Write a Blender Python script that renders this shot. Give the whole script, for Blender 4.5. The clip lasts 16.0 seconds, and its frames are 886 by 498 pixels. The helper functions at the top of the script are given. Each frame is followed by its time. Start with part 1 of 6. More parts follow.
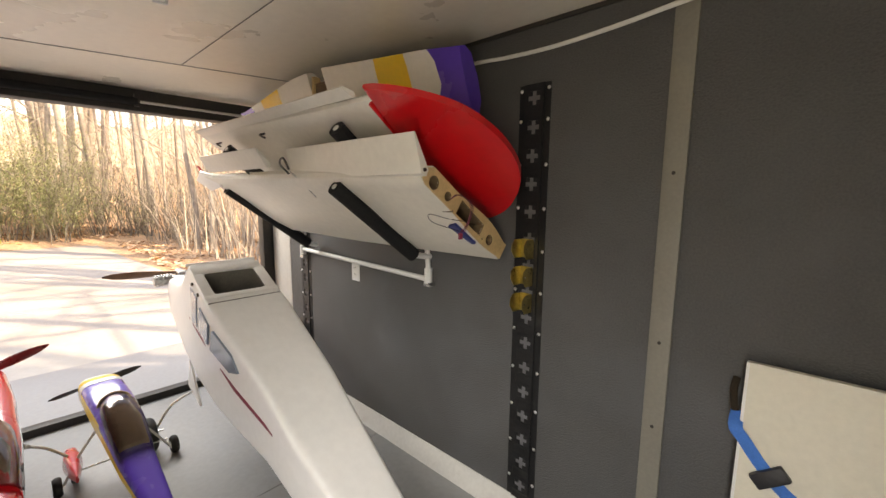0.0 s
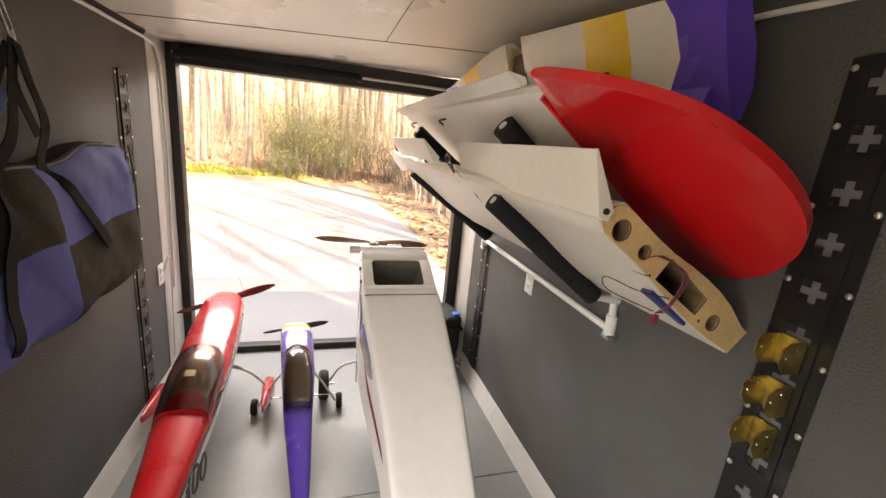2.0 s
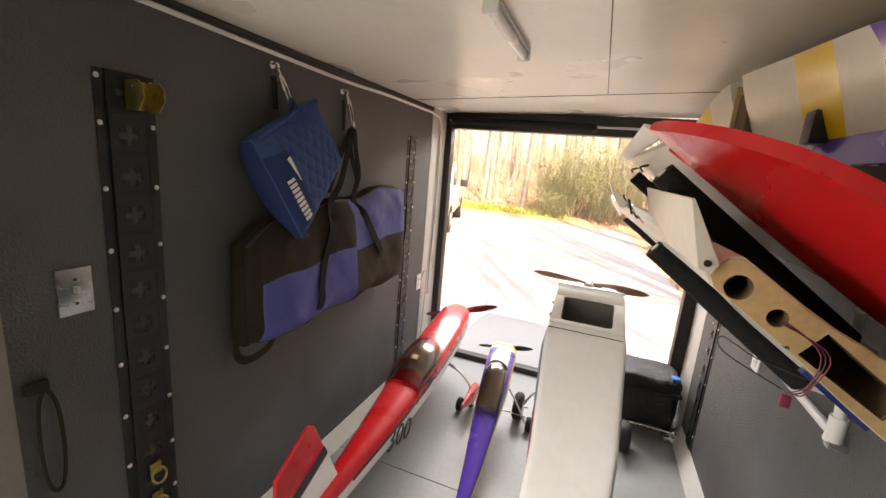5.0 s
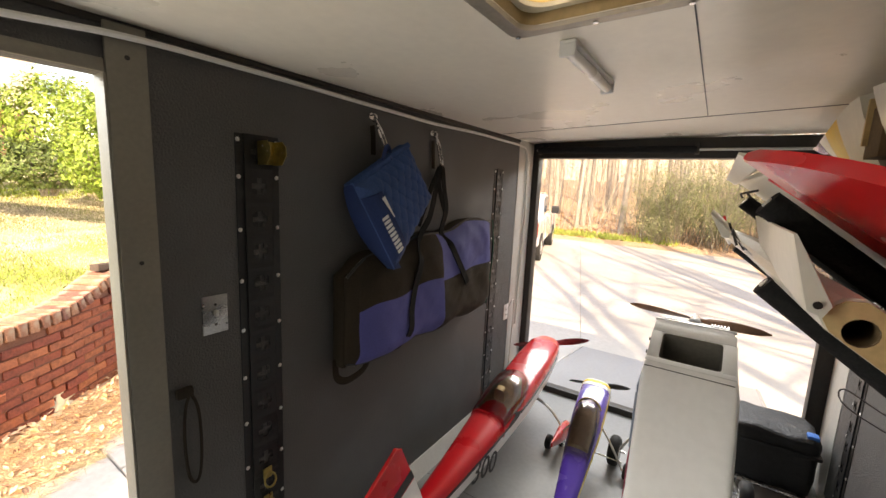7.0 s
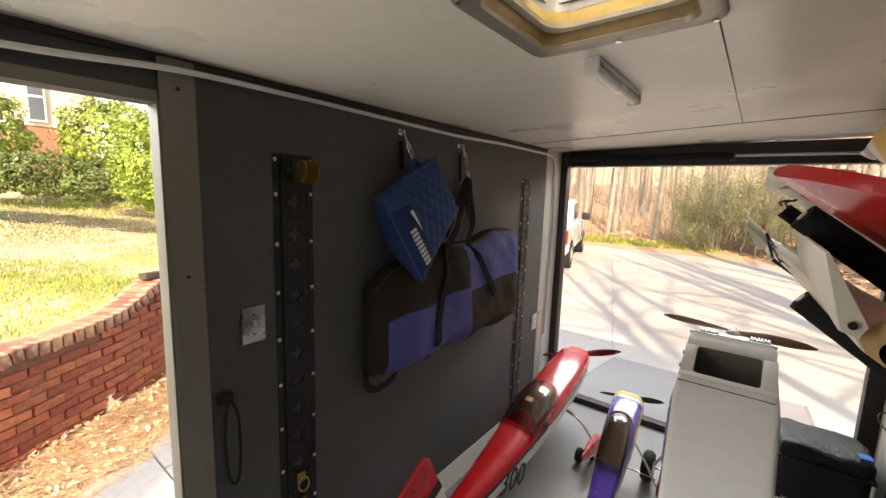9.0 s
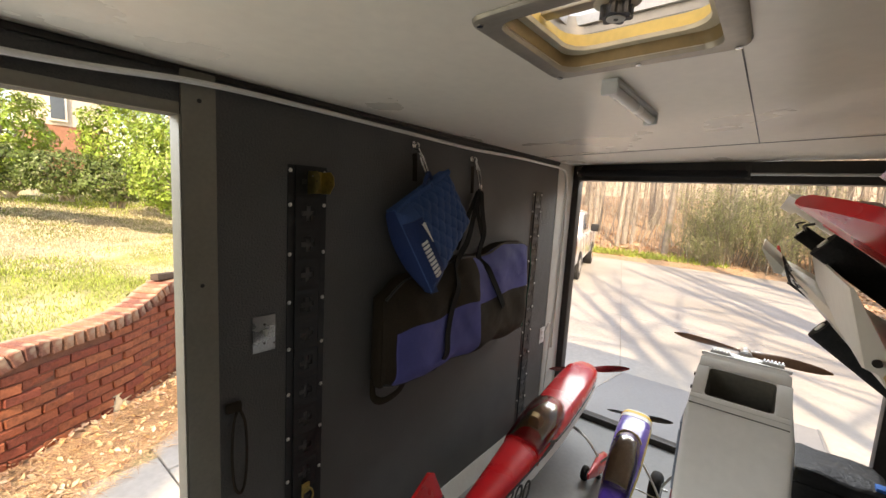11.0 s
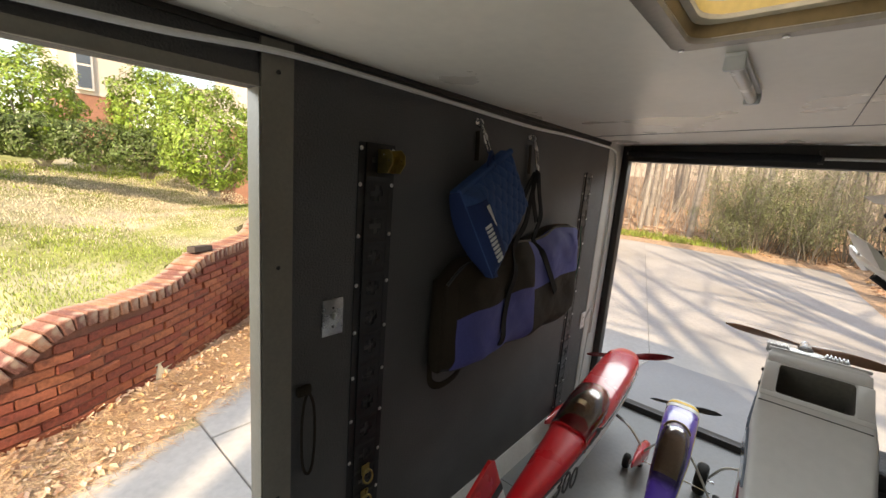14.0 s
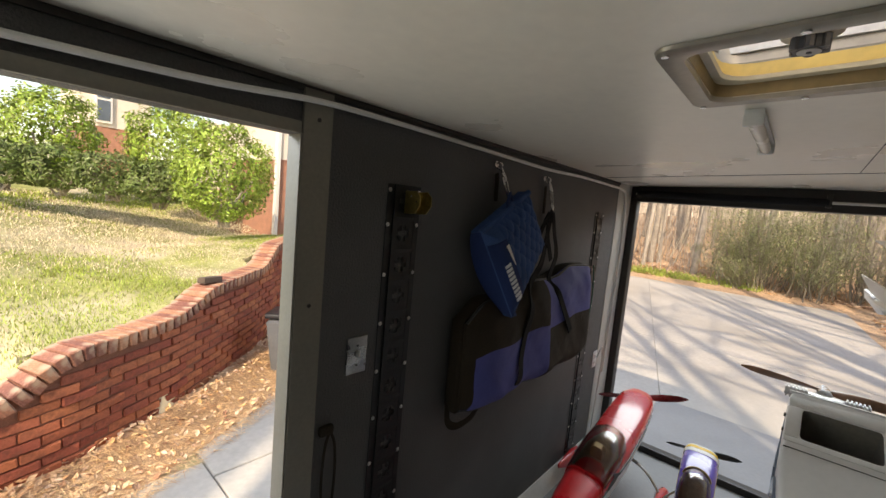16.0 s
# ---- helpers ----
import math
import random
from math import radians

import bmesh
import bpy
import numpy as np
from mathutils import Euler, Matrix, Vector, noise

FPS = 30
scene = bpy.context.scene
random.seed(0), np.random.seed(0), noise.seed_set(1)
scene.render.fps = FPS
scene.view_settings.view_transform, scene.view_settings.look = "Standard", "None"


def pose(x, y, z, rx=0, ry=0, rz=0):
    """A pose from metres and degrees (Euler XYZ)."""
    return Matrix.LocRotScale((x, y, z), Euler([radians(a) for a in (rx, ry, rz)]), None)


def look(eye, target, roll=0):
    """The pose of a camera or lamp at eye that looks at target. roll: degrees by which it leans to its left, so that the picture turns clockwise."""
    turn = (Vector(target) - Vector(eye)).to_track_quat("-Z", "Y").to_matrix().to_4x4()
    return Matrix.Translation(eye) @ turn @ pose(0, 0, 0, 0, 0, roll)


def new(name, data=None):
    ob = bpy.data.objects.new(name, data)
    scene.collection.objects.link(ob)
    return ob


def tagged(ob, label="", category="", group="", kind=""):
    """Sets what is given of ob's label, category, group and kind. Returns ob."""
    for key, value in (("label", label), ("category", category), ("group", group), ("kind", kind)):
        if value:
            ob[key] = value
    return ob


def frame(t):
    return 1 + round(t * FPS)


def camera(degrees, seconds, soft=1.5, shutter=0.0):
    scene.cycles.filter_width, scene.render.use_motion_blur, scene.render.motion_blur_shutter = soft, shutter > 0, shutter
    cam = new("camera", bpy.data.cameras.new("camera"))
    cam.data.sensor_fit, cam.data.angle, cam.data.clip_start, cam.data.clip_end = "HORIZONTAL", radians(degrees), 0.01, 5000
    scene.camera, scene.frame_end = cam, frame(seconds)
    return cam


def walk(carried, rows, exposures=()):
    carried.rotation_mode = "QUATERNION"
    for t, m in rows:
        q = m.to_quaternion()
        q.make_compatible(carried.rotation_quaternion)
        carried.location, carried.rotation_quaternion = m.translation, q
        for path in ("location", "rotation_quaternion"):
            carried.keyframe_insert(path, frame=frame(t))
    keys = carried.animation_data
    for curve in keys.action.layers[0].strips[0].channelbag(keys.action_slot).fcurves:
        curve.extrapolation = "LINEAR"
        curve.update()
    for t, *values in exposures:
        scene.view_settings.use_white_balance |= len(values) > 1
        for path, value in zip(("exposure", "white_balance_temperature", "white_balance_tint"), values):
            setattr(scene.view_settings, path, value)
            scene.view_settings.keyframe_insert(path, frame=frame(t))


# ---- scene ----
cam = camera(95.2, 16.0)
PATH = [
    (0, (2.995, 0.482, 1.292), (1.643, 1.93, 1.016), 0.5),
    (0.5, (2.956, 0.529, 1.441), (1.589, 1.934, 1.044), 2.3),
    (1, (2.86, 0.566, 1.477), (1.419, 1.885, 1.047), 2.9),
    (1.5, (2.782, 0.679, 1.457), (1.145, 1.72, 0.97), 4.4),
    (2, (2.739, 0.841, 1.444), (0.886, 1.412, 0.951), 5.5),
    (2.5, (2.791, 0.837, 1.43), (0.881, 1.174, 0.941), 6.2),
    (3, (2.881, 0.809, 1.438), (0.944, 1.005, 0.979), 6.9),
    (3.5, (2.897, 0.895, 1.449), (0.948, 0.834, 1.007), 7.0),
    (4, (2.914, 1.011, 1.458), (0.989, 0.699, 1.013), 6.3),
    (6.5, (2.931, 1.171, 1.515), (1.24, 0.154, 1.189), 3.3),
    (7, (2.951, 1.176, 1.512), (1.305, 0.082, 1.203), 2.6),
    (7.5, (2.959, 1.192, 1.529), (1.35, 0.044, 1.224), 2.2),
    (8, (2.962, 1.191, 1.531), (1.372, 0.018, 1.222), 1.8),
    (8.5, (2.961, 1.192, 1.537), (1.384, -0.001, 1.233), 1.7),
    (9, (2.968, 1.194, 1.536), (1.402, -0.017, 1.255), 1.8),
    (9.5, (2.976, 1.196, 1.545), (1.418, -0.034, 1.298), 2.3),
    (12, (2.967, 1.166, 1.561), (1.425, -0.074, 1.266), 4.0),
    (12.5, (2.963, 1.164, 1.554), (1.434, -0.081, 1.216), 4.3),
    (13, (2.963, 1.156, 1.551), (1.459, -0.107, 1.172), 4.5),
    (13.5, (2.989, 1.08, 1.551), (1.505, -0.202, 1.158), 4.5),
    (14, (3.044, 0.998, 1.564), (1.552, -0.282, 1.196), 4.5),
    (14.5, (3.078, 0.971, 1.558), (1.547, -0.274, 1.233), 5.1),
    (15, (3.097, 0.971, 1.553), (1.547, -0.26, 1.272), 5.5),
    (15.5, (3.103, 0.964, 1.572), (1.579, -0.309, 1.332), 5.7),
    (16, (3.108, 0.958, 1.583), (1.613, -0.353, 1.373), 5.3),
]
walk(cam, [(t, look(eye, target, roll)) for t, eye, target, roll in PATH],
     [(0, 2.36, 10600, 21), (1.5, 2.48, 10800, 23), (2.6, 2.8, 11000, 26), (4.2, 2.85, 10700, 25), (6.4, 2.46, 10200, 20), (9.0, 2.06, 9900, 19), (12.5, 1.78, 9300, 17), (16, 1.48, 8900, 16)])

# ---- light ----
world = bpy.data.worlds.new("sky_world")
scene.world = world
world.use_nodes = True
wn = world.node_tree
sky = wn.nodes.new("ShaderNodeTexSky")
sky.sky_type = "NISHITA"
sky.sun_disc = False
sky.sun_elevation = radians(39)
sky.sun_rotation = radians(57)
wn.links.new(sky.outputs[0], wn.nodes["Background"].inputs[0])
wn.nodes["Background"].inputs[1].default_value = 0.12
sun = new("sun", bpy.data.lights.new("sun", "SUN"))
sun.data.energy, sun.data.angle, sun.data.color = 1.75, radians(0.6), (1.0, 0.94, 0.84)
sun.matrix_world = look((0, 0, 20), (-0.84 * 16.2, -0.55 * 16.2, 20 - 13.1))

# unseen area lamps added to boost sky light through rear doorway and side door
def sky_fill_lamp(name, eye, target, sx, sy, watts):
    lamp_ = new(name, bpy.data.lights.new(name, "AREA"))
    lamp_.data.shape, lamp_.data.size, lamp_.data.size_y = "RECTANGLE", sx, sy
    lamp_.data.energy, lamp_.data.color = watts, (0.62, 0.80, 1.0)
    lamp_.matrix_world = look(eye, target)
    return lamp_


sky_fill_lamp("sky_light_rear", (-1.7, 0.35, 2.68), (1.7, 1.2, 0.75), 2.8, 1.1, 44)
sky_fill_lamp("sky_light_door", (3.27, -0.03, 0.86), (2.75, 1.2, 1.25), 0.22, 1.6, 2.4)
sky_fill_lamp("sky_light_side", (4.6, -2.4, 2.95), (1.7, 1.8, 0.4), 2.2, 1.0, 54)

# ---- dimensions ----
FLOOR, CEIL, W, GROUND = -0.03, 1.868, 1.812, -0.35
FRONT = 4.1


# ---- materials ----
def material(name, color, rough=0.6, metal=0.0, vary=0.12, scale=6.0, fine=60.0, bump=0.15, stain=None, stain_at=0.62, spread=0.06, coat=0.0, alpha=None, random_hue=0.0):
    """A surface with variation at two sizes, fine relief and, where given, stains."""
    m = bpy.data.materials.new(name)
    m.use_nodes = True
    n, l = m.node_tree.nodes, m.node_tree.links
    b = n["Principled BSDF"]
    co = n.new("ShaderNodeTexCoord")
    big = n.new("ShaderNodeTexNoise")
    big.inputs["Scale"].default_value, big.inputs["Detail"].default_value = scale, 6
    small = n.new("ShaderNodeTexNoise")
    small.inputs["Scale"].default_value, small.inputs["Detail"].default_value = fine, 4
    for t in (big, small):
        l.new(co.outputs["Object"], t.inputs["Vector"])
    both = n.new("ShaderNodeMath")
    both.operation = "ADD"
    l.new(big.outputs["Fac"], both.inputs[0])
    l.new(small.outputs["Fac"], both.inputs[1])
    ramp = n.new("ShaderNodeMapRange")
    ramp.inputs["From Min"].default_value, ramp.inputs["From Max"].default_value = 0.7, 1.3
    ramp.inputs["To Min"].default_value, ramp.inputs["To Max"].default_value = 1 - vary, 1 + vary
    l.new(both.outputs[0], ramp.inputs["Value"])
    hsv = n.new("ShaderNodeHueSaturation")
    hsv.inputs["Color"].default_value = (*color, 1)
    l.new(ramp.outputs[0], hsv.inputs["Value"])
    out = hsv.outputs[0]
    if random_hue:
        info = n.new("ShaderNodeObjectInfo")
        geo = n.new("ShaderNodeNewGeometry")
        mixr = n.new("ShaderNodeMath")
        mixr.operation = "ADD"
        l.new(info.outputs["Random"], mixr.inputs[0])
        l.new(geo.outputs["Random Per Island"], mixr.inputs[1])
        fr = n.new("ShaderNodeMath")
        fr.operation = "FRACT"
        l.new(mixr.outputs[0], fr.inputs[0])
        mr = n.new("ShaderNodeMapRange")
        mr.inputs["To Min"].default_value, mr.inputs["To Max"].default_value = 1 - random_hue, 1 + random_hue
        l.new(fr.outputs[0], mr.inputs["Value"])
        h2 = n.new("ShaderNodeHueSaturation")
        l.new(out, h2.inputs["Color"])
        l.new(mr.outputs[0], h2.inputs["Value"])
        m3 = n.new("ShaderNodeMapRange")
        m3.inputs["To Min"].default_value, m3.inputs["To Max"].default_value = 0.5 - 0.04 * random_hue, 0.5 + 0.04 * random_hue
        l.new(fr.outputs[0], m3.inputs["Value"])
        l.new(m3.outputs[0], h2.inputs["Hue"])
        out = h2.outputs[0]
    if stain:
        sn = n.new("ShaderNodeTexNoise")
        sn.inputs["Scale"].default_value, sn.inputs["Detail"].default_value = scale * 0.45, 8
        l.new(co.outputs["Object"], sn.inputs["Vector"])
        sr = n.new("ShaderNodeMapRange")
        sr.inputs["From Min"].default_value, sr.inputs["From Max"].default_value = stain_at - spread, stain_at + spread
        l.new(sn.outputs["Fac"], sr.inputs["Value"])
        mix = n.new("ShaderNodeMix")
        mix.data_type = "RGBA"
        mix.inputs[7].default_value = (*stain, 1)
        l.new(sr.outputs[0], mix.inputs[0])
        l.new(out, mix.inputs[6])
        out = mix.outputs[2]
    l.new(out, b.inputs["Base Color"])
    rr = n.new("ShaderNodeMapRange")
    rr.inputs["From Min"].default_value, rr.inputs["From Max"].default_value = 0.3, 0.7
    rr.inputs["To Min"].default_value, rr.inputs["To Max"].default_value = max(0.02, rough - 0.08), min(1, rough + 0.08)
    l.new(big.outputs["Fac"], rr.inputs["Value"])
    l.new(rr.outputs[0], b.inputs["Roughness"])
    b.inputs["Metallic"].default_value = metal
    b.inputs["Coat Weight"].default_value = coat
    b.inputs["Coat Roughness"].default_value = 0.08
    if bump:
        bp = n.new("ShaderNodeBump")
        bp.inputs["Strength"].default_value, bp.inputs["Distance"].default_value = bump, 0.01
        l.new(both.outputs[0], bp.inputs["Height"])
        l.new(bp.outputs[0], b.inputs["Normal"])
    return m


def glass(name, color, rough=0.02, weight=1.0):
    m = bpy.data.materials.new(name)
    m.use_nodes = True
    b = m.node_tree.nodes["Principled BSDF"]
    b.inputs["Base Color"].default_value = (*color, 1)
    b.inputs["Roughness"].default_value = rough
    b.inputs["Transmission Weight"].default_value = weight
    b.inputs["IOR"].default_value = 1.45
    return m



def clear_shell(name, tint):
    """A thin clear shell: tinted see-through with a glossy sheen."""
    m = bpy.data.materials.new(name)
    m.use_nodes = True
    n, l = m.node_tree.nodes, m.node_tree.links
    tr, gl, mx, fr = n.new("ShaderNodeBsdfTransparent"), n.new("ShaderNodeBsdfGlossy"), n.new("ShaderNodeMixShader"), n.new("ShaderNodeFresnel")
    tr.inputs[0].default_value = (*tint, 1)
    gl.inputs["Roughness"].default_value = 0.11
    fr.inputs["IOR"].default_value = 1.9
    l.new(fr.outputs[0], mx.inputs[0])
    l.new(tr.outputs[0], mx.inputs[1])
    l.new(gl.outputs[0], mx.inputs[2])
    l.new(mx.outputs[0], n["Material Output"].inputs["Surface"])
    return m


M = {}
M["wall"] = material("charcoal_wall_paint", (0.078, 0.077, 0.077), 0.6, vary=0.2, scale=4, fine=170, bump=0.6, stain=(0.098, 0.099, 0.103), stain_at=0.58, spread=0.1)
M["floor"] = material("grey_floor_paint", (0.26, 0.26, 0.258), 0.42, vary=0.07, scale=3, fine=40, bump=0.08, stain=(0.21, 0.205, 0.19), stain_at=0.64)
M["ceiling"] = material("white_ceiling_skin", (0.88, 0.82, 0.71), 0.33, vary=0.04, scale=2.5, fine=30, bump=0.05, stain=(0.79, 0.73, 0.63), stain_at=0.68, spread=0.12)
M["post"] = material("taupe_grey_trim_paint", (0.205, 0.19, 0.16), 0.55, vary=0.08, scale=8, fine=90, bump=0.1)
M["jamb"] = material("pale_grey_jamb", (0.55, 0.54, 0.51), 0.5, vary=0.07, scale=6, fine=60, bump=0.08, stain=(0.4, 0.38, 0.35), stain_at=0.68)
M["darkmetal"] = material("dark_brown_painted_steel", (0.035, 0.03, 0.027), 0.5, 0.2, vary=0.2, scale=10, fine=80, bump=0.1)
M["track"] = material("black_painted_track_steel", (0.016, 0.016, 0.017), 0.42, 0.3, vary=0.25, scale=12, fine=90, bump=0.1, stain=(0.05, 0.05, 0.05), stain_at=0.68)
M["rivet"] = material("bright_rivet_metal", (0.72, 0.72, 0.72), 0.3, 0.9, vary=0.1, bump=0.0)
M["gold"] = material("yellow_zinc_plate", (0.40, 0.31, 0.11), 0.34, 0.9, vary=0.3, scale=20, bump=0.05)
M["chrome"] = material("worn_chrome", (0.68, 0.68, 0.68), 0.25, 0.95, vary=0.1, scale=20, bump=0.03)
M["cable"] = material("white_cable_sheath", (0.74, 0.73, 0.69), 0.5, vary=0.06, scale=10, bump=0.03)
M["concrete"] = material("driveway_concrete", (0.475, 0.458, 0.43), 0.85, vary=0.12, scale=0.8, fine=22, bump=0.25, stain=(0.385, 0.365, 0.335), stain_at=0.58, spread=0.1)
M["rampgrey"] = material("ramp_grey_board", (0.28, 0.28, 0.285), 0.6, vary=0.08, scale=4, fine=40, bump=0.1)
M["lawn"] = material("winter_lawn_soil", (0.27, 0.29, 0.095), 0.95, vary=0.35, scale=2.2, fine=30, bump=0.5, stain=(0.54, 0.475, 0.345), stain_at=0.54, spread=0.1)
M["leafbed"] = material("leaf_litter", (0.54, 0.365, 0.235), 0.9, vary=0.4, scale=12, fine=70, bump=0.6)
M["white"] = material("white_film_covering", (0.84, 0.83, 0.81), 0.38, vary=0.035, scale=4, fine=30, bump=0.04, coat=0.15)
M["red"] = material("red_film_covering", (0.70, 0.010, 0.016), 0.3, vary=0.06, scale=4, fine=30, bump=0.02, coat=0.4)
M["purple"] = material("purple_film_covering", (0.10, 0.045, 0.42), 0.25, vary=0.06, scale=5, fine=40, bump=0.03, coat=0.5)
M["yellow"] = material("yellow_film_covering", (0.90, 0.55, 0.005), 0.35, vary=0.05, scale=5, fine=40, bump=0.02, coat=0.2)
M["cream"] = material("cream_film_covering", (0.76, 0.73, 0.66), 0.42, vary=0.05, scale=5, fine=35, bump=0.05, coat=0.1)
M["ply"] = material("light_plywood", (0.62, 0.43, 0.22), 0.6, vary=0.12, scale=12, fine=90, bump=0.08)
# wood inside holes and the wing joint, coloured darker for the shade there
M["hole"] = material("shaded_wood_inside", (0.17, 0.11, 0.06), 0.8, vary=0.2, scale=12, bump=0.05)
M["foam"] = material("black_pipe_foam", (0.018, 0.018, 0.019), 0.85, vary=0.25, scale=18, fine=150, bump=0.4)
M["pvc"] = material("white_pvc_pipe", (0.74, 0.74, 0.72), 0.35, vary=0.05, scale=10, bump=0.02)
M["propwood"] = material("brown_varnished_propeller", (0.24, 0.115, 0.06), 0.35, vary=0.2, scale=14, fine=60, bump=0.05, coat=0.3)
M["propred"] = material("dark_red_propeller", (0.20, 0.012, 0.014), 0.3, vary=0.1, scale=14, bump=0.02, coat=0.4)
M["rubber"] = material("black_rubber", (0.02, 0.02, 0.02), 0.75, vary=0.2, scale=20, bump=0.15)
M["blacknylon"] = material("black_nylon_cloth", (0.034, 0.025, 0.017), 0.8, vary=0.25, scale=9, fine=220, bump=0.35)
M["bagblue"] = material("blue_violet_nylon", (0.075, 0.082, 0.27), 0.7, vary=0.14, scale=7, fine=220, bump=0.3)
M["quilt"] = material("blue_quilted_cloth", (0.035, 0.085, 0.23), 0.75, vary=0.14, scale=9, fine=160, bump=0.25)
M["navy"] = material("navy_cloth", (0.018, 0.04, 0.13), 0.75, vary=0.14, scale=9, fine=160, bump=0.2)
M["webbing"] = material("black_webbing", (0.010, 0.009, 0.009), 0.7, vary=0.2, scale=20, fine=240, bump=0.25)
M["print"] = material("white_print", (0.78, 0.78, 0.78), 0.6, vary=0.03, bump=0.0)
M["blackprint"] = material("black_print", (0.015, 0.015, 0.016), 0.4, vary=0.05, bump=0.0)
M["board"] = material("cream_laminate_board", (0.70, 0.66, 0.56), 0.5, vary=0.05, scale=3, fine=60, bump=0.06)
M["strapblue"] = material("blue_webbing", (0.02, 0.17, 0.55), 0.7, vary=0.12, scale=20, fine=250, bump=0.3)
M["blackplastic"] = material("black_plastic", (0.015, 0.016, 0.02), 0.4, vary=0.2, scale=10, fine=100, bump=0.15)
M["aluminium"] = material("dull_aluminium", (0.55, 0.54, 0.52), 0.42, 0.7, vary=0.1, scale=14, fine=120, bump=0.06)
M["brick"] = material("red_clay_brick", (0.33, 0.098, 0.055), 0.9, vary=0.3, scale=14, fine=70, bump=0.5, stain=(0.17, 0.065, 0.045), stain_at=0.64, random_hue=0.22)
M["mortar"] = material("brown_mortar", (0.21, 0.085, 0.055), 0.95, vary=0.2, scale=20, fine=90, bump=0.4)
M["smoke"] = clear_shell("smoked_canopy_plastic", (0.93, 0.87, 0.80))
M["leaf"] = material("glossy_green_leaf", (0.25, 0.36, 0.06), 0.33, vary=0.3, scale=3, fine=20, bump=0.0, random_hue=0.45)
M["darkleaf"] = material("dark_green_leaf", (0.125, 0.18, 0.05), 0.45, vary=0.3, scale=3, fine=20, bump=0.0, random_hue=0.45)
M["bark"] = material("grey_brown_bark", (0.34, 0.305, 0.265), 0.95, vary=0.3, scale=6, fine=40, bump=0.6, random_hue=0.3)
M["housebrick"] = material("faded_house_brick", (0.40, 0.20, 0.14), 0.9, vary=0.2, scale=9, fine=60, bump=0.3)
M["truck"] = material("white_car_paint", (0.75, 0.76, 0.77), 0.25, vary=0.03, scale=2, bump=0.0, coat=0.6)
M["siding"] = material("cream_house_siding", (0.72, 0.66, 0.58), 0.8, vary=0.06, scale=3, bump=0.1)
M["yellowfoam"] = material("yellowed_vent_liner", (0.62, 0.44, 0.13), 0.6, vary=0.12, scale=8, bump=0.1)
M["frost"] = material("vent_frame_metal", (0.38, 0.345, 0.29), 0.4, 0.5, vary=0.12, scale=10, bump=0.05)


for key, level in (("blacknylon", 0.15), ("webbing", 0.1), ("bagblue", 0.25), ("quilt", 0.25), ("navy", 0.25), ("foam", 0.2), ("ceiling", 0.9)):
    M[key].node_tree.nodes["Principled BSDF"].inputs["Specular IOR Level"].default_value = level


# ---- mesh helpers ----
def mesh_of(name, bm, mat, smooth=False, angle=None):
    bmesh.ops.recalc_face_normals(bm, faces=bm.faces[:])
    me = bpy.data.meshes.new(name)
    bm.to_mesh(me)
    bm.free()
    for m in (mat if isinstance(mat, (list, tuple)) else [mat]):
        me.materials.append(m)
    if smooth:
        for p in me.polygons:
            p.use_smooth = True
        me.set_sharp_from_angle(angle=radians(angle or 40))
    return me


def part(name, bm, mat, parent=None, label="", smooth=True, angle=40):
    ob = new(name, mesh_of(name, bm, mat, smooth, angle))
    if parent:
        ob.parent = parent
        ob.matrix_parent_inverse = parent.matrix_world.inverted() if parent.parent is None else (parent.parent.matrix_world @ parent.matrix_parent_inverse @ parent.matrix_basis).inverted()
    if label:
        tagged(ob, label)
    return ob


def thing(name, label, category, at=(0, 0, 0), group="", kind=""):
    """An empty at the thing's base, to parent its parts."""
    ob = new(name)
    ob.empty_display_size = 0.05
    ob.location = at
    ob.matrix_world = Matrix.Translation(at)
    return tagged(ob, label, category, group, kind)


def solo(name, bm, mat, label, category, group="", kind="", smooth=True, angle=40):
    return tagged(part(name, bm, mat, None, "", smooth, angle), label, category, group, kind)


def box(lo, hi, bevel=0.0, bm=None, seg=2, m=None):
    bm2 = bmesh.new()
    c = [(a + b) / 2 for a, b in zip(lo, hi)]
    s = [abs(b - a) for a, b in zip(lo, hi)]
    bmesh.ops.create_cube(bm2, size=1, matrix=Matrix.LocRotScale(c, None, s))
    if bevel:
        bmesh.ops.bevel(bm2, geom=bm2.edges[:], offset=min(bevel, min(s) * 0.45), segments=seg, affect="EDGES", profile=0.6)
    if m is not None:
        bmesh.ops.transform(bm2, matrix=m, verts=bm2.verts)
    return merge(bm, bm2)


def merge(bm, bm2):
    if bm is None:
        return bm2
    me = bpy.data.meshes.new("tmp")
    bm2.to_mesh(me)
    bm2.free()
    bm.from_mesh(me)
    bpy.data.meshes.remove(me)
    return bm


def rod(a, b, r, r2=None, seg=12, bm=None, caps=True):
    bm2 = bmesh.new()
    a, b = Vector(a), Vector(b)
    d = b - a
    q = d.to_track_quat("Z", "Y").to_matrix().to_4x4()
    bmesh.ops.create_cone(bm2, cap_ends=caps, segments=seg, radius1=r, radius2=r if r2 is None else r2, depth=d.length, matrix=Matrix.Translation((a + b) / 2) @ q)
    return merge(bm, bm2)


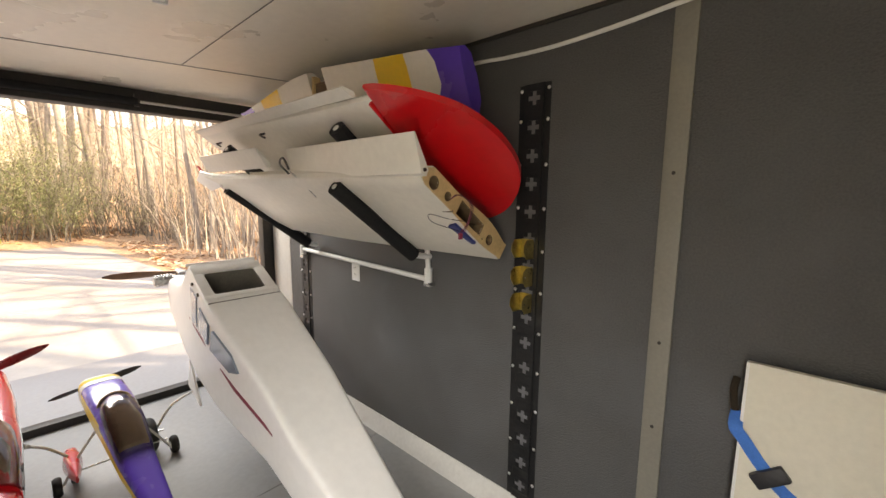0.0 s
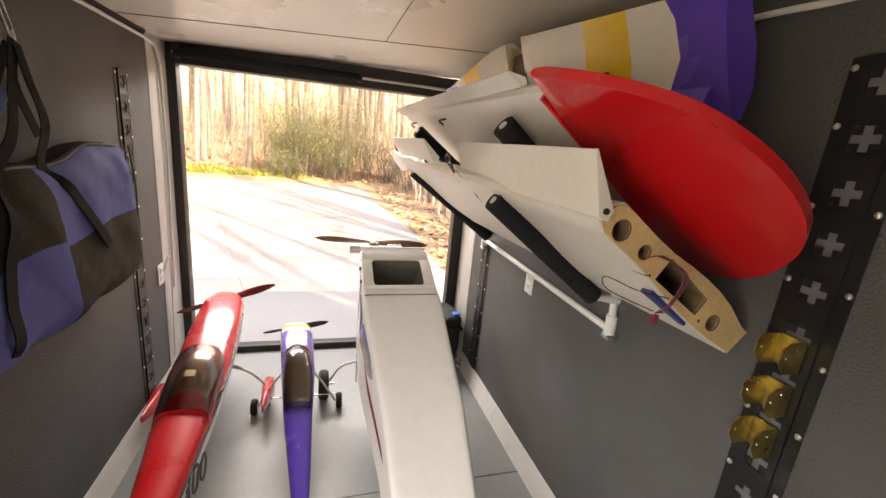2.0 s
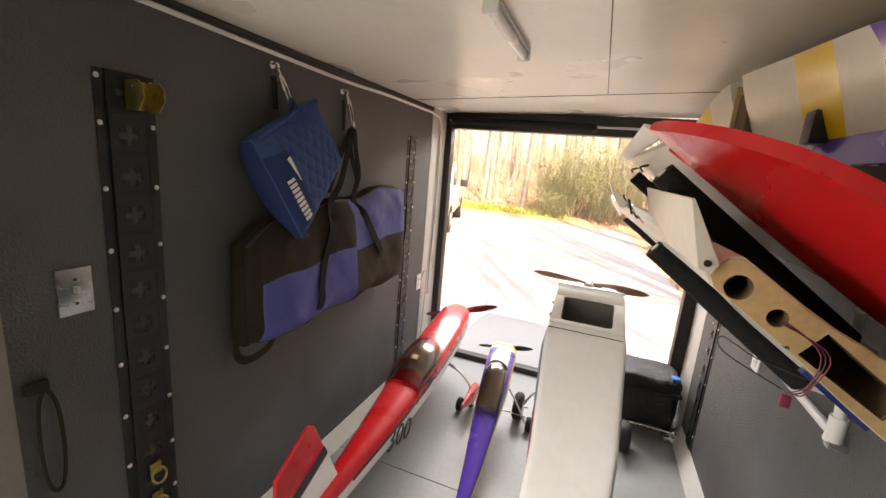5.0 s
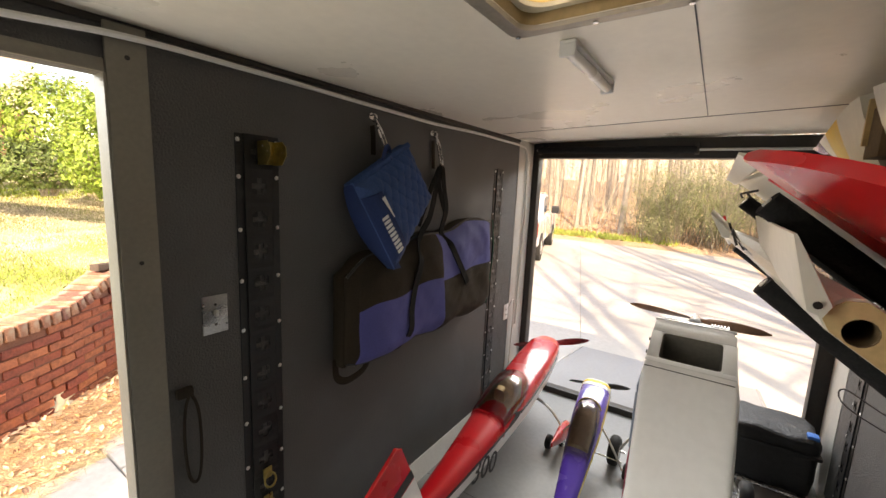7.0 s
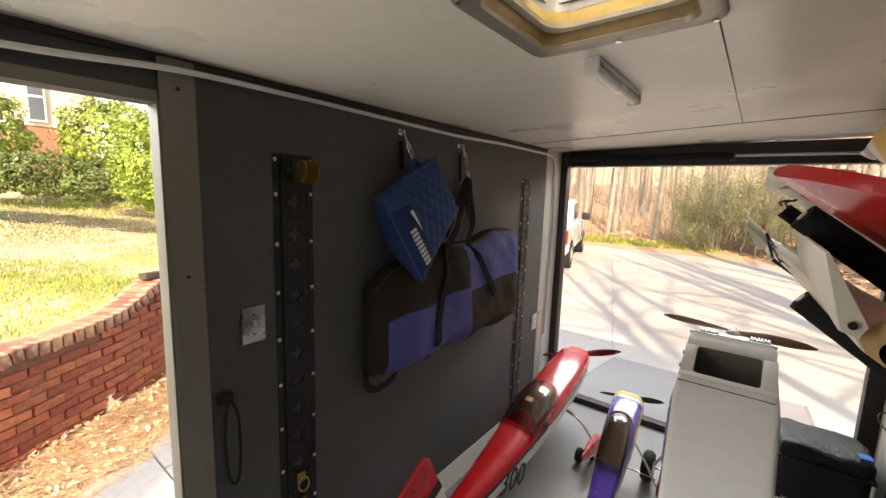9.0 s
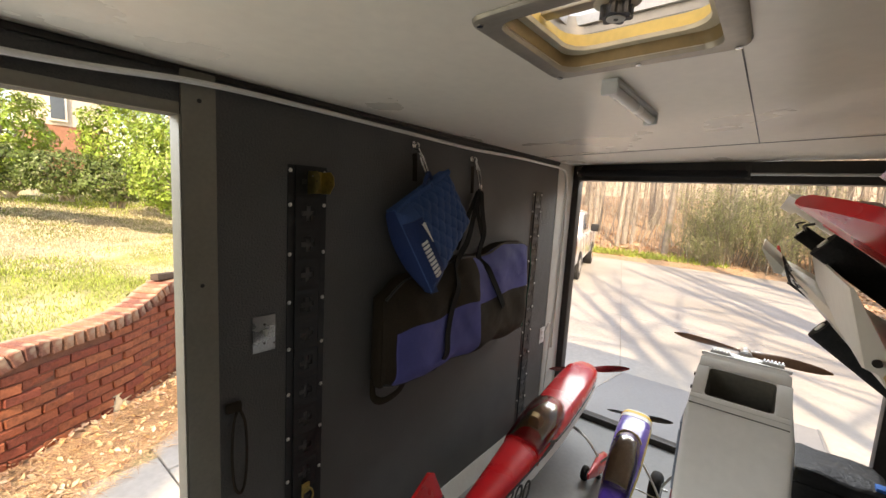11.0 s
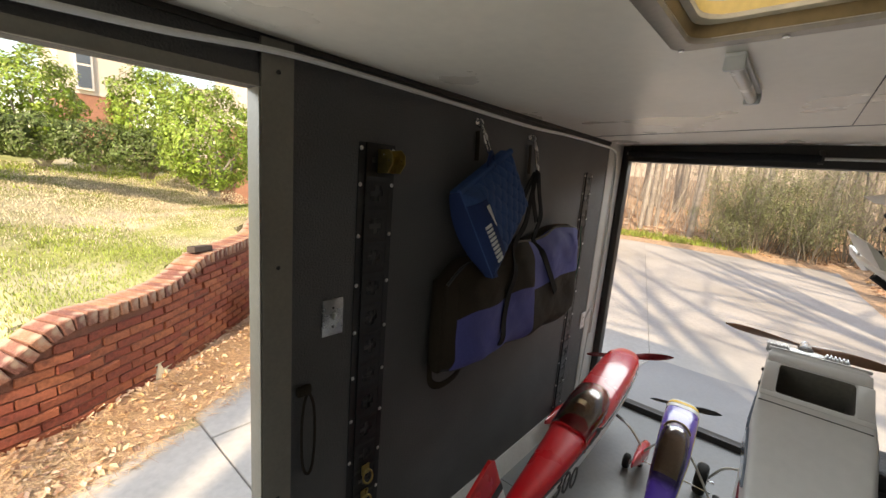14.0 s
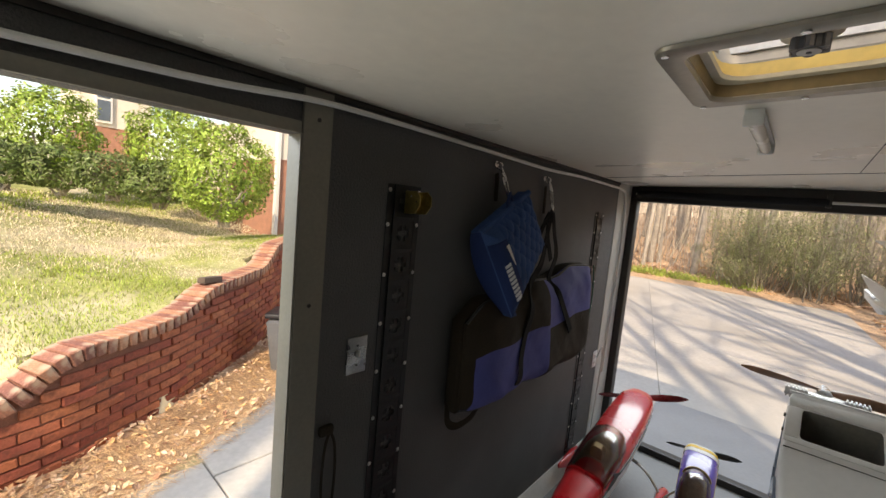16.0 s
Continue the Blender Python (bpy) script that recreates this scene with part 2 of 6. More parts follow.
def smooth_path(points, n):
    """Catmull-Rom through the points."""
    P = [Vector(p) for p in points]
    P = [2 * P[0] - P[1]] + P + [2 * P[-1] - P[-2]]
    out = []
    for i in range(1, len(P) - 2):
        for k in range(n):
            t = k / n
            a, b, c, d = P[i - 1:i + 3]
            out.append(0.5 * (2 * b + (c - a) * t + (2 * a - 5 * b + 4 * c - d) * t * t + (3 * b - a - 3 * c + d) * t ** 3))
    out.append(P[-2])
    return out


def tube(points, r, seg=8, n=6, bm=None, flat=1.0):
    """A round cord, or with flat < 1 a strap, along a smooth path."""
    bm2 = bmesh.new()
    path = smooth_path(points, n)
    rings = []
    for i, p in enumerate(path):
        d = (path[min(i + 1, len(path) - 1)] - path[max(i - 1, 0)]).normalized()
        up = Vector((0, 1, 0)) if abs(d.y) < 0.9 else Vector((1, 0, 0))
        s = d.cross(up).normalized()
        u = s.cross(d).normalized()
        rings.append([bm2.verts.new(p + s * (r * math.cos(a)) + u * (r * flat * math.sin(a))) for a in (math.tau * k / seg for k in range(seg))])
    skin(bm2, rings)
    return merge(bm, bm2)


def webbing(points, width, thick=0.003, n=6):
    """A flat strap along a smooth path, its face towards y."""
    bm2 = bmesh.new()
    path = smooth_path(points, n)
    rings = []
    for i, p in enumerate(path):
        d = (path[min(i + 1, len(path) - 1)] - path[max(i - 1, 0)]).normalized()
        s = d.cross(Vector((0, 1, 0))).normalized()
        u = s.cross(d).normalized()
        rings.append([bm2.verts.new(p + s * (a * width / 2) + u * (b * thick / 2)) for a, b in ((1, 1), (-1, 1), (-1, -1), (1, -1))])
    skin(bm2, rings)
    return bm2


def skin(bm, rings, closed=True, caps=True):
    n = len(rings[0])
    for a, b in zip(rings, rings[1:]):
        for k in range(n if closed else n - 1):
            bm.faces.new((a[k], a[(k + 1) % n], b[(k + 1) % n], b[k]))
    if caps and closed:
        bm.faces.new(rings[0][::-1])
        bm.faces.new(rings[-1])


def loft(sections, seg=24, bm=None, m=None):
    """Sections: x, y, z of the middle, half width, half height up, half height down, squareness (2 round, 6 box)."""
    bm2 = bmesh.new()
    rings = []
    for x, y, z, w, hu, hd, e in sections:
        ring = []
        for k in range(seg):
            a = math.tau * (k + 0.5) / seg
            c, s = math.cos(a), math.sin(a)
            cx = math.copysign(abs(c) ** (2 / e), c)
            sx = math.copysign(abs(s) ** (2 / e), s)
            ring.append(bm2.verts.new((x, y + w * cx, z + (hu if sx > 0 else hd) * sx)))
        rings.append(ring)
    skin(bm2, rings)
    if m is not None:
        bmesh.ops.transform(bm2, matrix=m, verts=bm2.verts)
    return merge(bm, bm2)


def slab(outline, thick, m, bm=None, bevel=0.0, seg=2):
    """A flat piece: an outline in its own plane (u, v), thickened both ways along the third axis, set by the matrix m."""
    bm2 = bmesh.new()
    top = [bm2.verts.new((u, v, thick / 2)) for u, v in outline]
    bot = [bm2.verts.new((u, v, -thick / 2)) for u, v in outline]
    bm2.faces.new(top)
    bm2.faces.new(bot[::-1])
    n = len(top)
    for k in range(n):
        bm2.faces.new((top[k], bot[k], bot[(k + 1) % n], top[(k + 1) % n]))
    if bevel:
        es = [e for e in bm2.edges if abs(e.verts[0].co.z - e.verts[1].co.z) < 1e-6]
        bmesh.ops.bevel(bm2, geom=es, offset=bevel, segments=seg, affect="EDGES", profile=0.5)
    bmesh.ops.transform(bm2, matrix=m, verts=bm2.verts)
    return merge(bm, bm2)


def plane_matrix(origin, u, v):
    """The matrix whose u, v span a plane through the origin."""
    u = Vector(u).normalized()
    w = u.cross(Vector(v)).normalized()
    v = w.cross(u)
    m = Matrix((u, v, w)).transposed().to_4x4()
    m.translation = Vector(origin)
    return m


# ---- the trailer's shell ----
def wall_with_hole(name, y0, y1, hole, label):
    """A wall along x, with a door hole (x0, x1, top) in it or none."""
    bm = None
    if hole:
        x0, x1, top = hole
        bm = box((0.285, y0, FLOOR - 0.06), (x0, y1, CEIL + 0.02), 0, bm)
        bm = box((x1, y0, FLOOR - 0.06), (FRONT, y1, CEIL + 0.02), 0, bm)
        bm = box((x0, y0, top), (x1, y1, CEIL + 0.02), 0, bm)
    else:
        bm = box((0.285, y0, FLOOR - 0.06), (FRONT, y1, CEIL + 0.02))
    return solo(name, bm, M["wall"], label, "wall", kind="structure", smooth=False)


wall_with_hole("wall_south", -0.05, 0.0, (2.588, 3.40, 1.728), "charcoal painted trailer side wall with a door opening")
wall_with_hole("wall_north", W, W + 0.05, None, "charcoal painted trailer side wall")
solo("wall_east", box((FRONT, -0.05, FLOOR - 0.06), (FRONT + 0.05, W + 0.05, CEIL + 0.02)), M["wall"], "charcoal painted front wall of the trailer", "wall", kind="structure", smooth=False)

floor = thing("floor", "light grey painted plywood trailer floor", "floor", (0, 0, FLOOR), kind="structure")
for k, (a, b) in enumerate(((0.02, 1.315), (1.318, 2.535), (2.538, FRONT))):
    part("floor_panel", box((a, 0.0, FLOOR - 0.06), (b, W, FLOOR), 0.0015, seg=1), M["floor"], floor, smooth=False)

VX0, VX1, VY0, VY1 = 2.062, 2.362, 0.774, 1.074   # the roof vent's hole
bm = box((-0.05, -0.05, CEIL), (VX0, W + 0.05, CEIL + 0.03))
bm = box((VX1, -0.05, CEIL), (FRONT + 0.05, W + 0.05, CEIL + 0.03), 0, bm)
bm = box((VX0, -0.05, CEIL), (VX1, VY0, CEIL + 0.03), 0, bm)
bm = box((VX0, VY1, CEIL), (VX1, W + 0.05, CEIL + 0.03), 0, bm)
solo("ceiling", bm, M["ceiling"], "off-white ceiling skin of the trailer", "ceiling", kind="structure", smooth=False)

# the outer skin of the roof, so that the trailer casts its whole shadow
bm = box((-0.06, -0.07, CEIL + 0.09), (VX0, W + 0.07, CEIL + 0.11))
bm = box((VX1, -0.07, CEIL + 0.09), (FRONT + 0.06, W + 0.07, CEIL + 0.11), 0, bm)
bm = box((VX0, -0.07, CEIL + 0.09), (VX1, VY0, CEIL + 0.11), 0, bm)
bm = box((VX0, VY1, CEIL + 0.09), (VX1, W + 0.07, CEIL + 0.11), 0, bm)
solo("roof", bm, M["aluminium"], "dull aluminium outer roof skin of the trailer", "roof", kind="structure", smooth=False)

# rear frame
rear = thing("rear_frame", "dark painted steel frame of the open rear doorway", "frame", (0, 0.9, FLOOR), kind="structure")
part("jamb", box((-0.06, -0.05, FLOOR - 0.12), (0.02, 0.048, CEIL + 0.09), 0.006), M["darkmetal"], rear)
part("jamb", box((-0.06, W - 0.075, FLOOR - 0.12), (0.02, W + 0.05, CEIL + 0.09), 0.006), M["darkmetal"], rear)
part("header", box((-0.06, 0.05, 1.742), (0.05, W - 0.077, CEIL - 0.002), 0.006), M["darkmetal"], rear)
part("sill", box((-0.05, 0.05, FLOOR - 0.1), (0.018, W - 0.077, 0.012), 0.005), M["darkmetal"], rear, "dark steel sill bar at the floor's edge")
part("inner_jamb", box((0.022, -0.05, FLOOR - 0.06), (0.283, 0.003, CEIL - 0.002), 0.004), M["jamb"], rear, "pale grey inner jamb")
part("inner_jamb", box((0.022, W - 0.003, FLOOR - 0.06), (0.283, W + 0.05, CEIL - 0.002), 0.004), M["jamb"], rear, "pale grey inner jamb")


# ---- outside: ground, driveway, ramp ----
def lerp_path(path, t):
    """A point at the share t of a polyline's length."""
    P = [Vector(p) for p in path]
    L = [(b - a).length for a, b in zip(P, P[1:])]
    d = t * sum(L)
    for a, b, l in zip(P, P[1:], L):
        if d <= l:
            return a + (b - a) * (d / l)
        d -= l
    return P[-1]


WALL = smooth_path([(5.4, -2.15, 0.2), (4.4, -2.1, 0.22), (3.6, -2.12, 0.2), (3.25, -2.17, 0.22), (3.03, -2.22, 0.31), (2.87, -2.27, 0.43), (2.72, -2.34, 0.49), (2.48, -2.49, 0.485),
                    (2.17, -2.68, 0.50), (1.98, -2.83, 0.53), (1.78, -2.98, 0.63), (1.6, -3.13, 0.665), (1.2, -3.48, 0.68), (0.92, -3.76, 0.69), (0.75, -3.93, 0.80), (0.55, -4.15, 0.90), (0.1, -4.6, 0.92), (-0.7, -5.4, 0.95)], 6)


def wall_side(x, y):
    """How far a point of the plan lies behind the retaining wall (negative: in front), and the wall's top there."""
    best, side, top = 1e9, 0, 0
    for a, b in zip(WALL, WALL[1:]):
        d = Vector((b.x - a.x, b.y - a.y))
        r = Vector((x - a.x, y - a.y))
        t = max(0, min(1, r.dot(d) / d.dot(d)))
        q = r - d * t
        if q.length < best:
            best = q.length
            side = 1 if d.x * r.y - d.y * r.x > 0 else -1
            top = a.z + (b.z - a.z) * t
    return best * side, top


def ground_height(x, y):
    d, top = wall_side(x, y)
    if y < -2.0 and d > 0.1 and x > -1.2:
        rise = min(d, 9) * 0.135
        return (top - 0.09) + (rise - max(0, top - 0.45) * min(1, d / 2)) + 0.03 * noise.noise((x * 0.8, y * 0.8, 0))
    h = GROUND - 0.035
    if x < -12.5:
        h += min(3.5, (-12.5 - x) * 0.12) + 0.12 * noise.noise((x * 0.5, y * 0.5, 2))
    if y > 3.2:
        h += min(1.2, (y - 3.2) * 0.1) + 0.05 * noise.noise((x * 0.7, y * 0.7, 4))
    return h


def axis_steps(lo, hi, fine_lo, fine_hi, fine, coarse):
    v, out = lo, []
    while v < hi:
        out.append(v)
        v += fine if fine_lo <= v < fine_hi else coarse
    return out + [hi]


bm = bmesh.new()
xs = axis_steps(-90, 90, -2, 6, 0.2, 2.5)
ys = axis_steps(-90, 90, -12, -1, 0.2, 2.5)
grid = [[bm.verts.new((x, y, ground_height(x, y) if -40 < x < 40 and -40 < y < 40 else GROUND + 1.5)) for y in ys] for x in xs]
for i in range(len(xs) - 1):
    for j in range(len(ys) - 1):
        f = bm.faces.new((grid[i][j], grid[i + 1][j], grid[i + 1][j + 1], grid[i][j + 1]))
        c = f.calc_center_median()
        f.material_index = 1 if c.x < -1.3 or c.y > 2 else 0
ground = solo("ground", bm, [M["lawn"], M["leafbed"]], "sloping winter lawn and leaf-covered woodland ground", "ground", kind="structure", angle=60)

# driveway slabs with joints between them
driveway = thing("driveway", "pale concrete driveway of large slabs in sun", "driveway", (-5, 0, GROUND), kind="structure")
jx = [7.0, 4.6, 2.13, -0.8]
jy = [[-1.95, 0.75, 3.3], [-1.95, 0.75, 3.3], [-3.9, -1.75, 0.75, 3.25]]
for (x0, x1), rows in zip(zip(jx, jx[1:]), jy):
    for y0, y1 in zip(rows, rows[1:]):
        part("concrete_slab", box((x1 + 0.006, y0 + 0.006, GROUND - 0.1), (x0 - 0.006, y1 - 0.006, GROUND + 0.004 * random.random()), 0.006, seg=1), M["concrete"], driveway, smooth=False)
def askew(x):
    """The long joint of the part behind the trailer."""
    return 0.32 + 0.275 * (x + 0.8)
def verge(x):
    """The driveway's edge towards the wood."""
    return float(np.interp(x, (-13.9, -6, -0.8), (2.1, 2.5, 3.2)))
for x0, x1, low in ((-0.8, -4.6, -3.6), (-4.6, -9.2, -6.5), (-9.2, -13.9, -6.5)):
    a, b = x0 - 0.003, x1 + 0.003
    for lo, hi in (((low, low), (askew(a) - 0.003, askew(b) - 0.003)), ((askew(a) + 0.003, askew(b) + 0.003), (verge(a), verge(b)))):
        part("concrete_slab", slab([(a, lo[0]), (a, hi[0]), (b, hi[1]), (b, lo[1])], 0.1, Matrix.Translation((0, 0, GROUND - 0.05 + 0.004 * random.random()))), M["concrete"], driveway, smooth=False)

ramp = thing("ramp_door", "grey ramp door lowered onto the driveway", "door", (-0.06, 0.9, FLOOR - 0.03))
RM = plane_matrix((-0.062, 0.06, FLOOR - 0.035), (-1, 0, -0.15), (0, 1, 0))
part("panel", slab([(0, 0), (1.82, 0), (1.82, 1.66), (0, 1.66)], 0.04, RM), M["rampgrey"], ramp, smooth=False)
for v in (-0.012, 1.672):
    part("edge_rail", slab([(0, v - 0.012), (1.83, v - 0.012), (1.83, v + 0.012), (0, v + 0.012)], 0.05, RM, bevel=0.003), M["aluminium"], ramp, "bare aluminium edge rail")
part("flap", slab([(1.825, 0), (2.12, 0), (2.12, 1.66), (1.825, 1.66)], 0.014, RM @ pose(0, 0, 0.012)), M["aluminium"], ramp, "thin aluminium transition flap")

# leaf litter along the wall
leafbed = bmesh.new()
rows_ = []
for k in range(60):
    p = lerp_path([(5.2, -2.12, 0), (3.6, -2.12, 0), (3.0, -2.22, 0), (2.5, -2.48, 0), (1.78, -2.97, 0), (1.2, -3.46, 0), (0.9, -3.76, 0), (0.2, -4.45, 0), (-0.6, -5.25, 0)], k / 59)
    q = lerp_path([(5.2, -1.62, 0), (3.6, -1.66, 0), (2.9, -1.72, 0), (2.3, -2.0, 0), (1.7, -2.33, 0), (1.2, -2.66, 0), (0.9, -2.9, 0), (0.0, -3.7, 0), (-0.9, -4.4, 0)], k / 59)
    row = []
    for j in range(9):
        t = j / 8
        c = p.lerp(q, t)
        row.append(leafbed.verts.new((c.x, c.y + 0.03 * noise.noise((c.x * 9, j, 3)) * t, GROUND + 0.10 * (1 - t) ** 1.3 + 0.006 + 0.02 * noise.noise((c.x * 7, c.y * 7, 1)) * (1 - t))))
    rows_.append(row)
skin(leafbed, rows_, closed=False)
solo("leaf_bed", leafbed, M["leafbed"], "bank of dry brown leaves along the brick wall", "leaves", kind="structure", angle=80)


def leaf_scatter(name, spots, size, mats, label, category, up=0.6):
    """Many small bent leaves, joined; spots are (place, normal)."""
    bm = bmesh.new()
    for p, nrm in spots:
        s = size * random.uniform(0.6, 1.3)
        q = Vector(nrm).to_track_quat("Z", "Y").to_matrix() @ Euler((random.uniform(-up, up), random.uniform(-up, up), random.uniform(0, 6.28))).to_matrix()
        pts = [(-0.5, 0, 0), (0, -0.26, 0.06), (0.5, 0, -0.02), (0, 0.26, 0.06)]
        vs = [bm.verts.new(Vector(p) + q @ (Vector(t) * s)) for t in pts]
        f = bm.faces.new((vs[0], vs[1], vs[2]))
        g = bm.faces.new((vs[0], vs[2], vs[3]))
        f.material_index = g.material_index = random.randrange(len(mats))
    me = bpy.data.meshes.new(name)
    bm.to_mesh(me)
    bm.free()
    for m in mats:
        me.materials.append(m)
    return tagged(new(name, me), label, category, kind="stuff")


M["needle"] = material("tan_pine_needle", (0.62, 0.42, 0.26), 0.8, vary=0.2, scale=5, bump=0.0, random_hue=0.5)
M["dryleaf"] = material("dry_tan_leaf", (0.50, 0.28, 0.15), 0.8, vary=0.2, scale=5, bump=0.0, random_hue=0.5)
M["paleleaf"] = material("pale_dead_leaf", (0.66, 0.48, 0.35), 0.8, vary=0.2, scale=5, bump=0.0, random_hue=0.4)
rnd = random.Random(3)
P0 = [(5.2, -2.12), (3.6, -2.12), (3.0, -2.22), (2.5, -2.48), (1.78, -2.97), (1.2, -3.46), (0.9, -3.76), (0.2, -4.45)]
Q0 = [(5.2, -1.62), (3.6, -1.66), (2.9, -1.72), (2.3, -2.0), (1.7, -2.33), (1.2, -2.66), (0.9, -2.9), (0.0, -3.7)]
spots = []
for k in range(2600):
    t = rnd.random()
    a = lerp_path([(x, y, 0) for x, y in P0], t)
    b = lerp_path([(x, y, 0) for x, y in Q0], t)
    u = rnd.random() ** 1.15 * 1.06
    c = a.lerp(b, u)
    spots.append(((c.x, c.y, GROUND + 0.10 * max(0, 1 - u) ** 1.3 + 0.018 + 0.02 * rnd.random()), (0, 0, 1)))
leaf_scatter("fallen_leaves", spots, 0.055, [M["dryleaf"], M["paleleaf"], M["needle"], M["leafbed"]], "dry tan and brown fallen leaves and needles", "leaves")

# pine needles among the leaves and out onto the concrete
bm = bmesh.new()
for k in range(24000):
    t = rnd.random()
    a = lerp_path([(x, y, 0) for x, y in P0], t)
    b = lerp_path([(x, y, 0) for x, y in Q0], t)
    u = min(1.2, 0.1 + abs(rnd.gauss(0.5, 0.28)))
    c = a.lerp(b, u)
    z = GROUND + 0.10 * max(0, 1 - u) ** 1.3 + 0.012 + 0.024 * rnd.random() * max(0.2, 1.1 - u)
    an, L = rnd.gauss(2.6, 0.9), rnd.uniform(0.05, 0.12)
    dx, dy = math.cos(an) * L, math.sin(an) * L
    w = 0.0026
    nx, ny = -math.sin(an) * w, math.cos(an) * w
    m = bm.verts.new((c.x + nx, c.y + ny, z))
    n = bm.verts.new((c.x - nx, c.y - ny, z))
    bm.faces.new((m, n, bm.verts.new((c.x + dx, c.y + dy, z + rnd.uniform(-0.008, 0.012)))))
me = bpy.data.meshes.new("pine_needles")
bm.to_mesh(me)
bm.free()
me.materials.append(M["needle"])
tagged(new("pine_needles", me), "loose tan pine needles over the leaf bed", "needles", kind="stuff")

spots = []
for k in range(9000):   # woodland floor beside and behind the driveway
    if rnd.random() < 0.5:
        x, y = rnd.uniform(-17, 3), 2.6 + abs(rnd.gauss(0, 2.2)) + (0.05 * rnd.random())
    else:
        x, y = -13.4 - abs(rnd.gauss(0, 3)), rnd.uniform(-9, 6)
    spots.append(((x, y, max(ground_height(x, y), GROUND) + 0.03), (0, 0, 1)))
leaf_scatter("woodland_leaves", spots, 0.16, [M["dryleaf"], M["paleleaf"], M["leafbed"]], "dry leaves strewn on the woodland floor", "leaves")

# grass blades on the lawn
M["grass"] = material("pale_green_grass", (0.31, 0.37, 0.08), 0.8, vary=0.25, scale=3, bump=0.0, random_hue=0.5)
M["straw"] = material("straw_grass", (0.60, 0.53, 0.39), 0.85, vary=0.25, scale=3, bump=0.0, random_hue=0.4)
bm = bmesh.new()
count = 0
while count < 56000:
    d = rnd.random() ** 2.0 * 8.0
    t = rnd.random()
    a = lerp_path(WALL, 0.12 + 0.8 * t)
    x, y = a.x + rnd.uniform(-0.6, 0.6) - 0.1 * d, a.y - 0.12 - d
    if wall_side(x, y)[0] < 0.16:
        continue
    count += 1
    z = ground_height(x, y)
    dry = noise.noise((x * 0.55, y * 0.55, 7)) + 0.35 * noise.noise((x * 2.1, y * 2.1, 5)) + 0.25 * math.exp(-((d - 3.6) / 1.6) ** 2) + 0.10 - 0.3 * math.exp(-(d / 1.2) ** 2)
    h = rnd.uniform(0.014, 0.038) * (0.65 if dry > 0 else 1) * (1 + 0.12 * d)
    an = rnd.uniform(0, 6.28)
    w = 0.0032 * (1 + 0.4 * d)
    dx, dy = math.cos(an) * w, math.sin(an) * w
    lx, ly = rnd.uniform(-0.6, 0.6) * h, rnd.uniform(-0.6, 0.6) * h
    f = bm.faces.new([bm.verts.new(v) for v in ((x - dx, y - dy, z - 0.004), (x + dx, y + dy, z - 0.004), (x + lx, y + ly, z + h))])
    f.material_index = 1 if dry + rnd.uniform(-0.25, 0.25) > 0 else 0
me = bpy.data.meshes.new("lawn_grass")
bm.to_mesh(me)
bm.free()
me.materials.append(M["grass"])
me.materials.append(M["straw"])
tagged(new("lawn_grass", me), "patchy green and straw-coloured winter grass", "grass", kind="stuff")


# ---- shrubs and trees ----
def shrub(name, at, size, n, leaf, mat, label, seed, stems=9):
    """A bush: bent stems and a crown of many small leaves on an uneven outline with gaps."""
    r = random.Random(seed)
    b = thing(name, label, "shrub", at)
    sx, sy, sz = size
    bm = None
    for k in range(stems):
        a = r.uniform(0, 6.28)
        e = (at[0] + math.cos(a) * sx * 0.6, at[1] + math.sin(a) * sy * 0.6, at[2] + sz * r.uniform(0.6, 1.3))
        m = ((at[0] + e[0]) / 2 + r.uniform(-0.1, 0.1), (at[1] + e[1]) / 2, at[2] + sz * 0.45)
        bm = tube([(at[0] + r.uniform(-0.1, 0.1), at[1], at[2] - 0.05), m, e], 0.018, 5, 3, bm)
    part("stem", bm, M["bark"], b)
    lm = bmesh.new()
    off = r.uniform(0, 50)
    c = Vector((at[0], at[1], at[2] + sz))
    while len(lm.faces) < n:
        d = Vector((r.gauss(0, 1), r.gauss(0, 1), r.gauss(0, 1))).normalized()
        lump = 1 + 0.28 * noise.noise(d * 2.2 + Vector((off, 0, 0))) + 0.2 * noise.noise(d * 5 + Vector((off, 3, 0)))
        rad = lump * r.uniform(0.5, 1.0) ** 0.35
        p = c + Vector((d.x * sx, d.y * sy, d.z * sz)) * rad
        if p.z < at[2] + 0.06 or noise.noise(p * 3.1) < -0.32:
            continue
        s = leaf * r.uniform(0.6, 1.35)
        q = (d + Vector((r.gauss(0, 0.5), r.gauss(0, 0.5), r.gauss(0.3, 0.5)))).to_track_quat("Z", "Y").to_matrix() @ Euler((0, 0, r.uniform(0, 6.28))).to_matrix()
        vs = [lm.verts.new(p + q @ (Vector(t) * s)) for t in ((-0.5, 0, 0), (0, -0.24, 0.07), (0.5, 0, 0), (0, 0.24, 0.07))]
        lm.faces.new(vs[:3])
        lm.faces.new((vs[0], vs[2], vs[3]))
    me = bpy.data.meshes.new("crown")
    lm.to_mesh(me)
    lm.free()
    me.materials.append(mat)
    o = new("crown", me)
    o.parent = b
    o.matrix_parent_inverse = b.matrix_world.inverted()
    return b


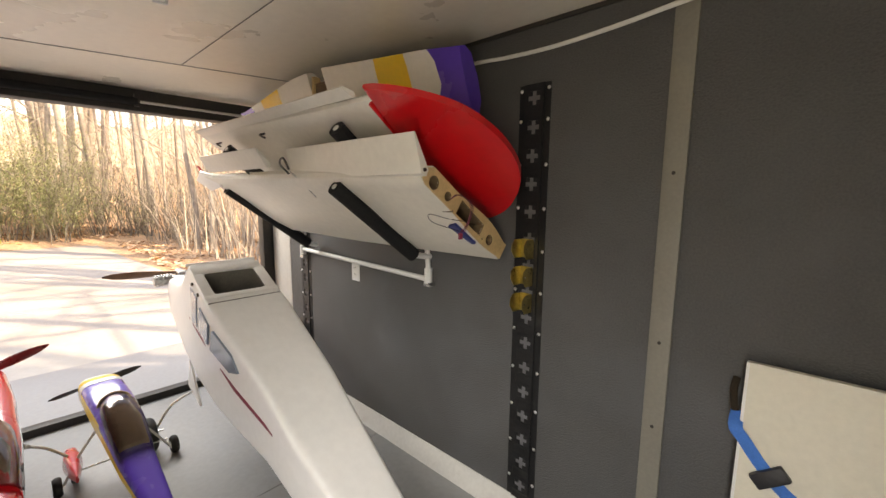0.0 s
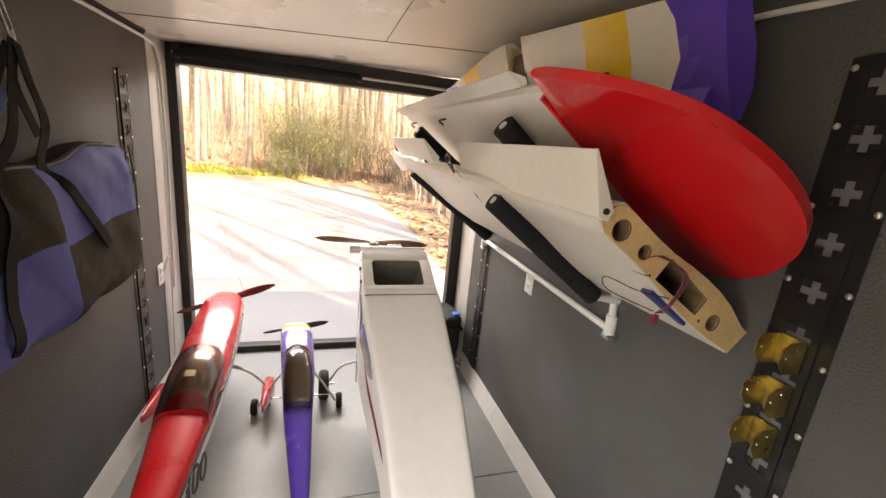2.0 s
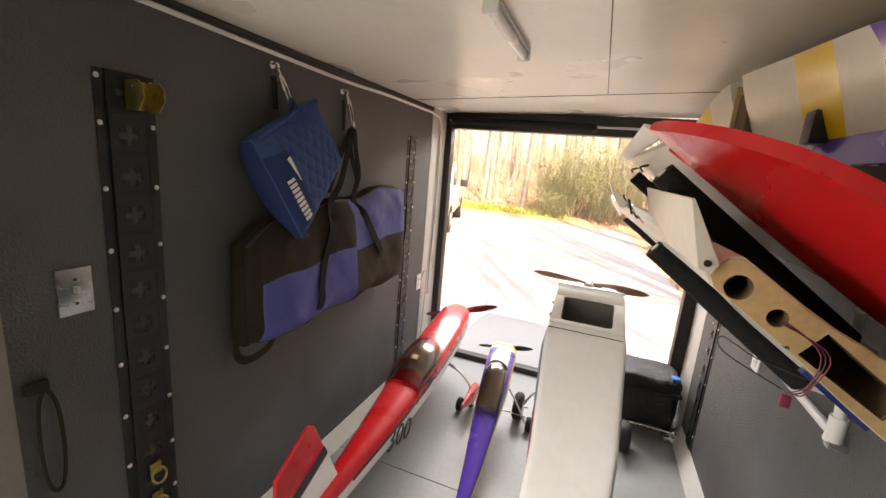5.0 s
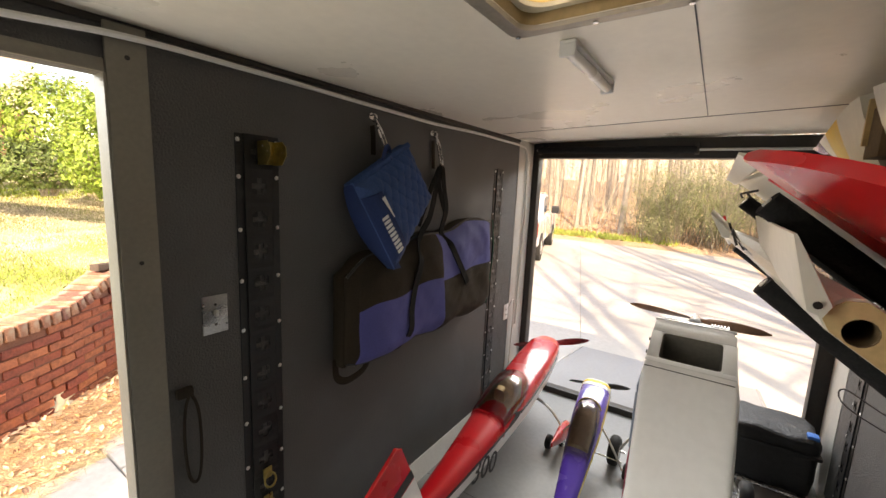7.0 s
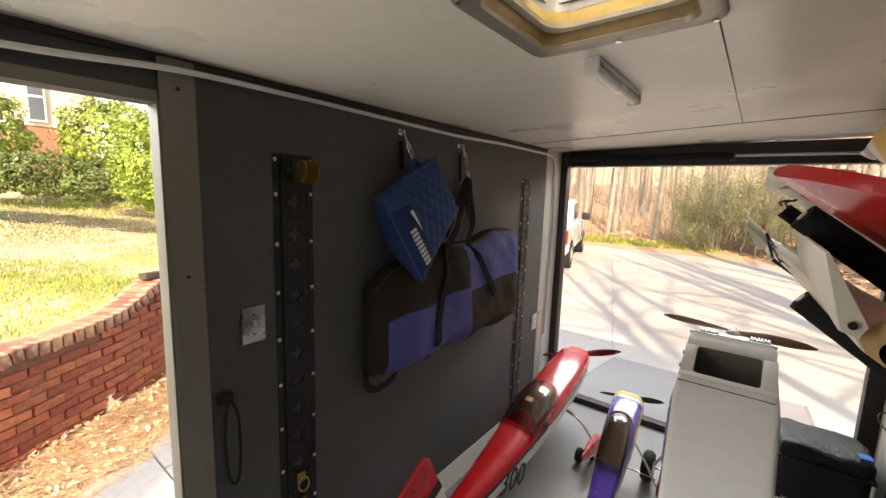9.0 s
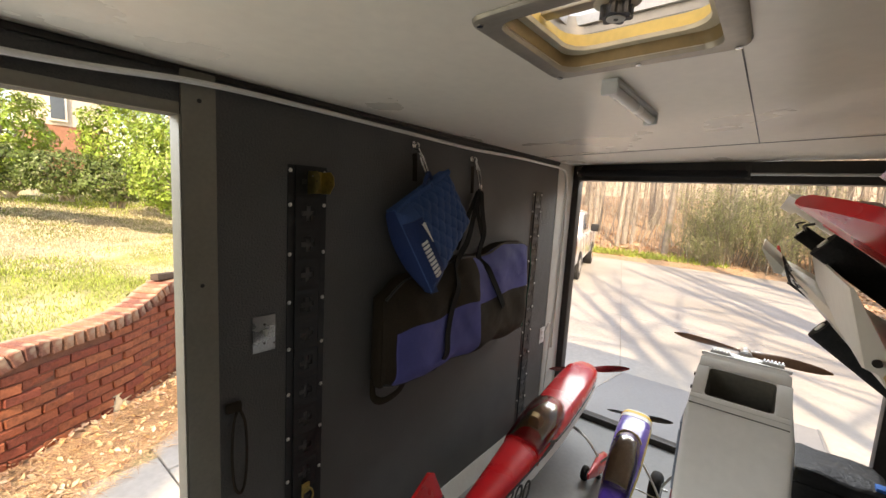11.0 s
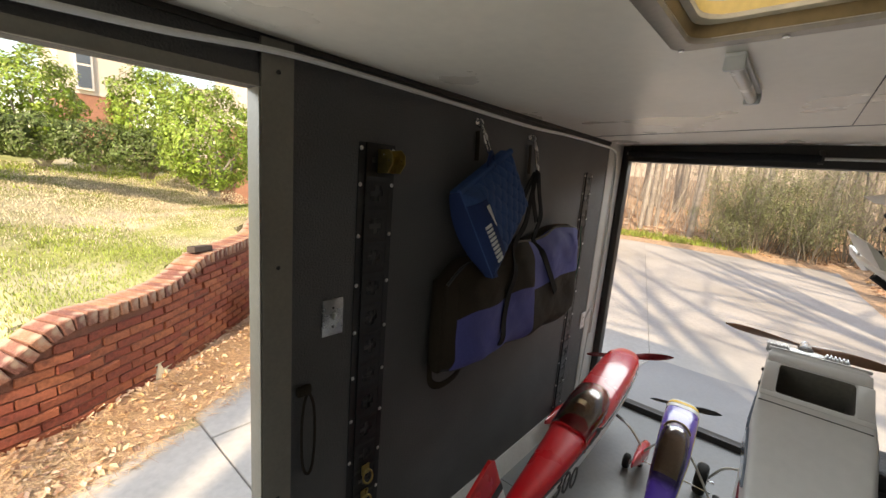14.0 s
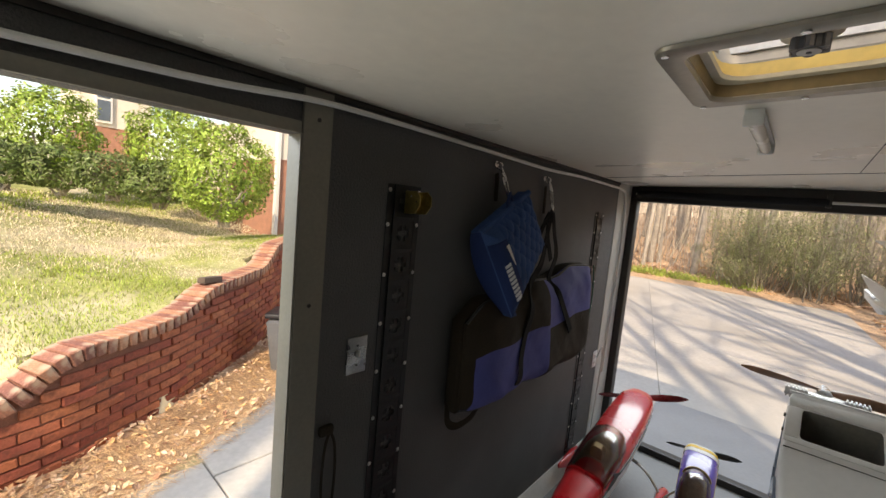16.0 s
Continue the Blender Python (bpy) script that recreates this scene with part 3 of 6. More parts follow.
shrub("holly_bush", (0.72, -5.65, 1.0), (0.68, 0.62, 0.78), 26000, 0.052, M["leaf"], "rounded bright green holly bush in sun", 1)
shrub("holly_bush", (0.72, -8.4, 1.3), (0.72, 0.7, 0.9), 19000, 0.068, M["leaf"], "taller green holly bush behind the hedge", 2)
shrub("holly_bush", (2.3, -9.5, 1.42), (0.72, 0.7, 0.88), 17000, 0.07, M["leaf"], "rounded green holly bush near the house", 3)
for k, (x, y, z) in enumerate(((2.95, -7.95, 1.3), (2.35, -7.75, 1.28), (1.75, -7.45, 1.25), (1.2, -7.05, 1.18), (3.8, -8.3, 1.33))):
    shrub("boxwood_shrub", (x, y, z - 0.03), (0.5, 0.42, 0.37), 11000, 0.05, M["darkleaf"], "low clipped dark green hedge shrub", 10 + k)


def bare_tree(name, at, height, r0, seed, label, limbs=7, lean=0.09, twigs=3):
    """A leafless tree: tapered trunk, limbs and twigs."""
    r = random.Random(seed)
    t = thing(name, label, "tree", at)
    lx, ly = r.uniform(-lean, lean) * height, r.uniform(-lean, lean) * height
    path = [Vector(at) + Vector((lx * s ** 1.4 + 0.06 * r.uniform(-1, 1) * (s > 0), ly * s ** 1.4 + 0.06 * r.uniform(-1, 1) * (s > 0), height * s - (0.1 if s == 0 else 0))) for s in (0, 0.2, 0.4, 0.6, 0.8, 1)]
    bm = None
    for i in range(5):
        bm = rod(path[i], path[i + 1], r0 * (1 - 0.17 * i), r0 * (1 - 0.17 * (i + 1)), 7, bm, caps=False)
    part("trunk", bm, M["bark"], t, angle=80)
    bm = None
    for k in range(limbs):
        s = r.uniform(0.25, 0.95)
        i = min(4, int(s * 5))
        p = path[i].lerp(path[i + 1], s * 5 - i)
        a = r.uniform(0, 6.28)
        L = height * r.uniform(0.1, 0.24) * (1.15 - 0.6 * s)
        e = p + Vector((math.cos(a) * L, math.sin(a) * L, L * r.uniform(0.5, 1.2)))
        bm = rod(p, e, r0 * 0.32 * (1.1 - 0.7 * s), r0 * 0.1, 5, bm, caps=False)
        for j in range(twigs):
            u = r.uniform(0.3, 1)
            q = p.lerp(e, u)
            b = a + r.uniform(-1.2, 1.2)
            l2 = L * r.uniform(0.3, 0.6)
            bm = rod(q, q + Vector((math.cos(b) * l2, math.sin(b) * l2, l2 * r.uniform(0.2, 1.1))), r0 * 0.09, r0 * 0.03, 4, bm, caps=False)
    if bm:
        tagged(part("branches", bm, M["bark"], t, angle=80), kind="stuff")
    return t


# trees that stand beside the driveway, towards the sun
for k, (x, y, h, r0) in enumerate(((0.5, 6.3, 15, 0.2), (-2.2, 7.6, 16, 0.24), (3.4, 8.2, 17, 0.26), (-4.5, 6.2, 13, 0.16), (5.6, 5.4, 15, 0.2), (-6.5, 8.5, 15, 0.2), (1.6, 11.5, 18, 0.28), (-0.6, 9.4, 16, 0.22), (9.5, 7.5, 16, 0.26), (8.2, 3.6, 14, 0.18), (4.4, 6.6, 15, 0.17), (6.4, 10.5, 17, 0.28), (2.2, 6.9, 14, 0.14))):
    bare_tree("bare_tree", (x, y, ground_height(x, y)), h, r0, 100 + k, "tall leafless grey-brown tree beside the driveway", 10)

bare_tree("bare_tree", (12.2, 4.72, ground_height(12.2, 4.72)), 19, 0.29, 190, "tall leafless grey-brown tree beside the driveway", 8, 0.0)

# the wood behind the driveway
tr = random.Random(42)
for k in range(90):
    d = tr.random()
    x = -14.6 - d * 17
    y = tr.uniform(-11, 13) * (0.6 + 0.6 * d)
    bare_tree("woodland_tree", (x, y, ground_height(x, y)), tr.uniform(8, 15), tr.uniform(0.05, 0.17) * (0.8 + 0.7 * d), 200 + k, "slender leafless tree in the winter wood", 6, twigs=3)
for k in range(34):
    x, y = tr.uniform(-13.0, -3.5), tr.uniform(3.9, 12)
    if abs(y - 6.5) < 0.6 and x > -5:
        continue
    bare_tree("woodland_tree", (x, y, ground_height(x, y)), tr.uniform(4, 11), tr.uniform(0.03, 0.1), 400 + k, "slender leafless tree in the winter wood", 6, twigs=3)

# thin brush of the wood: stems too many to count
M["brush"] = material("tan_brush_twigs", (0.42, 0.375, 0.32), 0.9, vary=0.3, scale=2, bump=0.0, random_hue=0.5)
bm = bmesh.new()
for k in range(2700):
    if k % 3:
        x, y = -14.0 - abs(tr.gauss(0, 9)), tr.uniform(-13, 11)
    else:
        x, y = tr.uniform(-14, -2.5), 3.6 + abs(tr.gauss(0, 3))
    h = tr.uniform(0.4, 2.0) if tr.random() < 0.85 else tr.uniform(2, 5)
    z = ground_height(x, y)
    w = tr.uniform(0.008, 0.02) * (1 + 0.3 * (h > 4))
    an = tr.uniform(0, 3.14)
    dx, dy = w * math.cos(an), w * math.sin(an)
    lx, ly = tr.gauss(0, 0.3) * h, tr.gauss(0, 0.3) * h
    a = [bm.verts.new((x + u, y + v, z - 0.05)) for u, v in ((dx, dy), (-dx, -dy), (-dy, dx))]
    b = [bm.verts.new((x + u * 0.6 + lx * 0.4, y + v * 0.6 + ly * 0.4, z + h * 0.55)) for u, v in ((dx, dy), (-dx, -dy), (-dy, dx))]
    c = bm.verts.new((x + lx, y + ly, z + h))
    for i in range(3):
        bm.faces.new((a[i], a[(i + 1) % 3], b[(i + 1) % 3], b[i]))
        bm.faces.new((b[i], b[(i + 1) % 3], c))
me = bpy.data.meshes.new("woodland_brush")
bm.to_mesh(me)
bm.free()
me.materials.append(M["brush"])
tagged(new("woodland_brush", me), "thicket of thin tan winter stems", "brush", kind="stuff")

# thicket at the driveway's end: arching bare stems with a veil of olive leaves
M["duskleaf"] = material("dull_olive_leaf", (0.24, 0.265, 0.12), 0.6, vary=0.3, scale=2, bump=0.0, random_hue=0.5)
M["stemgrey"] = material("grey_thicket_stem", (0.27, 0.235, 0.19), 0.9, vary=0.3, scale=3, bump=0.0, random_hue=0.4)
def thicket_shrub(at, spread, height, stems, leaves, seed, label):
    """Many stems that rise from one foot and arch outwards, each with side twigs and, towards the end, small leaves."""
    r = random.Random(seed)
    b = thing("thicket_shrub", label, "shrub", at)
    sm, lm = bmesh.new(), bmesh.new()
    def strip(pts, w):
        rows = []
        for i, p in enumerate(pts):
            k = w * (1 - 0.85 * i / (len(pts) - 1))
            rows.append([sm.verts.new(p + Vector(o) * k) for o in ((1, 0, 0), (-0.5, 0.87, 0), (-0.5, -0.87, 0.2))])
        for a, c in zip(rows, rows[1:]):
            for i in range(3):
                sm.faces.new((a[i], a[(i + 1) % 3], c[(i + 1) % 3], c[i]))
    spots = []
    for k in range(stems):
        a, h = r.uniform(0, 6.28), height * r.uniform(0.45, 1.05)
        out, foot = spread * r.uniform(0.2, 1.1) * (1.15 - 0.5 * h / height), r.uniform(0, 0.45) * spread
        f0 = Vector(at) + Vector((math.cos(a + 0.5) * foot, math.sin(a + 0.5) * foot, -0.05))
        d = Vector((math.cos(a), math.sin(a), 0))
        bend = r.uniform(0.0, 0.35)
        pts = [f0 + d * (out * t ** 1.6) + Vector((0.09 * r.gauss(0, 1), 0.09 * r.gauss(0, 1), h * (t - bend * t ** 3))) for t in (0, 0.2, 0.4, 0.6, 0.8, 1.0)]
        strip(pts, r.uniform(0.008, 0.022))
        for j in range(7):
            t = r.uniform(1.2, 4.9)
            p = pts[int(t)].lerp(pts[int(t) + 1], t % 1)
            e = p + Vector((r.gauss(0, 0.3), r.gauss(0, 0.3), r.uniform(0.0, 0.5)))
            strip([p, p.lerp(e, 0.5) + Vector((0, 0, 0.05)), e], 0.007)
            spots += [p.lerp(e, r.random()) for q in range(3)]
        spots += [pts[i].lerp(pts[i + 1], r.random()) for i in range(1, 5)]
    tagged(part("stem", sm, M["stemgrey"], b, smooth=False), kind="stuff")
    while len(lm.faces) < leaves:
        p = r.choice(spots) + Vector((r.gauss(0, 0.13), r.gauss(0, 0.13), r.gauss(0, 0.13)))
        if p.z < at[2] + 0.05:
            continue
        q = Euler((r.uniform(-1, 1), r.uniform(-1, 1), r.uniform(0, 6.28))).to_matrix()
        z = r.uniform(0.025, 0.06)
        lm.faces.new([lm.verts.new(p + q @ (Vector(o) * z)) for o in ((-0.5, 0, 0), (0, -0.28, 0.05), (0.5, 0, 0), (0, 0.28, 0.05))])
    me = bpy.data.meshes.new("leaves")
    lm.to_mesh(me)
    lm.free()
    me.materials.append(M["duskleaf"])
    o = new("leaves", me)
    o.parent, o.matrix_parent_inverse = b, b.matrix_world.inverted()
    tagged(o, kind="stuff")
for k, (x, y, sp, h, st, lv) in enumerate(((-14.1, 0.2, 1.5, 4.2, 46, 15000), (-14.6, -0.9, 1.3, 3.4, 34, 9000), (-13.8, 1.3, 1.3, 3.0, 40, 9000), (-14.9, 1.4, 1.6, 4.6, 40, 10000), (-13.7, -0.5, 1.0, 1.6, 34, 6000), (-14.2, 2.5, 1.4, 3.6, 40, 2600), (-13.6, 3.4, 1.2, 2.6, 44, 1400), (-12.6, 3.9, 1.2, 2.4, 40, 900), (-10.8, 4.6, 1.3, 2.6, 36, 700))):
    thicket_shrub((x, y, ground_height(x, y)), sp, h, st, lv, 60 + k, "olive green thicket shrub at the driveway's end" if lv > 3000 else "bare grey-brown thicket shrub beside the driveway")

# strip of green grass along the driveway's end
bm = bmesh.new()
for k in range(2600):
    x, y = -13.45 - abs(tr.gauss(0, 0.45)), tr.uniform(-6.5, 0.2)
    z = ground_height(x, y)
    h, an, w = tr.uniform(0.06, 0.2), tr.uniform(0, 6.28), 0.03
    dx, dy = math.cos(an) * w, math.sin(an) * w
    bm.faces.new([bm.verts.new(v) for v in ((x - dx, y - dy, z - 0.01), (x + dx, y + dy, z - 0.01), (x + tr.gauss(0, 0.05), y + tr.gauss(0, 0.05), z + h))])
me = bpy.data.meshes.new("grass_verge")
bm.to_mesh(me)
bm.free()
me.materials.append(M["grass"])
tagged(new("grass_verge", me), "narrow verge of bright green grass", "grass", kind="stuff")

# far wood closing the view
bm = bmesh.new()
for k in range(150):
    a = tr.uniform(math.pi * 0.5, math.pi * 1.35)
    d = tr.uniform(34, 48)
    x, y = d * math.cos(a), d * math.sin(a)
    w, h = tr.uniform(0.03, 0.08), tr.uniform(8, 17)
    lx, ly = tr.gauss(0, 1.1), tr.gauss(0, 1.1)
    bm.faces.new([bm.verts.new(v) for v in ((x - w, y - w, 0), (x + w, y + w, 0), (x + w * 0.3 + lx, y + w * 0.3 + ly, h), (x - w * 0.3 + lx, y - w * 0.3 + ly, h))])
    bm.faces.new([bm.verts.new(v) for v in ((x - w, y + w, 0), (x + w, y - w, 0), (x + lx, y + ly, h))])
for k in range(52000):   # haze of crossing twigs
    a = tr.uniform(math.pi * 0.62, math.pi * 1.3)
    d = tr.uniform(15.5, 40)
    p = Vector((d * math.cos(a), d * math.sin(a), tr.uniform(0.4, 9)))
    e = Vector((tr.gauss(0, 0.5), tr.gauss(0, 0.5), abs(tr.gauss(0.25, 0.4)))) * tr.uniform(0.5, 1.6)
    w = 0.0007 * d
    bm.faces.new([bm.verts.new(v) for v in (p, p + Vector((w, w, 0.3 * w)), p + e)])
me = bpy.data.meshes.new("far_wood")
bm.to_mesh(me)
bm.free()
me.materials.append(M["brush"])
tagged(new("far_wood", me), "distant leafless wood behind the driveway", "wood", kind="stuff")
bm = bmesh.new()
va, vb = [], []
for k in range(60):
    a = math.pi * (0.42 + 1.0 * k / 59)
    va.append(bm.verts.new((52 * math.cos(a), 52 * math.sin(a), -1)))
    vb.append(bm.verts.new((54 * math.cos(a), 54 * math.sin(a), 8 + 2.2 * noise.noise((k * 0.6, 0, 0)) + 1.0 * (k % 2))))
for k in range(59):
    bm.faces.new((va[k], va[k + 1], vb[k + 1], vb[k]))
M["farwood"] = material("hazy_far_woodland", (0.50, 0.44, 0.37), 0.95, vary=0.4, scale=0.9, fine=6, bump=0.0)
solo("backdrop", bm, M["farwood"], "hazy brown woodland far off", "backdrop", kind="structure")

# house behind the shrubs
house = thing("house", "brick house with pale siding beyond the lawn", "house", (0, -14, 1.5))
part("wall", box((-0.1, -18, 0.8), (1.35, -13.9, 2.9), 0), M["housebrick"], house, "red brick lower wall", smooth=False)
part("wall", box((-0.2, -18.1, 2.9), (1.4, -13.88, 7.5), 0), M["siding"], house, "pale siding upper wall", smooth=False)
win = part("window", box((0.72, -13.87, 3.0), (1.1, -13.80, 4.3), 0.01), M["white"], house, "white framed window", smooth=False)
M["pane"] = material("dark_window_pane", (0.10, 0.13, 0.17), 0.08, vary=0.05, bump=0.0, coat=0.5)
for z in (3.06, 3.67):
    part("pane", box((0.77, -13.81, z), (1.05, -13.785, z + 0.55), 0.004), M["pane"], win, smooth=False)
part("wall", box((-6, -9.5, 0.3), (-0.78, -6.9, 2.2), 0), M["housebrick"], house, "red brick side wing", smooth=False)
part("wall", box((-6, -9.5, 2.2), (-0.75, -6.88, 5.6), 0), M["siding"], house, "pale siding side wing", smooth=False)
part("downspout", box((-0.74, -6.93, 0.7), (-0.66, -6.83, 5.5), 0.01), M["white"], house, "white downspout")

# grey plastic bin by the wall
bin_ = thing("refuse_bin", "grey plastic refuse bin standing by the brick wall", "bin", (0.98, -3.0, GROUND))
BM = pose(0.92, -3.02, GROUND, 0, 0, -40)
bm = bmesh.new()
rings = [[bm.verts.new((sx * w, sy * w * 0.9, z)) for sx, sy in ((1, 1), (-1, 1), (-1, -1), (1, -1))] for w, z in ((0.17, 0.02), (0.23, 0.6))]
skin(bm, rings)
bmesh.ops.bevel(bm, geom=bm.edges[:], offset=0.02, segments=2, affect="EDGES")
bmesh.ops.transform(bm, matrix=BM, verts=bm.verts)
M["binplastic"] = material("grey_bin_plastic", (0.12, 0.13, 0.145), 0.5, vary=0.1, scale=8, bump=0.08)
part("body", bm, M["binplastic"], bin_)
part("lid", box((-0.25, -0.23, 0.6), (0.25, 0.23, 0.65), 0.02, m=BM @ pose(0, 0, 0, 4, 0, 0)), M["blackplastic"], bin_, "dark hinged lid")

# white pickup parked beside the driveway
truck = thing("pickup_truck", "white pickup truck parked on the driveway", "truck", (-8.7, -3.3, GROUND))
TX = -6.45
TM = Matrix.Translation((TX, -2.35, 0)) @ Matrix.Rotation(radians(14), 4, "Z") @ Matrix.Translation((-TX, 2.35, 0))
def tbox(x0, x1, y0, y1, z0, z1, bev, name, mat, lab=""):
    return part(name, box((TX - x1, -4.25 + y0, GROUND + z0), (TX - x0, -4.25 + y1, GROUND + z1), bev, seg=3, m=TM), M[mat], truck, lab)
tbox(0, 5.3, 0, 1.9, 0.42, 1.12, 0.09, "body", "truck")
bm = loft([(TX - 1.75, -3.3, GROUND + 1.1, 0.88, 0.1, 0.05, 8), (TX - 2.1, -3.3, GROUND + 1.1, 0.84, 0.68, 0.05, 7), (TX - 3.4, -3.3, GROUND + 1.1, 0.84, 0.7, 0.05, 7), (TX - 4.0, -3.3, GROUND + 1.1, 0.86, 0.12, 0.05, 8)], m=TM)
part("cab", bm, M["truck"], truck)
tbox(2.2, 3.3, 1.79, 1.815, 1.22, 1.68, 0.01, "side_window", "pane", "dark side window")
tbox(-0.06, 0.08, 0.05, 1.85, 0.45, 0.65, 0.03, "bumper", "chrome", "chrome bumper")
M["lamp_red"] = material("red_tail_lamp", (0.45, 0.02, 0.02), 0.2, vary=0.05, bump=0.0, coat=0.5)
tbox(-0.012, 0.1, 1.72, 1.91, 0.72, 1.05, 0.01, "tail_light", "lamp_red", "red tail light")
tbox(-0.012, 0.1, -0.01, 0.18, 0.72, 1.05, 0.01, "tail_light", "lamp_red", "red tail light")
tbox(3.35, 3.5, 1.9, 2.12, 1.15, 1.38, 0.03, "mirror", "blackplastic", "black side mirror")
for wx in (0.95, 4.35):
    for wy in (0.1, 1.8):
        w = part("wheel", rod(TM @ Vector((TX - wx, -4.25 + wy - 0.12, GROUND + 0.37)), TM @ Vector((TX - wx, -4.25 + wy + 0.125, GROUND + 0.37)), 0.37, seg=24), M["rubber"], truck, "black tyre")
        part("rim", rod(TM @ Vector((TX - wx, -4.25 + wy - 0.126, GROUND + 0.37)), TM @ Vector((TX - wx, -4.25 + wy + 0.131, GROUND + 0.37)), 0.2, seg=16), M["chrome"], w)


# ---- fixed things of the trailer ----
def wall_track(x0, x1, ztop, side, first_rivet, label, hole_mat):
    """A pressed steel tie-down track standing on a wall: raised rails, cross-shaped holes, rivets."""
    y = 0.0 if side > 0 else W
    t = thing("tie_down_track", label, "track", ((x0 + x1) / 2, y, FLOOR), group="tie-down tracks on the trailer walls")
    o = lambda d: y + side * d
    cx = (x0 + x1) / 2
    def b(a, c, d0, d1, bev=0.001):
        return box((a, min(o(d0), o(d1)), FLOOR), (c, max(o(d0), o(d1)), ztop), bev, seg=1)
    part("flange", b(x0, x0 + 0.026, 0.0005, 0.003), M["track"], t, smooth=False)
    part("flange", b(x1 - 0.026, x1, 0.0005, 0.003), M["track"], t, smooth=False)
    # the raised middle, a strip with cross-shaped holes in it
    bm = bmesh.new()
    a, c = x0 + 0.026, x1 - 0.026
    z = ztop
    pitch, r, w = 0.1016, 0.024, 0.008
    zc = ztop - 0.05
    def quad(xa, xb, za, zb):
        bm.faces.new([bm.verts.new(v) for v in ((xa, o(0.007), za), (xb, o(0.007), za), (xb, o(0.007), zb), (xa, o(0.007), zb))])
    while z > FLOOR + 0.02:
        low = max(FLOOR, zc - pitch / 2)
        if zc - r < FLOOR + 0.01:
            quad(a, c, FLOOR, z)
            break
        quad(a, c, zc + r, z)
        quad(a, c, low, zc - r)
        quad(a, cx - r, zc - r, zc + r)
        quad(cx + r, c, zc - r, zc + r)
        for sx in (-1, 1):
            for sz in (-1, 1):
                quad(min(cx + sx * w, cx + sx * r), max(cx + sx * w, cx + sx * r), min(zc + sz * w, zc + sz * r), max(zc + sz * w, zc + sz * r))
        z = low
        zc -= pitch
    bmesh.ops.remove_doubles(bm, verts=bm.verts[:], dist=0.0005)
    bmesh.ops.solidify(bm, geom=bm.faces[:], thickness=0.002)
    part("raised_strip", bm, M["track"], t, "raised strip with cross-shaped holes", smooth=False)
    for xx in (a - 0.0006, c - 0.0014):
        part("rail", box((xx, min(o(0.002), o(0.0082)), FLOOR), (xx + 0.002, max(o(0.002), o(0.0082)), ztop)), M["track"], t, smooth=False)
    part("backing", box((a + 0.003, min(o(0.0004), o(0.0014)), FLOOR), (c - 0.003, max(o(0.0004), o(0.0014)), ztop)), hole_mat, t, "wall surface seen through the holes", smooth=False)
    me = None
    for xx in (x0 + 0.009, x1 - 0.009):
        zz = first_rivet
        while zz > FLOOR + 0.03:
            if me is None:
                rb = bmesh.new()
                bmesh.ops.create_uvsphere(rb, u_segments=8, v_segments=6, radius=0.0068)
                me = mesh_of("rivet", rb, M["rivet"], True)
            k = new("rivet", me)
            k.parent, k.matrix_parent_inverse = t, t.matrix_world.inverted()
            k.matrix_basis = Matrix.LocRotScale((xx, o(0.003), zz), None, (1, 0.6, 1))
            zz -= 0.107 if zz == first_rivet else 0.158
    return t


TRACK = "black steel tie-down track riveted upright on the wall"
M["throughhole"] = material("pale_wall_behind_track", (0.14, 0.14, 0.15), 0.7, vary=0.15, scale=20, bump=0.1)
wall_track(2.154, 2.296, 1.637, 1, 1.619, TRACK, M["wall"])
wall_track(2.137, 2.265, 1.680, -1, 1.660, TRACK, M["throughhole"])
wall_track(0.515, 0.640, 1.632, 1, 1.614, TRACK, M["throughhole"])
wall_track(0.435, 0.560, 1.682, -1, 1.662, TRACK, M["throughhole"])

# posts and trim
def post(x0, x1, y0, y1, ztop, label, screws):
    p = thing("wall_post", label, "post", ((x0 + x1) / 2, y0, FLOOR), kind="structure")
    part("post", box((x0, y0, FLOOR), (x1, y1, ztop), 0.004), M["post"], p)
    for z in screws:
        s = 1 if y0 < 0.5 else -1
        y = y1 if s > 0 else y0
        part("screw", rod(((x0 + x1) / 2, y - 0.002 * s, z), ((x0 + x1) / 2, y + 0.0015 * s, z), 0.0055, seg=10), M["darkmetal"], p)
post(2.506, 2.588, 0.001, 0.014, CEIL - 0.028, "taupe painted post beside the side door", (1.769, 1.289, 0.6))
post(2.64, 2.702, W - 0.014, W - 0.001, CEIL - 0.002, "beige painted upright trim strip on the wall", (1.354, 0.844, 0.57, 0.2))
solo("door_header", box((2.59, -0.049, 1.7285), (3.4, 0.010, 1.758), 0.003), M["post"], "taupe painted strip above the side door", "trim", kind="structure")
door = thing("side_door_frame", "thin pale metal frame of the open side door", "door frame", (2.6, -0.03, FLOOR), kind="structure")
part("stile", box((2.5885, -0.05, FLOOR), (2.594, 0.012, 1.728), 0.001), M["post"], door)
part("stile", box((3.394, -0.05, FLOOR), (3.3995, 0.012, 1.728), 0.001), M["post"], door)
part("threshold", box((2.594, -0.06, FLOOR - 0.05), (3.394, 0.0, FLOOR + 0.006), 0.003), M["aluminium"], door)
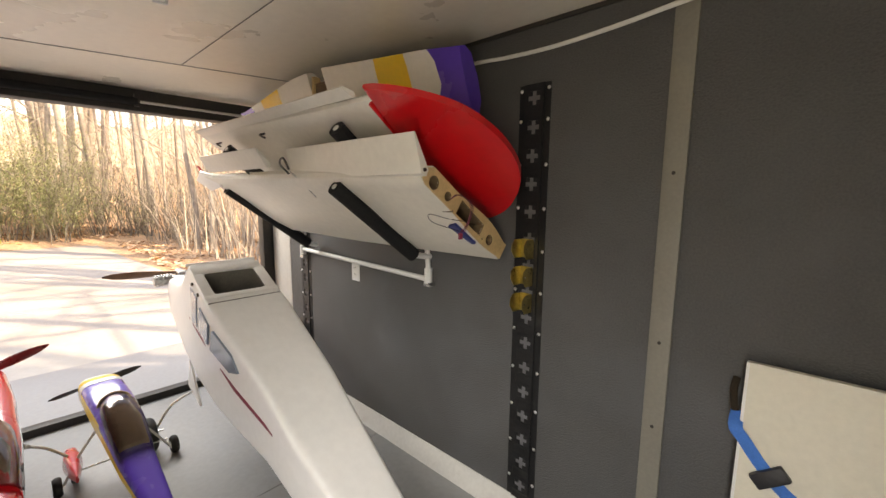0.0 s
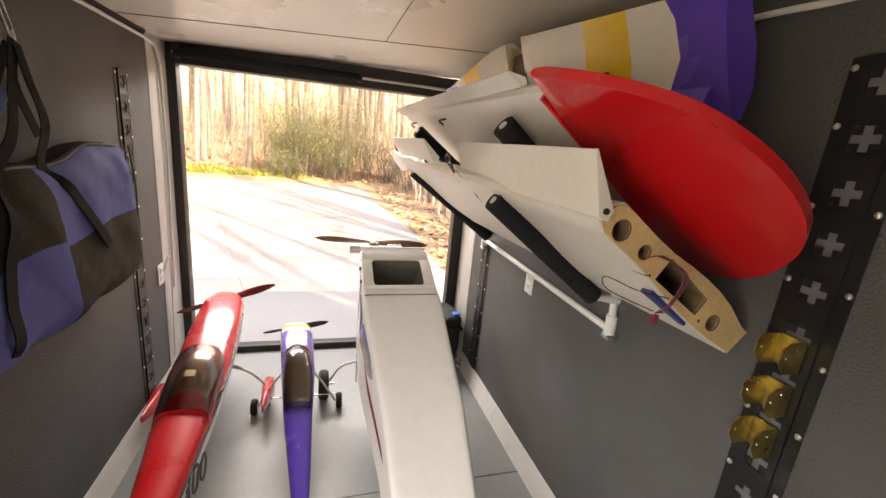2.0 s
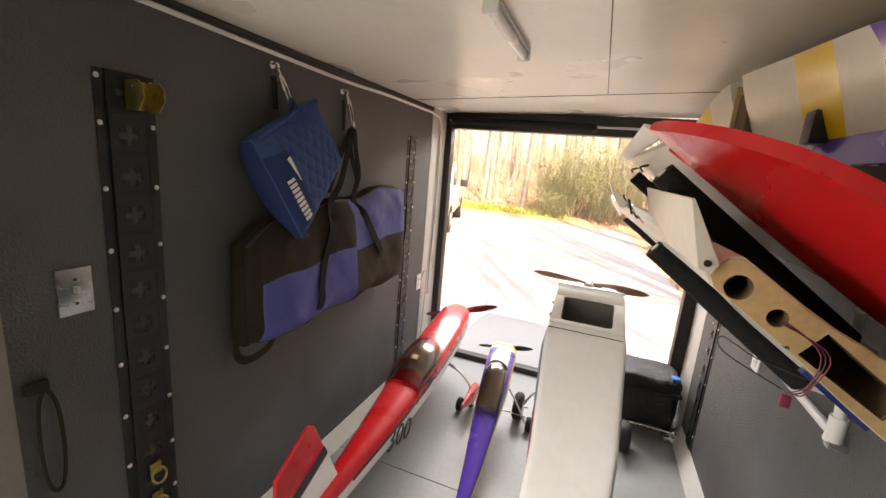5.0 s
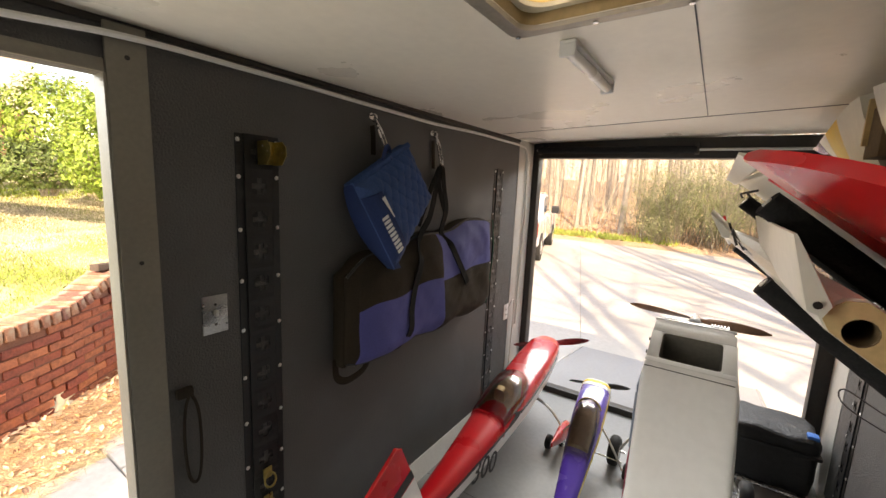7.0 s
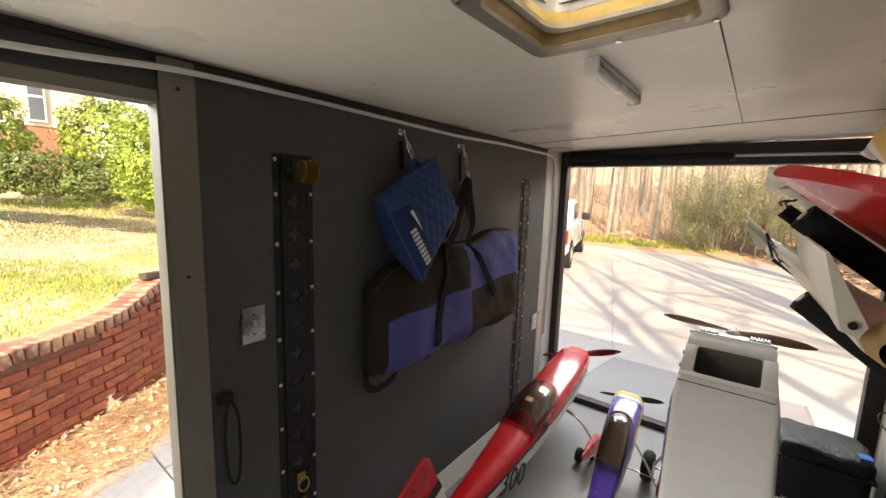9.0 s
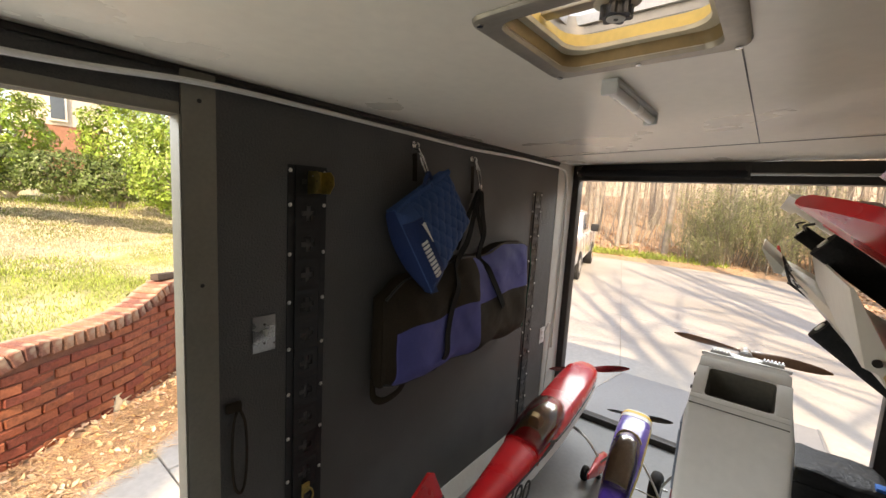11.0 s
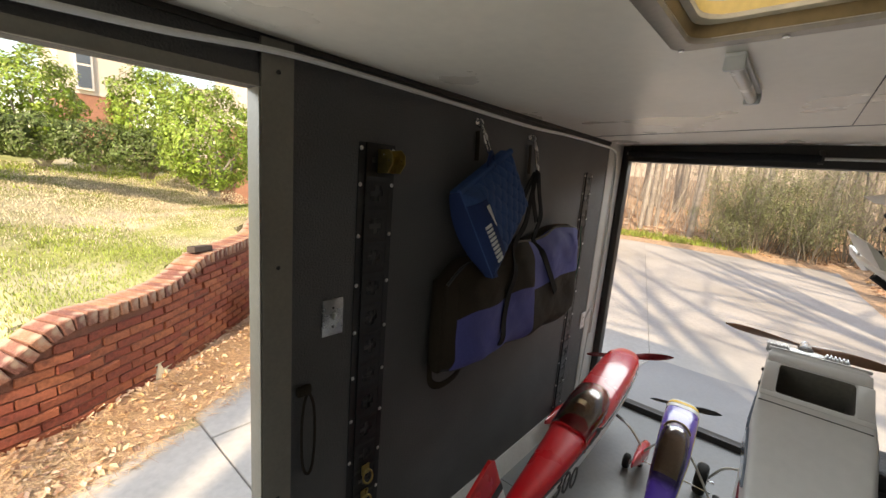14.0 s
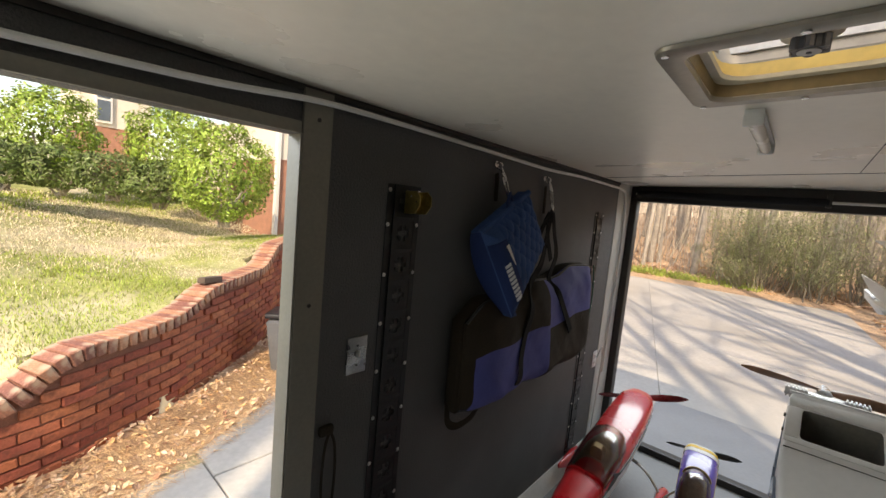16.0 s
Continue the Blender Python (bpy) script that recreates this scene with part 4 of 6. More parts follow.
# dark strip where the wall meets the ceiling
solo("trim", box((0.285, 0.0005, CEIL - 0.016), (FRONT, 0.007, CEIL - 0.001)), M["darkmetal"], "dark strip along the ceiling's edge", "trim", kind="structure")
solo("trim", box((0.285, W - 0.007, CEIL - 0.016), (FRONT, W - 0.0005, CEIL - 0.001)), M["darkmetal"], "dark strip along the ceiling's edge", "trim", kind="structure")
# sloped cove along the floor
for name, y0, s in (("baseboard", 0.0, 1), ("baseboard", W, -1)):
    bm = bmesh.new()
    prof = [(0.0005, 0.075), (0.006, 0.075), (0.05, 0.006), (0.055, 0.001), (0.0005, 0.001)]
    rings = [[bm.verts.new((x, y0 + s * a, FLOOR + b)) for a, b in prof] for x in (0.29, FRONT - 0.01)]
    skin(bm, rings)
    solo(name, bm, M["jamb"], "pale grey sloped cove along the floor", "baseboard", kind="structure", smooth=False)

# ceiling seams
solo("trim", slab([(0, -0.003), (W - 0.03, -0.003), (W - 0.03, 0.003), (0, 0.003)], 0.0017, plane_matrix((0.59, 0.015, CEIL - 0.0012), (0.14, 1, 0), (-1, 0.14, 0))), M["darkmetal"], "dark seam between ceiling panels", "trim", kind="structure")
solo("trim", box((0.745, 1.094, CEIL - 0.0015), (2.015, 1.097, CEIL - 0.0003)), M["darkmetal"], "thin seam between ceiling panels", "trim", kind="structure")

# roof vent
vent = thing("roof_vent", "metal framed roof vent with yellowed liner and clear dome", "vent", (2.255, 0.915, CEIL))
bm = bmesh.new()
def rrect(x0, x1, y0, y1, r, z, n=5):
    out = []
    for cx, cy, a0 in ((x1 - r, y1 - r, 0), (x0 + r, y1 - r, 90), (x0 + r, y0 + r, 180), (x1 - r, y0 + r, 270)):
        for k in range(n):
            a = radians(a0 + 90 * k / (n - 1))
            out.append((cx + r * math.cos(a), cy + r * math.sin(a), z))
    return out
def ringset(sets, mat, name, lab="", cap=False):
    bm = bmesh.new()
    rings = [[bm.verts.new(v) for v in s] for s in sets]
    skin(bm, rings, caps=False)
    if cap:
        bm.faces.new(rings[-1])
    return part(name, bm, mat, vent, lab, angle=30)
ringset([rrect(2.07, 2.44, 0.725, 1.105, 0.03, CEIL - 0.001), rrect(2.072, 2.438, 0.727, 1.103, 0.03, CEIL - 0.007), rrect(2.077, 2.433, 0.732, 1.098, 0.03, CEIL - 0.010),
         rrect(2.103, 2.407, 0.763, 1.067, 0.035, CEIL - 0.009), rrect(2.105, 2.405, 0.765, 1.065, 0.038, CEIL + 0.004)], M["frost"], "frame", "dull metal inner frame")
M["bronze"] = material("browned_inner_wall", (0.24, 0.165, 0.075), 0.4, vary=0.2, scale=12, bump=0.05)
M["creamplastic"] = material("aged_cream_plastic", (0.70, 0.62, 0.46), 0.4, vary=0.08, scale=10, bump=0.03)
ringset([rrect(2.1055, 2.4045, 0.7655, 1.0645, 0.038, CEIL + 0.001), rrect(2.109, 2.401, 0.769, 1.061, 0.04, CEIL + 0.024)], M["bronze"], "inner_wall", "browned inner wall")
ringset([rrect(2.109, 2.401, 0.769, 1.061, 0.04, CEIL + 0.0235), rrect(2.122, 2.388, 0.782, 1.048, 0.05, CEIL + 0.026), rrect(2.124, 2.386, 0.784, 1.046, 0.05, CEIL + 0.034)], M["creamplastic"], "screen_frame", "cream screen frame")
ringset([rrect(2.124, 2.386, 0.784, 1.046, 0.05, CEIL + 0.033), rrect(2.116, 2.394, 0.776, 1.054, 0.05, CEIL + 0.036), rrect(2.112, 2.398, 0.772, 1.058, 0.06, CEIL + 0.062)], M["yellowfoam"], "liner", "yellowed plastic liner")
ringset([rrect(2.112, 2.398, 0.772, 1.058, 0.06, CEIL + 0.061), rrect(2.10, 2.41, 0.76, 1.07, 0.05, CEIL + 0.07), rrect(2.095, 2.415, 0.755, 1.075, 0.05, CEIL + 0.112)], M["frost"], "collar", "grey metal collar")
M["dome"] = bpy.data.materials.new("milky_vent_dome")
M["dome"].use_nodes = True
dn = M["dome"].node_tree
dmix, dtr, dcl = dn.nodes.new("ShaderNodeMixShader"), dn.nodes.new("ShaderNodeBsdfTranslucent"), dn.nodes.new("ShaderNodeBsdfTransparent")
dtr.inputs[0].default_value = (0.85, 0.87, 0.9, 1)
dmix.inputs[0].default_value = 0.93
dn.links.new(dcl.outputs[0], dmix.inputs[1])
dn.links.new(dtr.outputs[0], dmix.inputs[2])
dn.links.new(dmix.outputs[0], dn.nodes["Material Output"].inputs["Surface"])
dome = ringset([rrect(2.09, 2.42, 0.75, 1.08, 0.05, CEIL + 0.112), rrect(2.10, 2.41, 0.76, 1.07, 0.06, CEIL + 0.15), rrect(2.15, 2.36, 0.81, 1.02, 0.06, CEIL + 0.165)], M["dome"], "dome", "milky plastic dome", True)
knob = part("crank_knob", rod((2.255, 0.915, CEIL + 0.020), (2.255, 0.915, CEIL + 0.040), 0.022, seg=20), M["blackplastic"], vent, "black crank knob")
for k in range(6):
    a = math.tau * k / 6
    part("grip", rod((2.255 + 0.021 * math.cos(a), 0.915 + 0.021 * math.sin(a), CEIL + 0.0195), (2.255 + 0.021 * math.cos(a), 0.915 + 0.021 * math.sin(a), CEIL + 0.0405), 0.0075, seg=8), M["blackplastic"], knob)
part("face_disc", rod((2.255, 0.915, CEIL + 0.0180), (2.255, 0.915, CEIL + 0.021), 0.016, seg=20), M["jamb"], knob, "pale disc on the knob")
part("screw", rod((2.255, 0.915, CEIL + 0.0165), (2.255, 0.915, CEIL + 0.019), 0.004, seg=10), M["blackplastic"], knob)
part("rosette", rod((2.255, 0.915, CEIL + 0.046), (2.255, 0.915, CEIL + 0.052), 0.04, 0.034, seg=24), M["creamplastic"], vent, "cream rosette behind the knob")
part("crossbar", box((2.24, 0.776, CEIL + 0.053), (2.27, 1.054, CEIL + 0.061), 0.003), M["frost"], vent, "metal crossbar")
part("crank_post", rod((2.255, 0.915, CEIL + 0.02), (2.255, 0.915, CEIL + 0.14), 0.01, seg=10), M["chrome"], vent)
for x in (2.088, 2.422):
    for y in (0.745, 0.915, 1.085):
        part("screw", rod((x, y, CEIL - 0.0125), (x, y, CEIL - 0.009), 0.006, seg=10), M["chrome"], vent)

vent.location += Vector((-0.043, 0.009, 0))

# tube lamp on the ceiling
lamp = thing("ceiling_light", "small white tube light fixed to the ceiling, off", "light", (1.74, 0.838, CEIL))
part("base", box((1.525, 0.819, CEIL - 0.010), (1.955, 0.858, CEIL - 0.001), 0.004), M["pvc"], lamp)
M["diffuser"] = material("milky_lamp_plastic", (0.8, 0.8, 0.77), 0.25, vary=0.03, bump=0.0)
part("tube", rod((1.54, 0.838, CEIL - 0.022), (1.945, 0.838, CEIL - 0.022), 0.0145, seg=16), M["diffuser"], lamp, "milky tube")
for x in (1.524, 1.938):
    part("end_cap", box((x, 0.818, CEIL - 0.039), (x + 0.016, 0.859, CEIL - 0.006), 0.0075), M["pvc"], lamp, "white end cap")


# the ceiling falls a little towards the side door, and all that is fixed to it with it
bpy.context.view_layer.update()
def shear_up(ob):
    for v in ob.data.vertices:
        v.co.z += (v.co.y - 0.92) * 0.022
for ob in list(scene.objects):
    top = ob.parent or ob
    if ob.type == "MESH" and top.name.split(".")[0] in ("ceiling", "roof", "roof_vent", "ceiling_light", "trim"):
        shear_up(ob)

# white cable along the walls
def cable(points, label, r=0.0075):
    c = thing("cable", label, "cable", points[0])
    part("cord", tube(points, r, 8, 8), M["cable"], c)
    return c
cable([(4.0, 0.011, 1.765), (3.4, 0.011, 1.775), (2.85, 0.019, 1.789), (2.55, 0.024, 1.812), (2.25, 0.012, 1.816), (1.95, 0.011, 1.812), (1.6, 0.011, 1.806), (1.3, 0.011, 1.803), (0.9, 0.011, 1.812), (0.5, 0.011, 1.81), (0.28, 0.013, 1.805), (0.18, 0.013, 1.77), (0.15, 0.013, 1.6), (0.14, 0.013, 1.2), (0.16, 0.013, 0.8), (0.17, 0.013, 0.5)], "white cable strung along the wall under the ceiling")
cable([(4.0, W - 0.011, 1.835), (3.3, W - 0.011, 1.845), (2.9, W - 0.012, 1.834), (2.67, W - 0.022, 1.815), (2.487, W - 0.013, 1.80), (2.27, W - 0.011, 1.788), (2.08, W - 0.011, 1.791), (1.9, W - 0.011, 1.801), (1.3, W - 0.011, 1.81), (0.6, W - 0.011, 1.82), (0.3, W - 0.011, 1.80)], "white cable strung along the wall under the ceiling")

M["steelplate"] = material("brushed_steel_plate", (0.42, 0.42, 0.42), 0.3, 1.0, vary=0.2, scale=14, fine=160, bump=0.05)
def wall_plate(name, x, z, side, label, kind_):
    y = 0.0 if side > 0 else W
    p = thing(name, label, "switch" if kind_ == "switch" else "outlet", (x, y, z))
    mat = M["steelplate"] if kind_ == "switch" else M["pvc"]
    part("plate", box((x - 0.036, min(y + side * 0.0005, y + side * 0.006), z - 0.057), (x + 0.036, max(y + side * 0.0005, y + side * 0.006), z + 0.057), 0.002), mat, p)
    if kind_ == "switch":
        part("toggle", box((x - 0.005, min(y + side * 0.005, y + side * 0.017), z - 0.004), (x + 0.005, max(y + side * 0.005, y + side * 0.017), z + 0.014), 0.002), M["aluminium"], p, "small metal toggle")
        for dz in (-0.03, 0.03):
            part("screw", rod((x, y + side * 0.005, z + dz), (x, y + side * 0.0075, z + dz), 0.004, seg=8), M["darkmetal"], p)
    else:
        for dz in (-0.02, 0.02):
            s = part("socket", box((x - 0.015, min(y + side * 0.005, y + side * 0.0085), z + dz - 0.014), (x + 0.015, max(y + side * 0.005, y + side * 0.0085), z + dz + 0.014), 0.003), M["cable"], p)
            for dx in (-0.006, 0.006):
                part("slot", box((x + dx - 0.0012, min(y + side * 0.008, y + side * 0.0092), z + dz - 0.004), (x + dx + 0.0012, max(y + side * 0.008, y + side * 0.0092), z + dz + 0.005)), M["blackplastic"], s)
    return p
wall_plate("light_switch", 2.371, 1.112, 1, "brushed metal light switch plate on the dark wall", "switch")
wall_plate("wall_outlet", 1.073, 0.843, -1, "cream plastic wall outlet on the dark wall", "outlet")
wall_plate("wall_outlet", 0.33, 0.63, 1, "white plastic wall outlet with a plug near the doorway", "outlet")
cable([(0.33, 0.02, 0.65), (0.30, 0.035, 0.72), (0.25, 0.03, 0.66), (0.24, 0.02, 0.4), (0.26, 0.02, 0.1)], "thin white cord plugged into the outlet", 0.004)

# thin wire hanger on the wall
h = thing("wire_loop", "black cord loop hanging on the dark wall", "cord", (2.45, 0.01, 0.9))
part("loop", tube([(2.455, 0.012, 0.91), (2.435, 0.014, 0.85), (2.43, 0.014, 0.74), (2.437, 0.014, 0.65), (2.452, 0.014, 0.625), (2.468, 0.014, 0.66), (2.474, 0.014, 0.76), (2.468, 0.014, 0.86), (2.45, 0.014, 0.915)], 0.0045, 6, 6), M["blacknylon"], h)
part("knot", box((2.445, 0.003, 0.895), (2.49, 0.022, 0.925), 0.008), M["blacknylon"], h)

# spring tube and rod under the rear header
spring = thing("door_spring", "black spring tube and steel rod under the rear header", "spring", (0.09, 0.9, 1.8))
part("spring_tube", rod((0.075, 0.06, 1.795), (0.075, 1.04, 1.792), 0.022, seg=14), M["foam"], spring)
part("torsion_rod", rod((0.075, 0.05, 1.795), (0.075, W - 0.08, 1.79), 0.008, seg=10), M["aluminium"], spring, "bare steel rod")
for y in (0.07, 1.04, W - 0.09):
    part("bracket", box((0.05, y - 0.012, 1.765), (0.09, y + 0.012, 1.835), 0.003), M["darkmetal"], spring)

# brass-coloured strap fittings on the tracks
def fitting(x, z, side, label, ring=False, turn=0):
    y = 0.0 if side > 0 else W
    f = thing("track_fitting", label, "fitting", (x, y + side * 0.012, z), group="strap fittings on the tracks")
    o = lambda d: y + side * d
    def bb(x0, x1, d0, d1, z0, z1, bev=0.003):
        return box((x0, min(o(d0), o(d1)), z0), (x1, max(o(d0), o(d1)), z1), bev)
    if ring:
        part("base", bb(x - 0.016, x + 0.016, 0.012, 0.018, z - 0.004, z + 0.034), M["gold"], f)
        pts = [(x + 0.02 * math.sin(a), o(0.024 + 0.006 * (1 - math.cos(a))), z - 0.005 + 0.022 * math.cos(a)) for a in [math.tau * k / 10 for k in range(11)]]
        part("ring", tube(pts, 0.0038, 6, 3), M["gold"], f, "brass-coloured ring")
    else:
        part("back_plate", bb(x - 0.024, x + 0.024, 0.012, 0.016, z - 0.034, z + 0.036), M["gold"], f)
        for dx in (-0.025, 0.025):
            out = [(0.012, -0.036), (0.012, 0.034), (0.060, 0.036), (0.078, 0.020), (0.080, -0.006), (0.058, -0.034)]
            cm = bmesh.new()
            va = [cm.verts.new((x + dx - 0.0014, o(d), z + h)) for d, h in out]
            vb = [cm.verts.new((x + dx + 0.0014, o(d), z + h)) for d, h in out]
            cm.faces.new(va)
            cm.faces.new(vb[::-1])
            for k in range(6):
                cm.faces.new((va[k], vb[k], vb[(k + 1) % 6], va[(k + 1) % 6]))
            cheek = part("cheek_plate", cm, M["gold"], f, smooth=False)
            for d, h in ((0.064, 0.004), (0.04, 0.02)):
                part("pin", rod((x + dx - 0.003, o(d), z + h), (x + dx + 0.003, o(d), z + h), 0.0026, seg=8), M["chrome"], cheek)
    return f
GOLD = "yellow zinc plated strap fitting clipped into the track"
fitting(2.205, 1.585, 1, GOLD)
fitting(2.225, 0.50, 1, "small brass-coloured ring fitting in the track", True)
fitting(2.225, 0.398, 1, "small brass-coloured ring fitting in the track", True)
for z in (1.087, 0.983, 0.88):
    fitting(2.198, z, -1, GOLD)


# ---- model airplanes ----
M["tubrim"] = material("gold_brown_trim", (0.48, 0.33, 0.16), 0.4, vary=0.1, scale=14, bump=0.02, coat=0.3)
M["tub"] = material("tan_cockpit_lining", (0.40, 0.28, 0.19), 0.6, vary=0.25, scale=14, bump=0.1)

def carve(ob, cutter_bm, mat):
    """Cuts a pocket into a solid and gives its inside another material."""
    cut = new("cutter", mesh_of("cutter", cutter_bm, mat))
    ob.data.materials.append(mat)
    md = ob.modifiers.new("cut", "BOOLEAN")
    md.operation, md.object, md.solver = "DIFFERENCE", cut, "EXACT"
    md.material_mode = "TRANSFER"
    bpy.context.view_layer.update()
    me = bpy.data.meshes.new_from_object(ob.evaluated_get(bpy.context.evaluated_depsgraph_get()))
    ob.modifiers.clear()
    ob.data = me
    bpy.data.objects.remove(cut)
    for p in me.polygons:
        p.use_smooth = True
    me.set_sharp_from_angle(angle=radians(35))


def box_section(x, y, w, top, bottom, e=9):
    z = (top + bottom) / 2
    return (x, y, z, w, top - z, z - bottom, e)


def propeller(name, hub, a, b, chord, mat, parent, label=""):
    """Two twisted blades from tip a to tip b through the hub."""
    hub, a, b = Vector(hub), Vector(a), Vector(b)
    bm = bmesh.new()
    for tip in (a, b):
        d = tip - hub
        L = d.length
        d.normalize()
        n = Vector((1, 0, 0))
        s = d.cross(n).normalized()
        n = s.cross(d).normalized()
        rings = []
        for k in range(9):
            t = k / 8
            c = chord * (0.32 + 1.9 * t * (1 - t) + 0.25 * (1 - t)) * (1 if t < 0.97 else 0.45)
            tw = radians(52 * (1 - t) + 14)
            u = s * math.cos(tw) + n * math.sin(tw)
            v = -s * math.sin(tw) + n * math.cos(tw)
            th = 0.16 * chord * (1.3 - t)
            p = hub + d * (L * t)
            rings.append([bm.verts.new(p + u * (c * 0.5 * math.cos(q)) + v * (th * 0.5 * math.sin(q))) for q in [math.tau * j / 10 for j in range(10)]])
        skin(bm, rings)
    return part(name, bm, mat, parent, label)


def wheel(at, r, w, parent, label="black foam tyre"):
    """A tyre and hub on an axle along y."""
    bm = bmesh.new()
    prof = [(-w / 2, r * 0.55), (-w / 2, r * 0.82), (-w * 0.32, r * 0.96), (0, r), (w * 0.32, r * 0.96), (w / 2, r * 0.82), (w / 2, r * 0.55)]
    rings = []
    for dy, rr in prof:
        rings.append([bm.verts.new((at[0] + rr * math.cos(q), at[1] + dy, at[2] + rr * math.sin(q))) for q in [math.tau * j / 24 for j in range(24)]])
    skin(bm, rings)
    wh = part("wheel", bm, M["rubber"], parent, label)
    part("hub", rod((at[0], at[1] - w * 0.52, at[2]), (at[0], at[1] + w * 0.52, at[2]), r * 0.42, seg=16), M["pvc"], wh, "pale plastic hub")
    return wh


# white high-wing model, nose to the open door
wp = thing("white_model_airplane", "large white high-wing model airplane fuselage standing on the floor", "model airplane", (0.9, 1.16, FLOOR))
body = part("fuselage", loft([box_section(0.30, 1.16, 0.085, 0.795, 0.62, 4), box_section(0.34, 1.16, 0.105, 0.802, 0.58, 6), box_section(0.60, 1.16, 0.128, 0.815, 0.50), box_section(0.73, 1.161, 0.14, 0.845, 0.46, 12),
                              box_section(0.895, 1.161, 0.151, 0.948, 0.43, 16), box_section(0.915, 1.161, 0.153, 0.956, 0.42, 18), box_section(1.2, 1.169, 0.166, 0.808, 0.37, 18),
                              box_section(1.6, 1.182, 0.143, 0.59, 0.295, 14), box_section(1.8, 1.172, 0.131, 0.482, 0.245, 12), box_section(2.3, 1.165, 0.08, 0.225, 0.10, 8), box_section(2.7, 1.16, 0.02, 0.06, 0.0, 6)], 48), M["white"], wp, angle=28)
sl = math.atan2(0.148, 0.285)
HM = Matrix.Translation((0.935, 1.163, 0.945)) @ Matrix.Rotation(sl, 4, "Y")
# the cabin's grey inside is darkened in colour for the shade of the recess
carve(body, box((0.058, -0.110, -0.34), (0.208, 0.108, 0.08), 0.016, m=HM), material("shaded_grey_cabin_inside", (0.2, 0.185, 0.16), 0.7, vary=0.15, scale=10, bump=0.1))
for a, b, n in (((0.0, -0.151, 0.0), (0.054, 0.151, 0.0025), "hatch_rim"), ((0.212, -0.156, 0.0), (0.236, 0.158, 0.0025), "hatch_rim")):
    part(n, box(a, b, 0.002, m=HM @ pose(0, 0, 0.001)), M["white"], wp)
for y0, y1 in ((-0.154, -0.114), (0.112, 0.156)):
    part("hatch_rim", box((0.055, y0, 0), (0.211, y1, 0.0025), 0.002, m=HM @ pose(0, 0, 0.001)), M["white"], wp)
part("seam_line", box((0.262, -0.152, -0.002), (0.2645, 0.153, 0.0022), m=HM), M["darkmetal"], wp, "thin dark seam")
part("front_lip", box((0.890, 1.008, 0.945), (0.900, 1.315, 0.9585), 0.003), M["white"], wp)
part("tray", box((0.93, 1.06, 0.60), (1.12, 1.27, 0.62), 0.003), M["ply"], wp, "plywood floor inside the open cabin")
# side windows, stripe and bolts on the flank
M["sidepane"] = material("tinted_side_window", (0.20, 0.24, 0.30), 0.12, vary=0.08, scale=6, bump=0.0, coat=0.5)
def flank(pts, name, mat, lab=""):
    """A thin piece on the left flank, given by x and z."""
    bm = bmesh.new()
    def yy(x):
        return 1.163 - (0.151 + (min(x, 1.2) - 0.9) * 0.05 if x < 1.2 else 0.166 - (x - 1.2) * 0.07) + (max(0, x - 1.2) * 0.03) - (0.0 if x > 0.9 else (x - 0.9) * 0.06)
    a = [bm.verts.new((x, yy(x) - 0.0035, z)) for x, z in pts]
    b = [bm.verts.new((x, yy(x) + 0.006, z)) for x, z in pts]
    bm.faces.new(a)
    bm.faces.new(b[::-1])
    for k in range(len(a)):
        bm.faces.new((a[k], b[k], b[(k + 1) % len(a)], a[(k + 1) % len(a)]))
    return part(name, bm, mat, wp, lab, smooth=False)
flank([(0.93, 0.70), (1.01, 0.69), (1.035, 0.83), (0.95, 0.86)], "side_window", M["sidepane"], "tinted side window")
flank([(1.05, 0.685), (1.16, 0.65), (1.19, 0.74), (1.075, 0.79)], "side_window", M["sidepane"], "tinted side window")
flank([(1.20, 0.64), (1.36, 0.585), (1.43, 0.60), (1.38, 0.66), (1.23, 0.725)], "side_window", M["sidepane"], "tinted side window")
M["pinstripe"] = material("thin_dark_red_pinstripe", (0.22, 0.03, 0.05), 0.4, vary=0.1, bump=0.0)
for x0, z0, x1, z1 in ((0.88, 0.70, 1.03, 0.66), (1.03, 0.66, 1.39, 0.52), (1.39, 0.52, 1.95, 0.345)):
    flank([(x0, z0), (x1, z1), (x1, z1 + 0.008), (x0, z0 + 0.008)], "stripe", M["pinstripe"], "thin dark red pinstripe")
for x, z in ((0.99, 0.88), (1.06, 0.845)):
    part("bolt", rod((x, 1.0, z), (x, 1.012, z), 0.008, seg=10), M["darkmetal"], wp)
# engine and propeller
part("engine", box((0.255, 1.09, 0.70), (0.31, 1.23, 0.80), 0.01), M["aluminium"], wp, "bare metal engine")
for y0, y1 in ((1.0, 1.09), (1.23, 1.32)):
    cyl = part("cylinder", rod((0.285, y0, 0.782), (0.285, y1, 0.782), 0.024, seg=12), M["aluminium"], wp, "finned engine cylinder")
    for k in range(6):
        y = y0 + (k + 0.5) * (y1 - y0) / 6
        part("fin", rod((0.285, y - 0.003, 0.782), (0.285, y + 0.003, 0.782), 0.034, seg=12), M["aluminium"], cyl)
part("prop_hub", rod((0.165, 1.152, 0.80), (0.26, 1.155, 0.79), 0.025, 0.035, seg=16), M["chrome"], wp, "bright metal propeller hub")
propeller("propeller", (0.19, 1.152, 0.802), (0.16, 0.793, 0.815), (0.185, 1.514, 0.787), 0.062, M["propwood"], wp, "brown varnished wooden propeller")
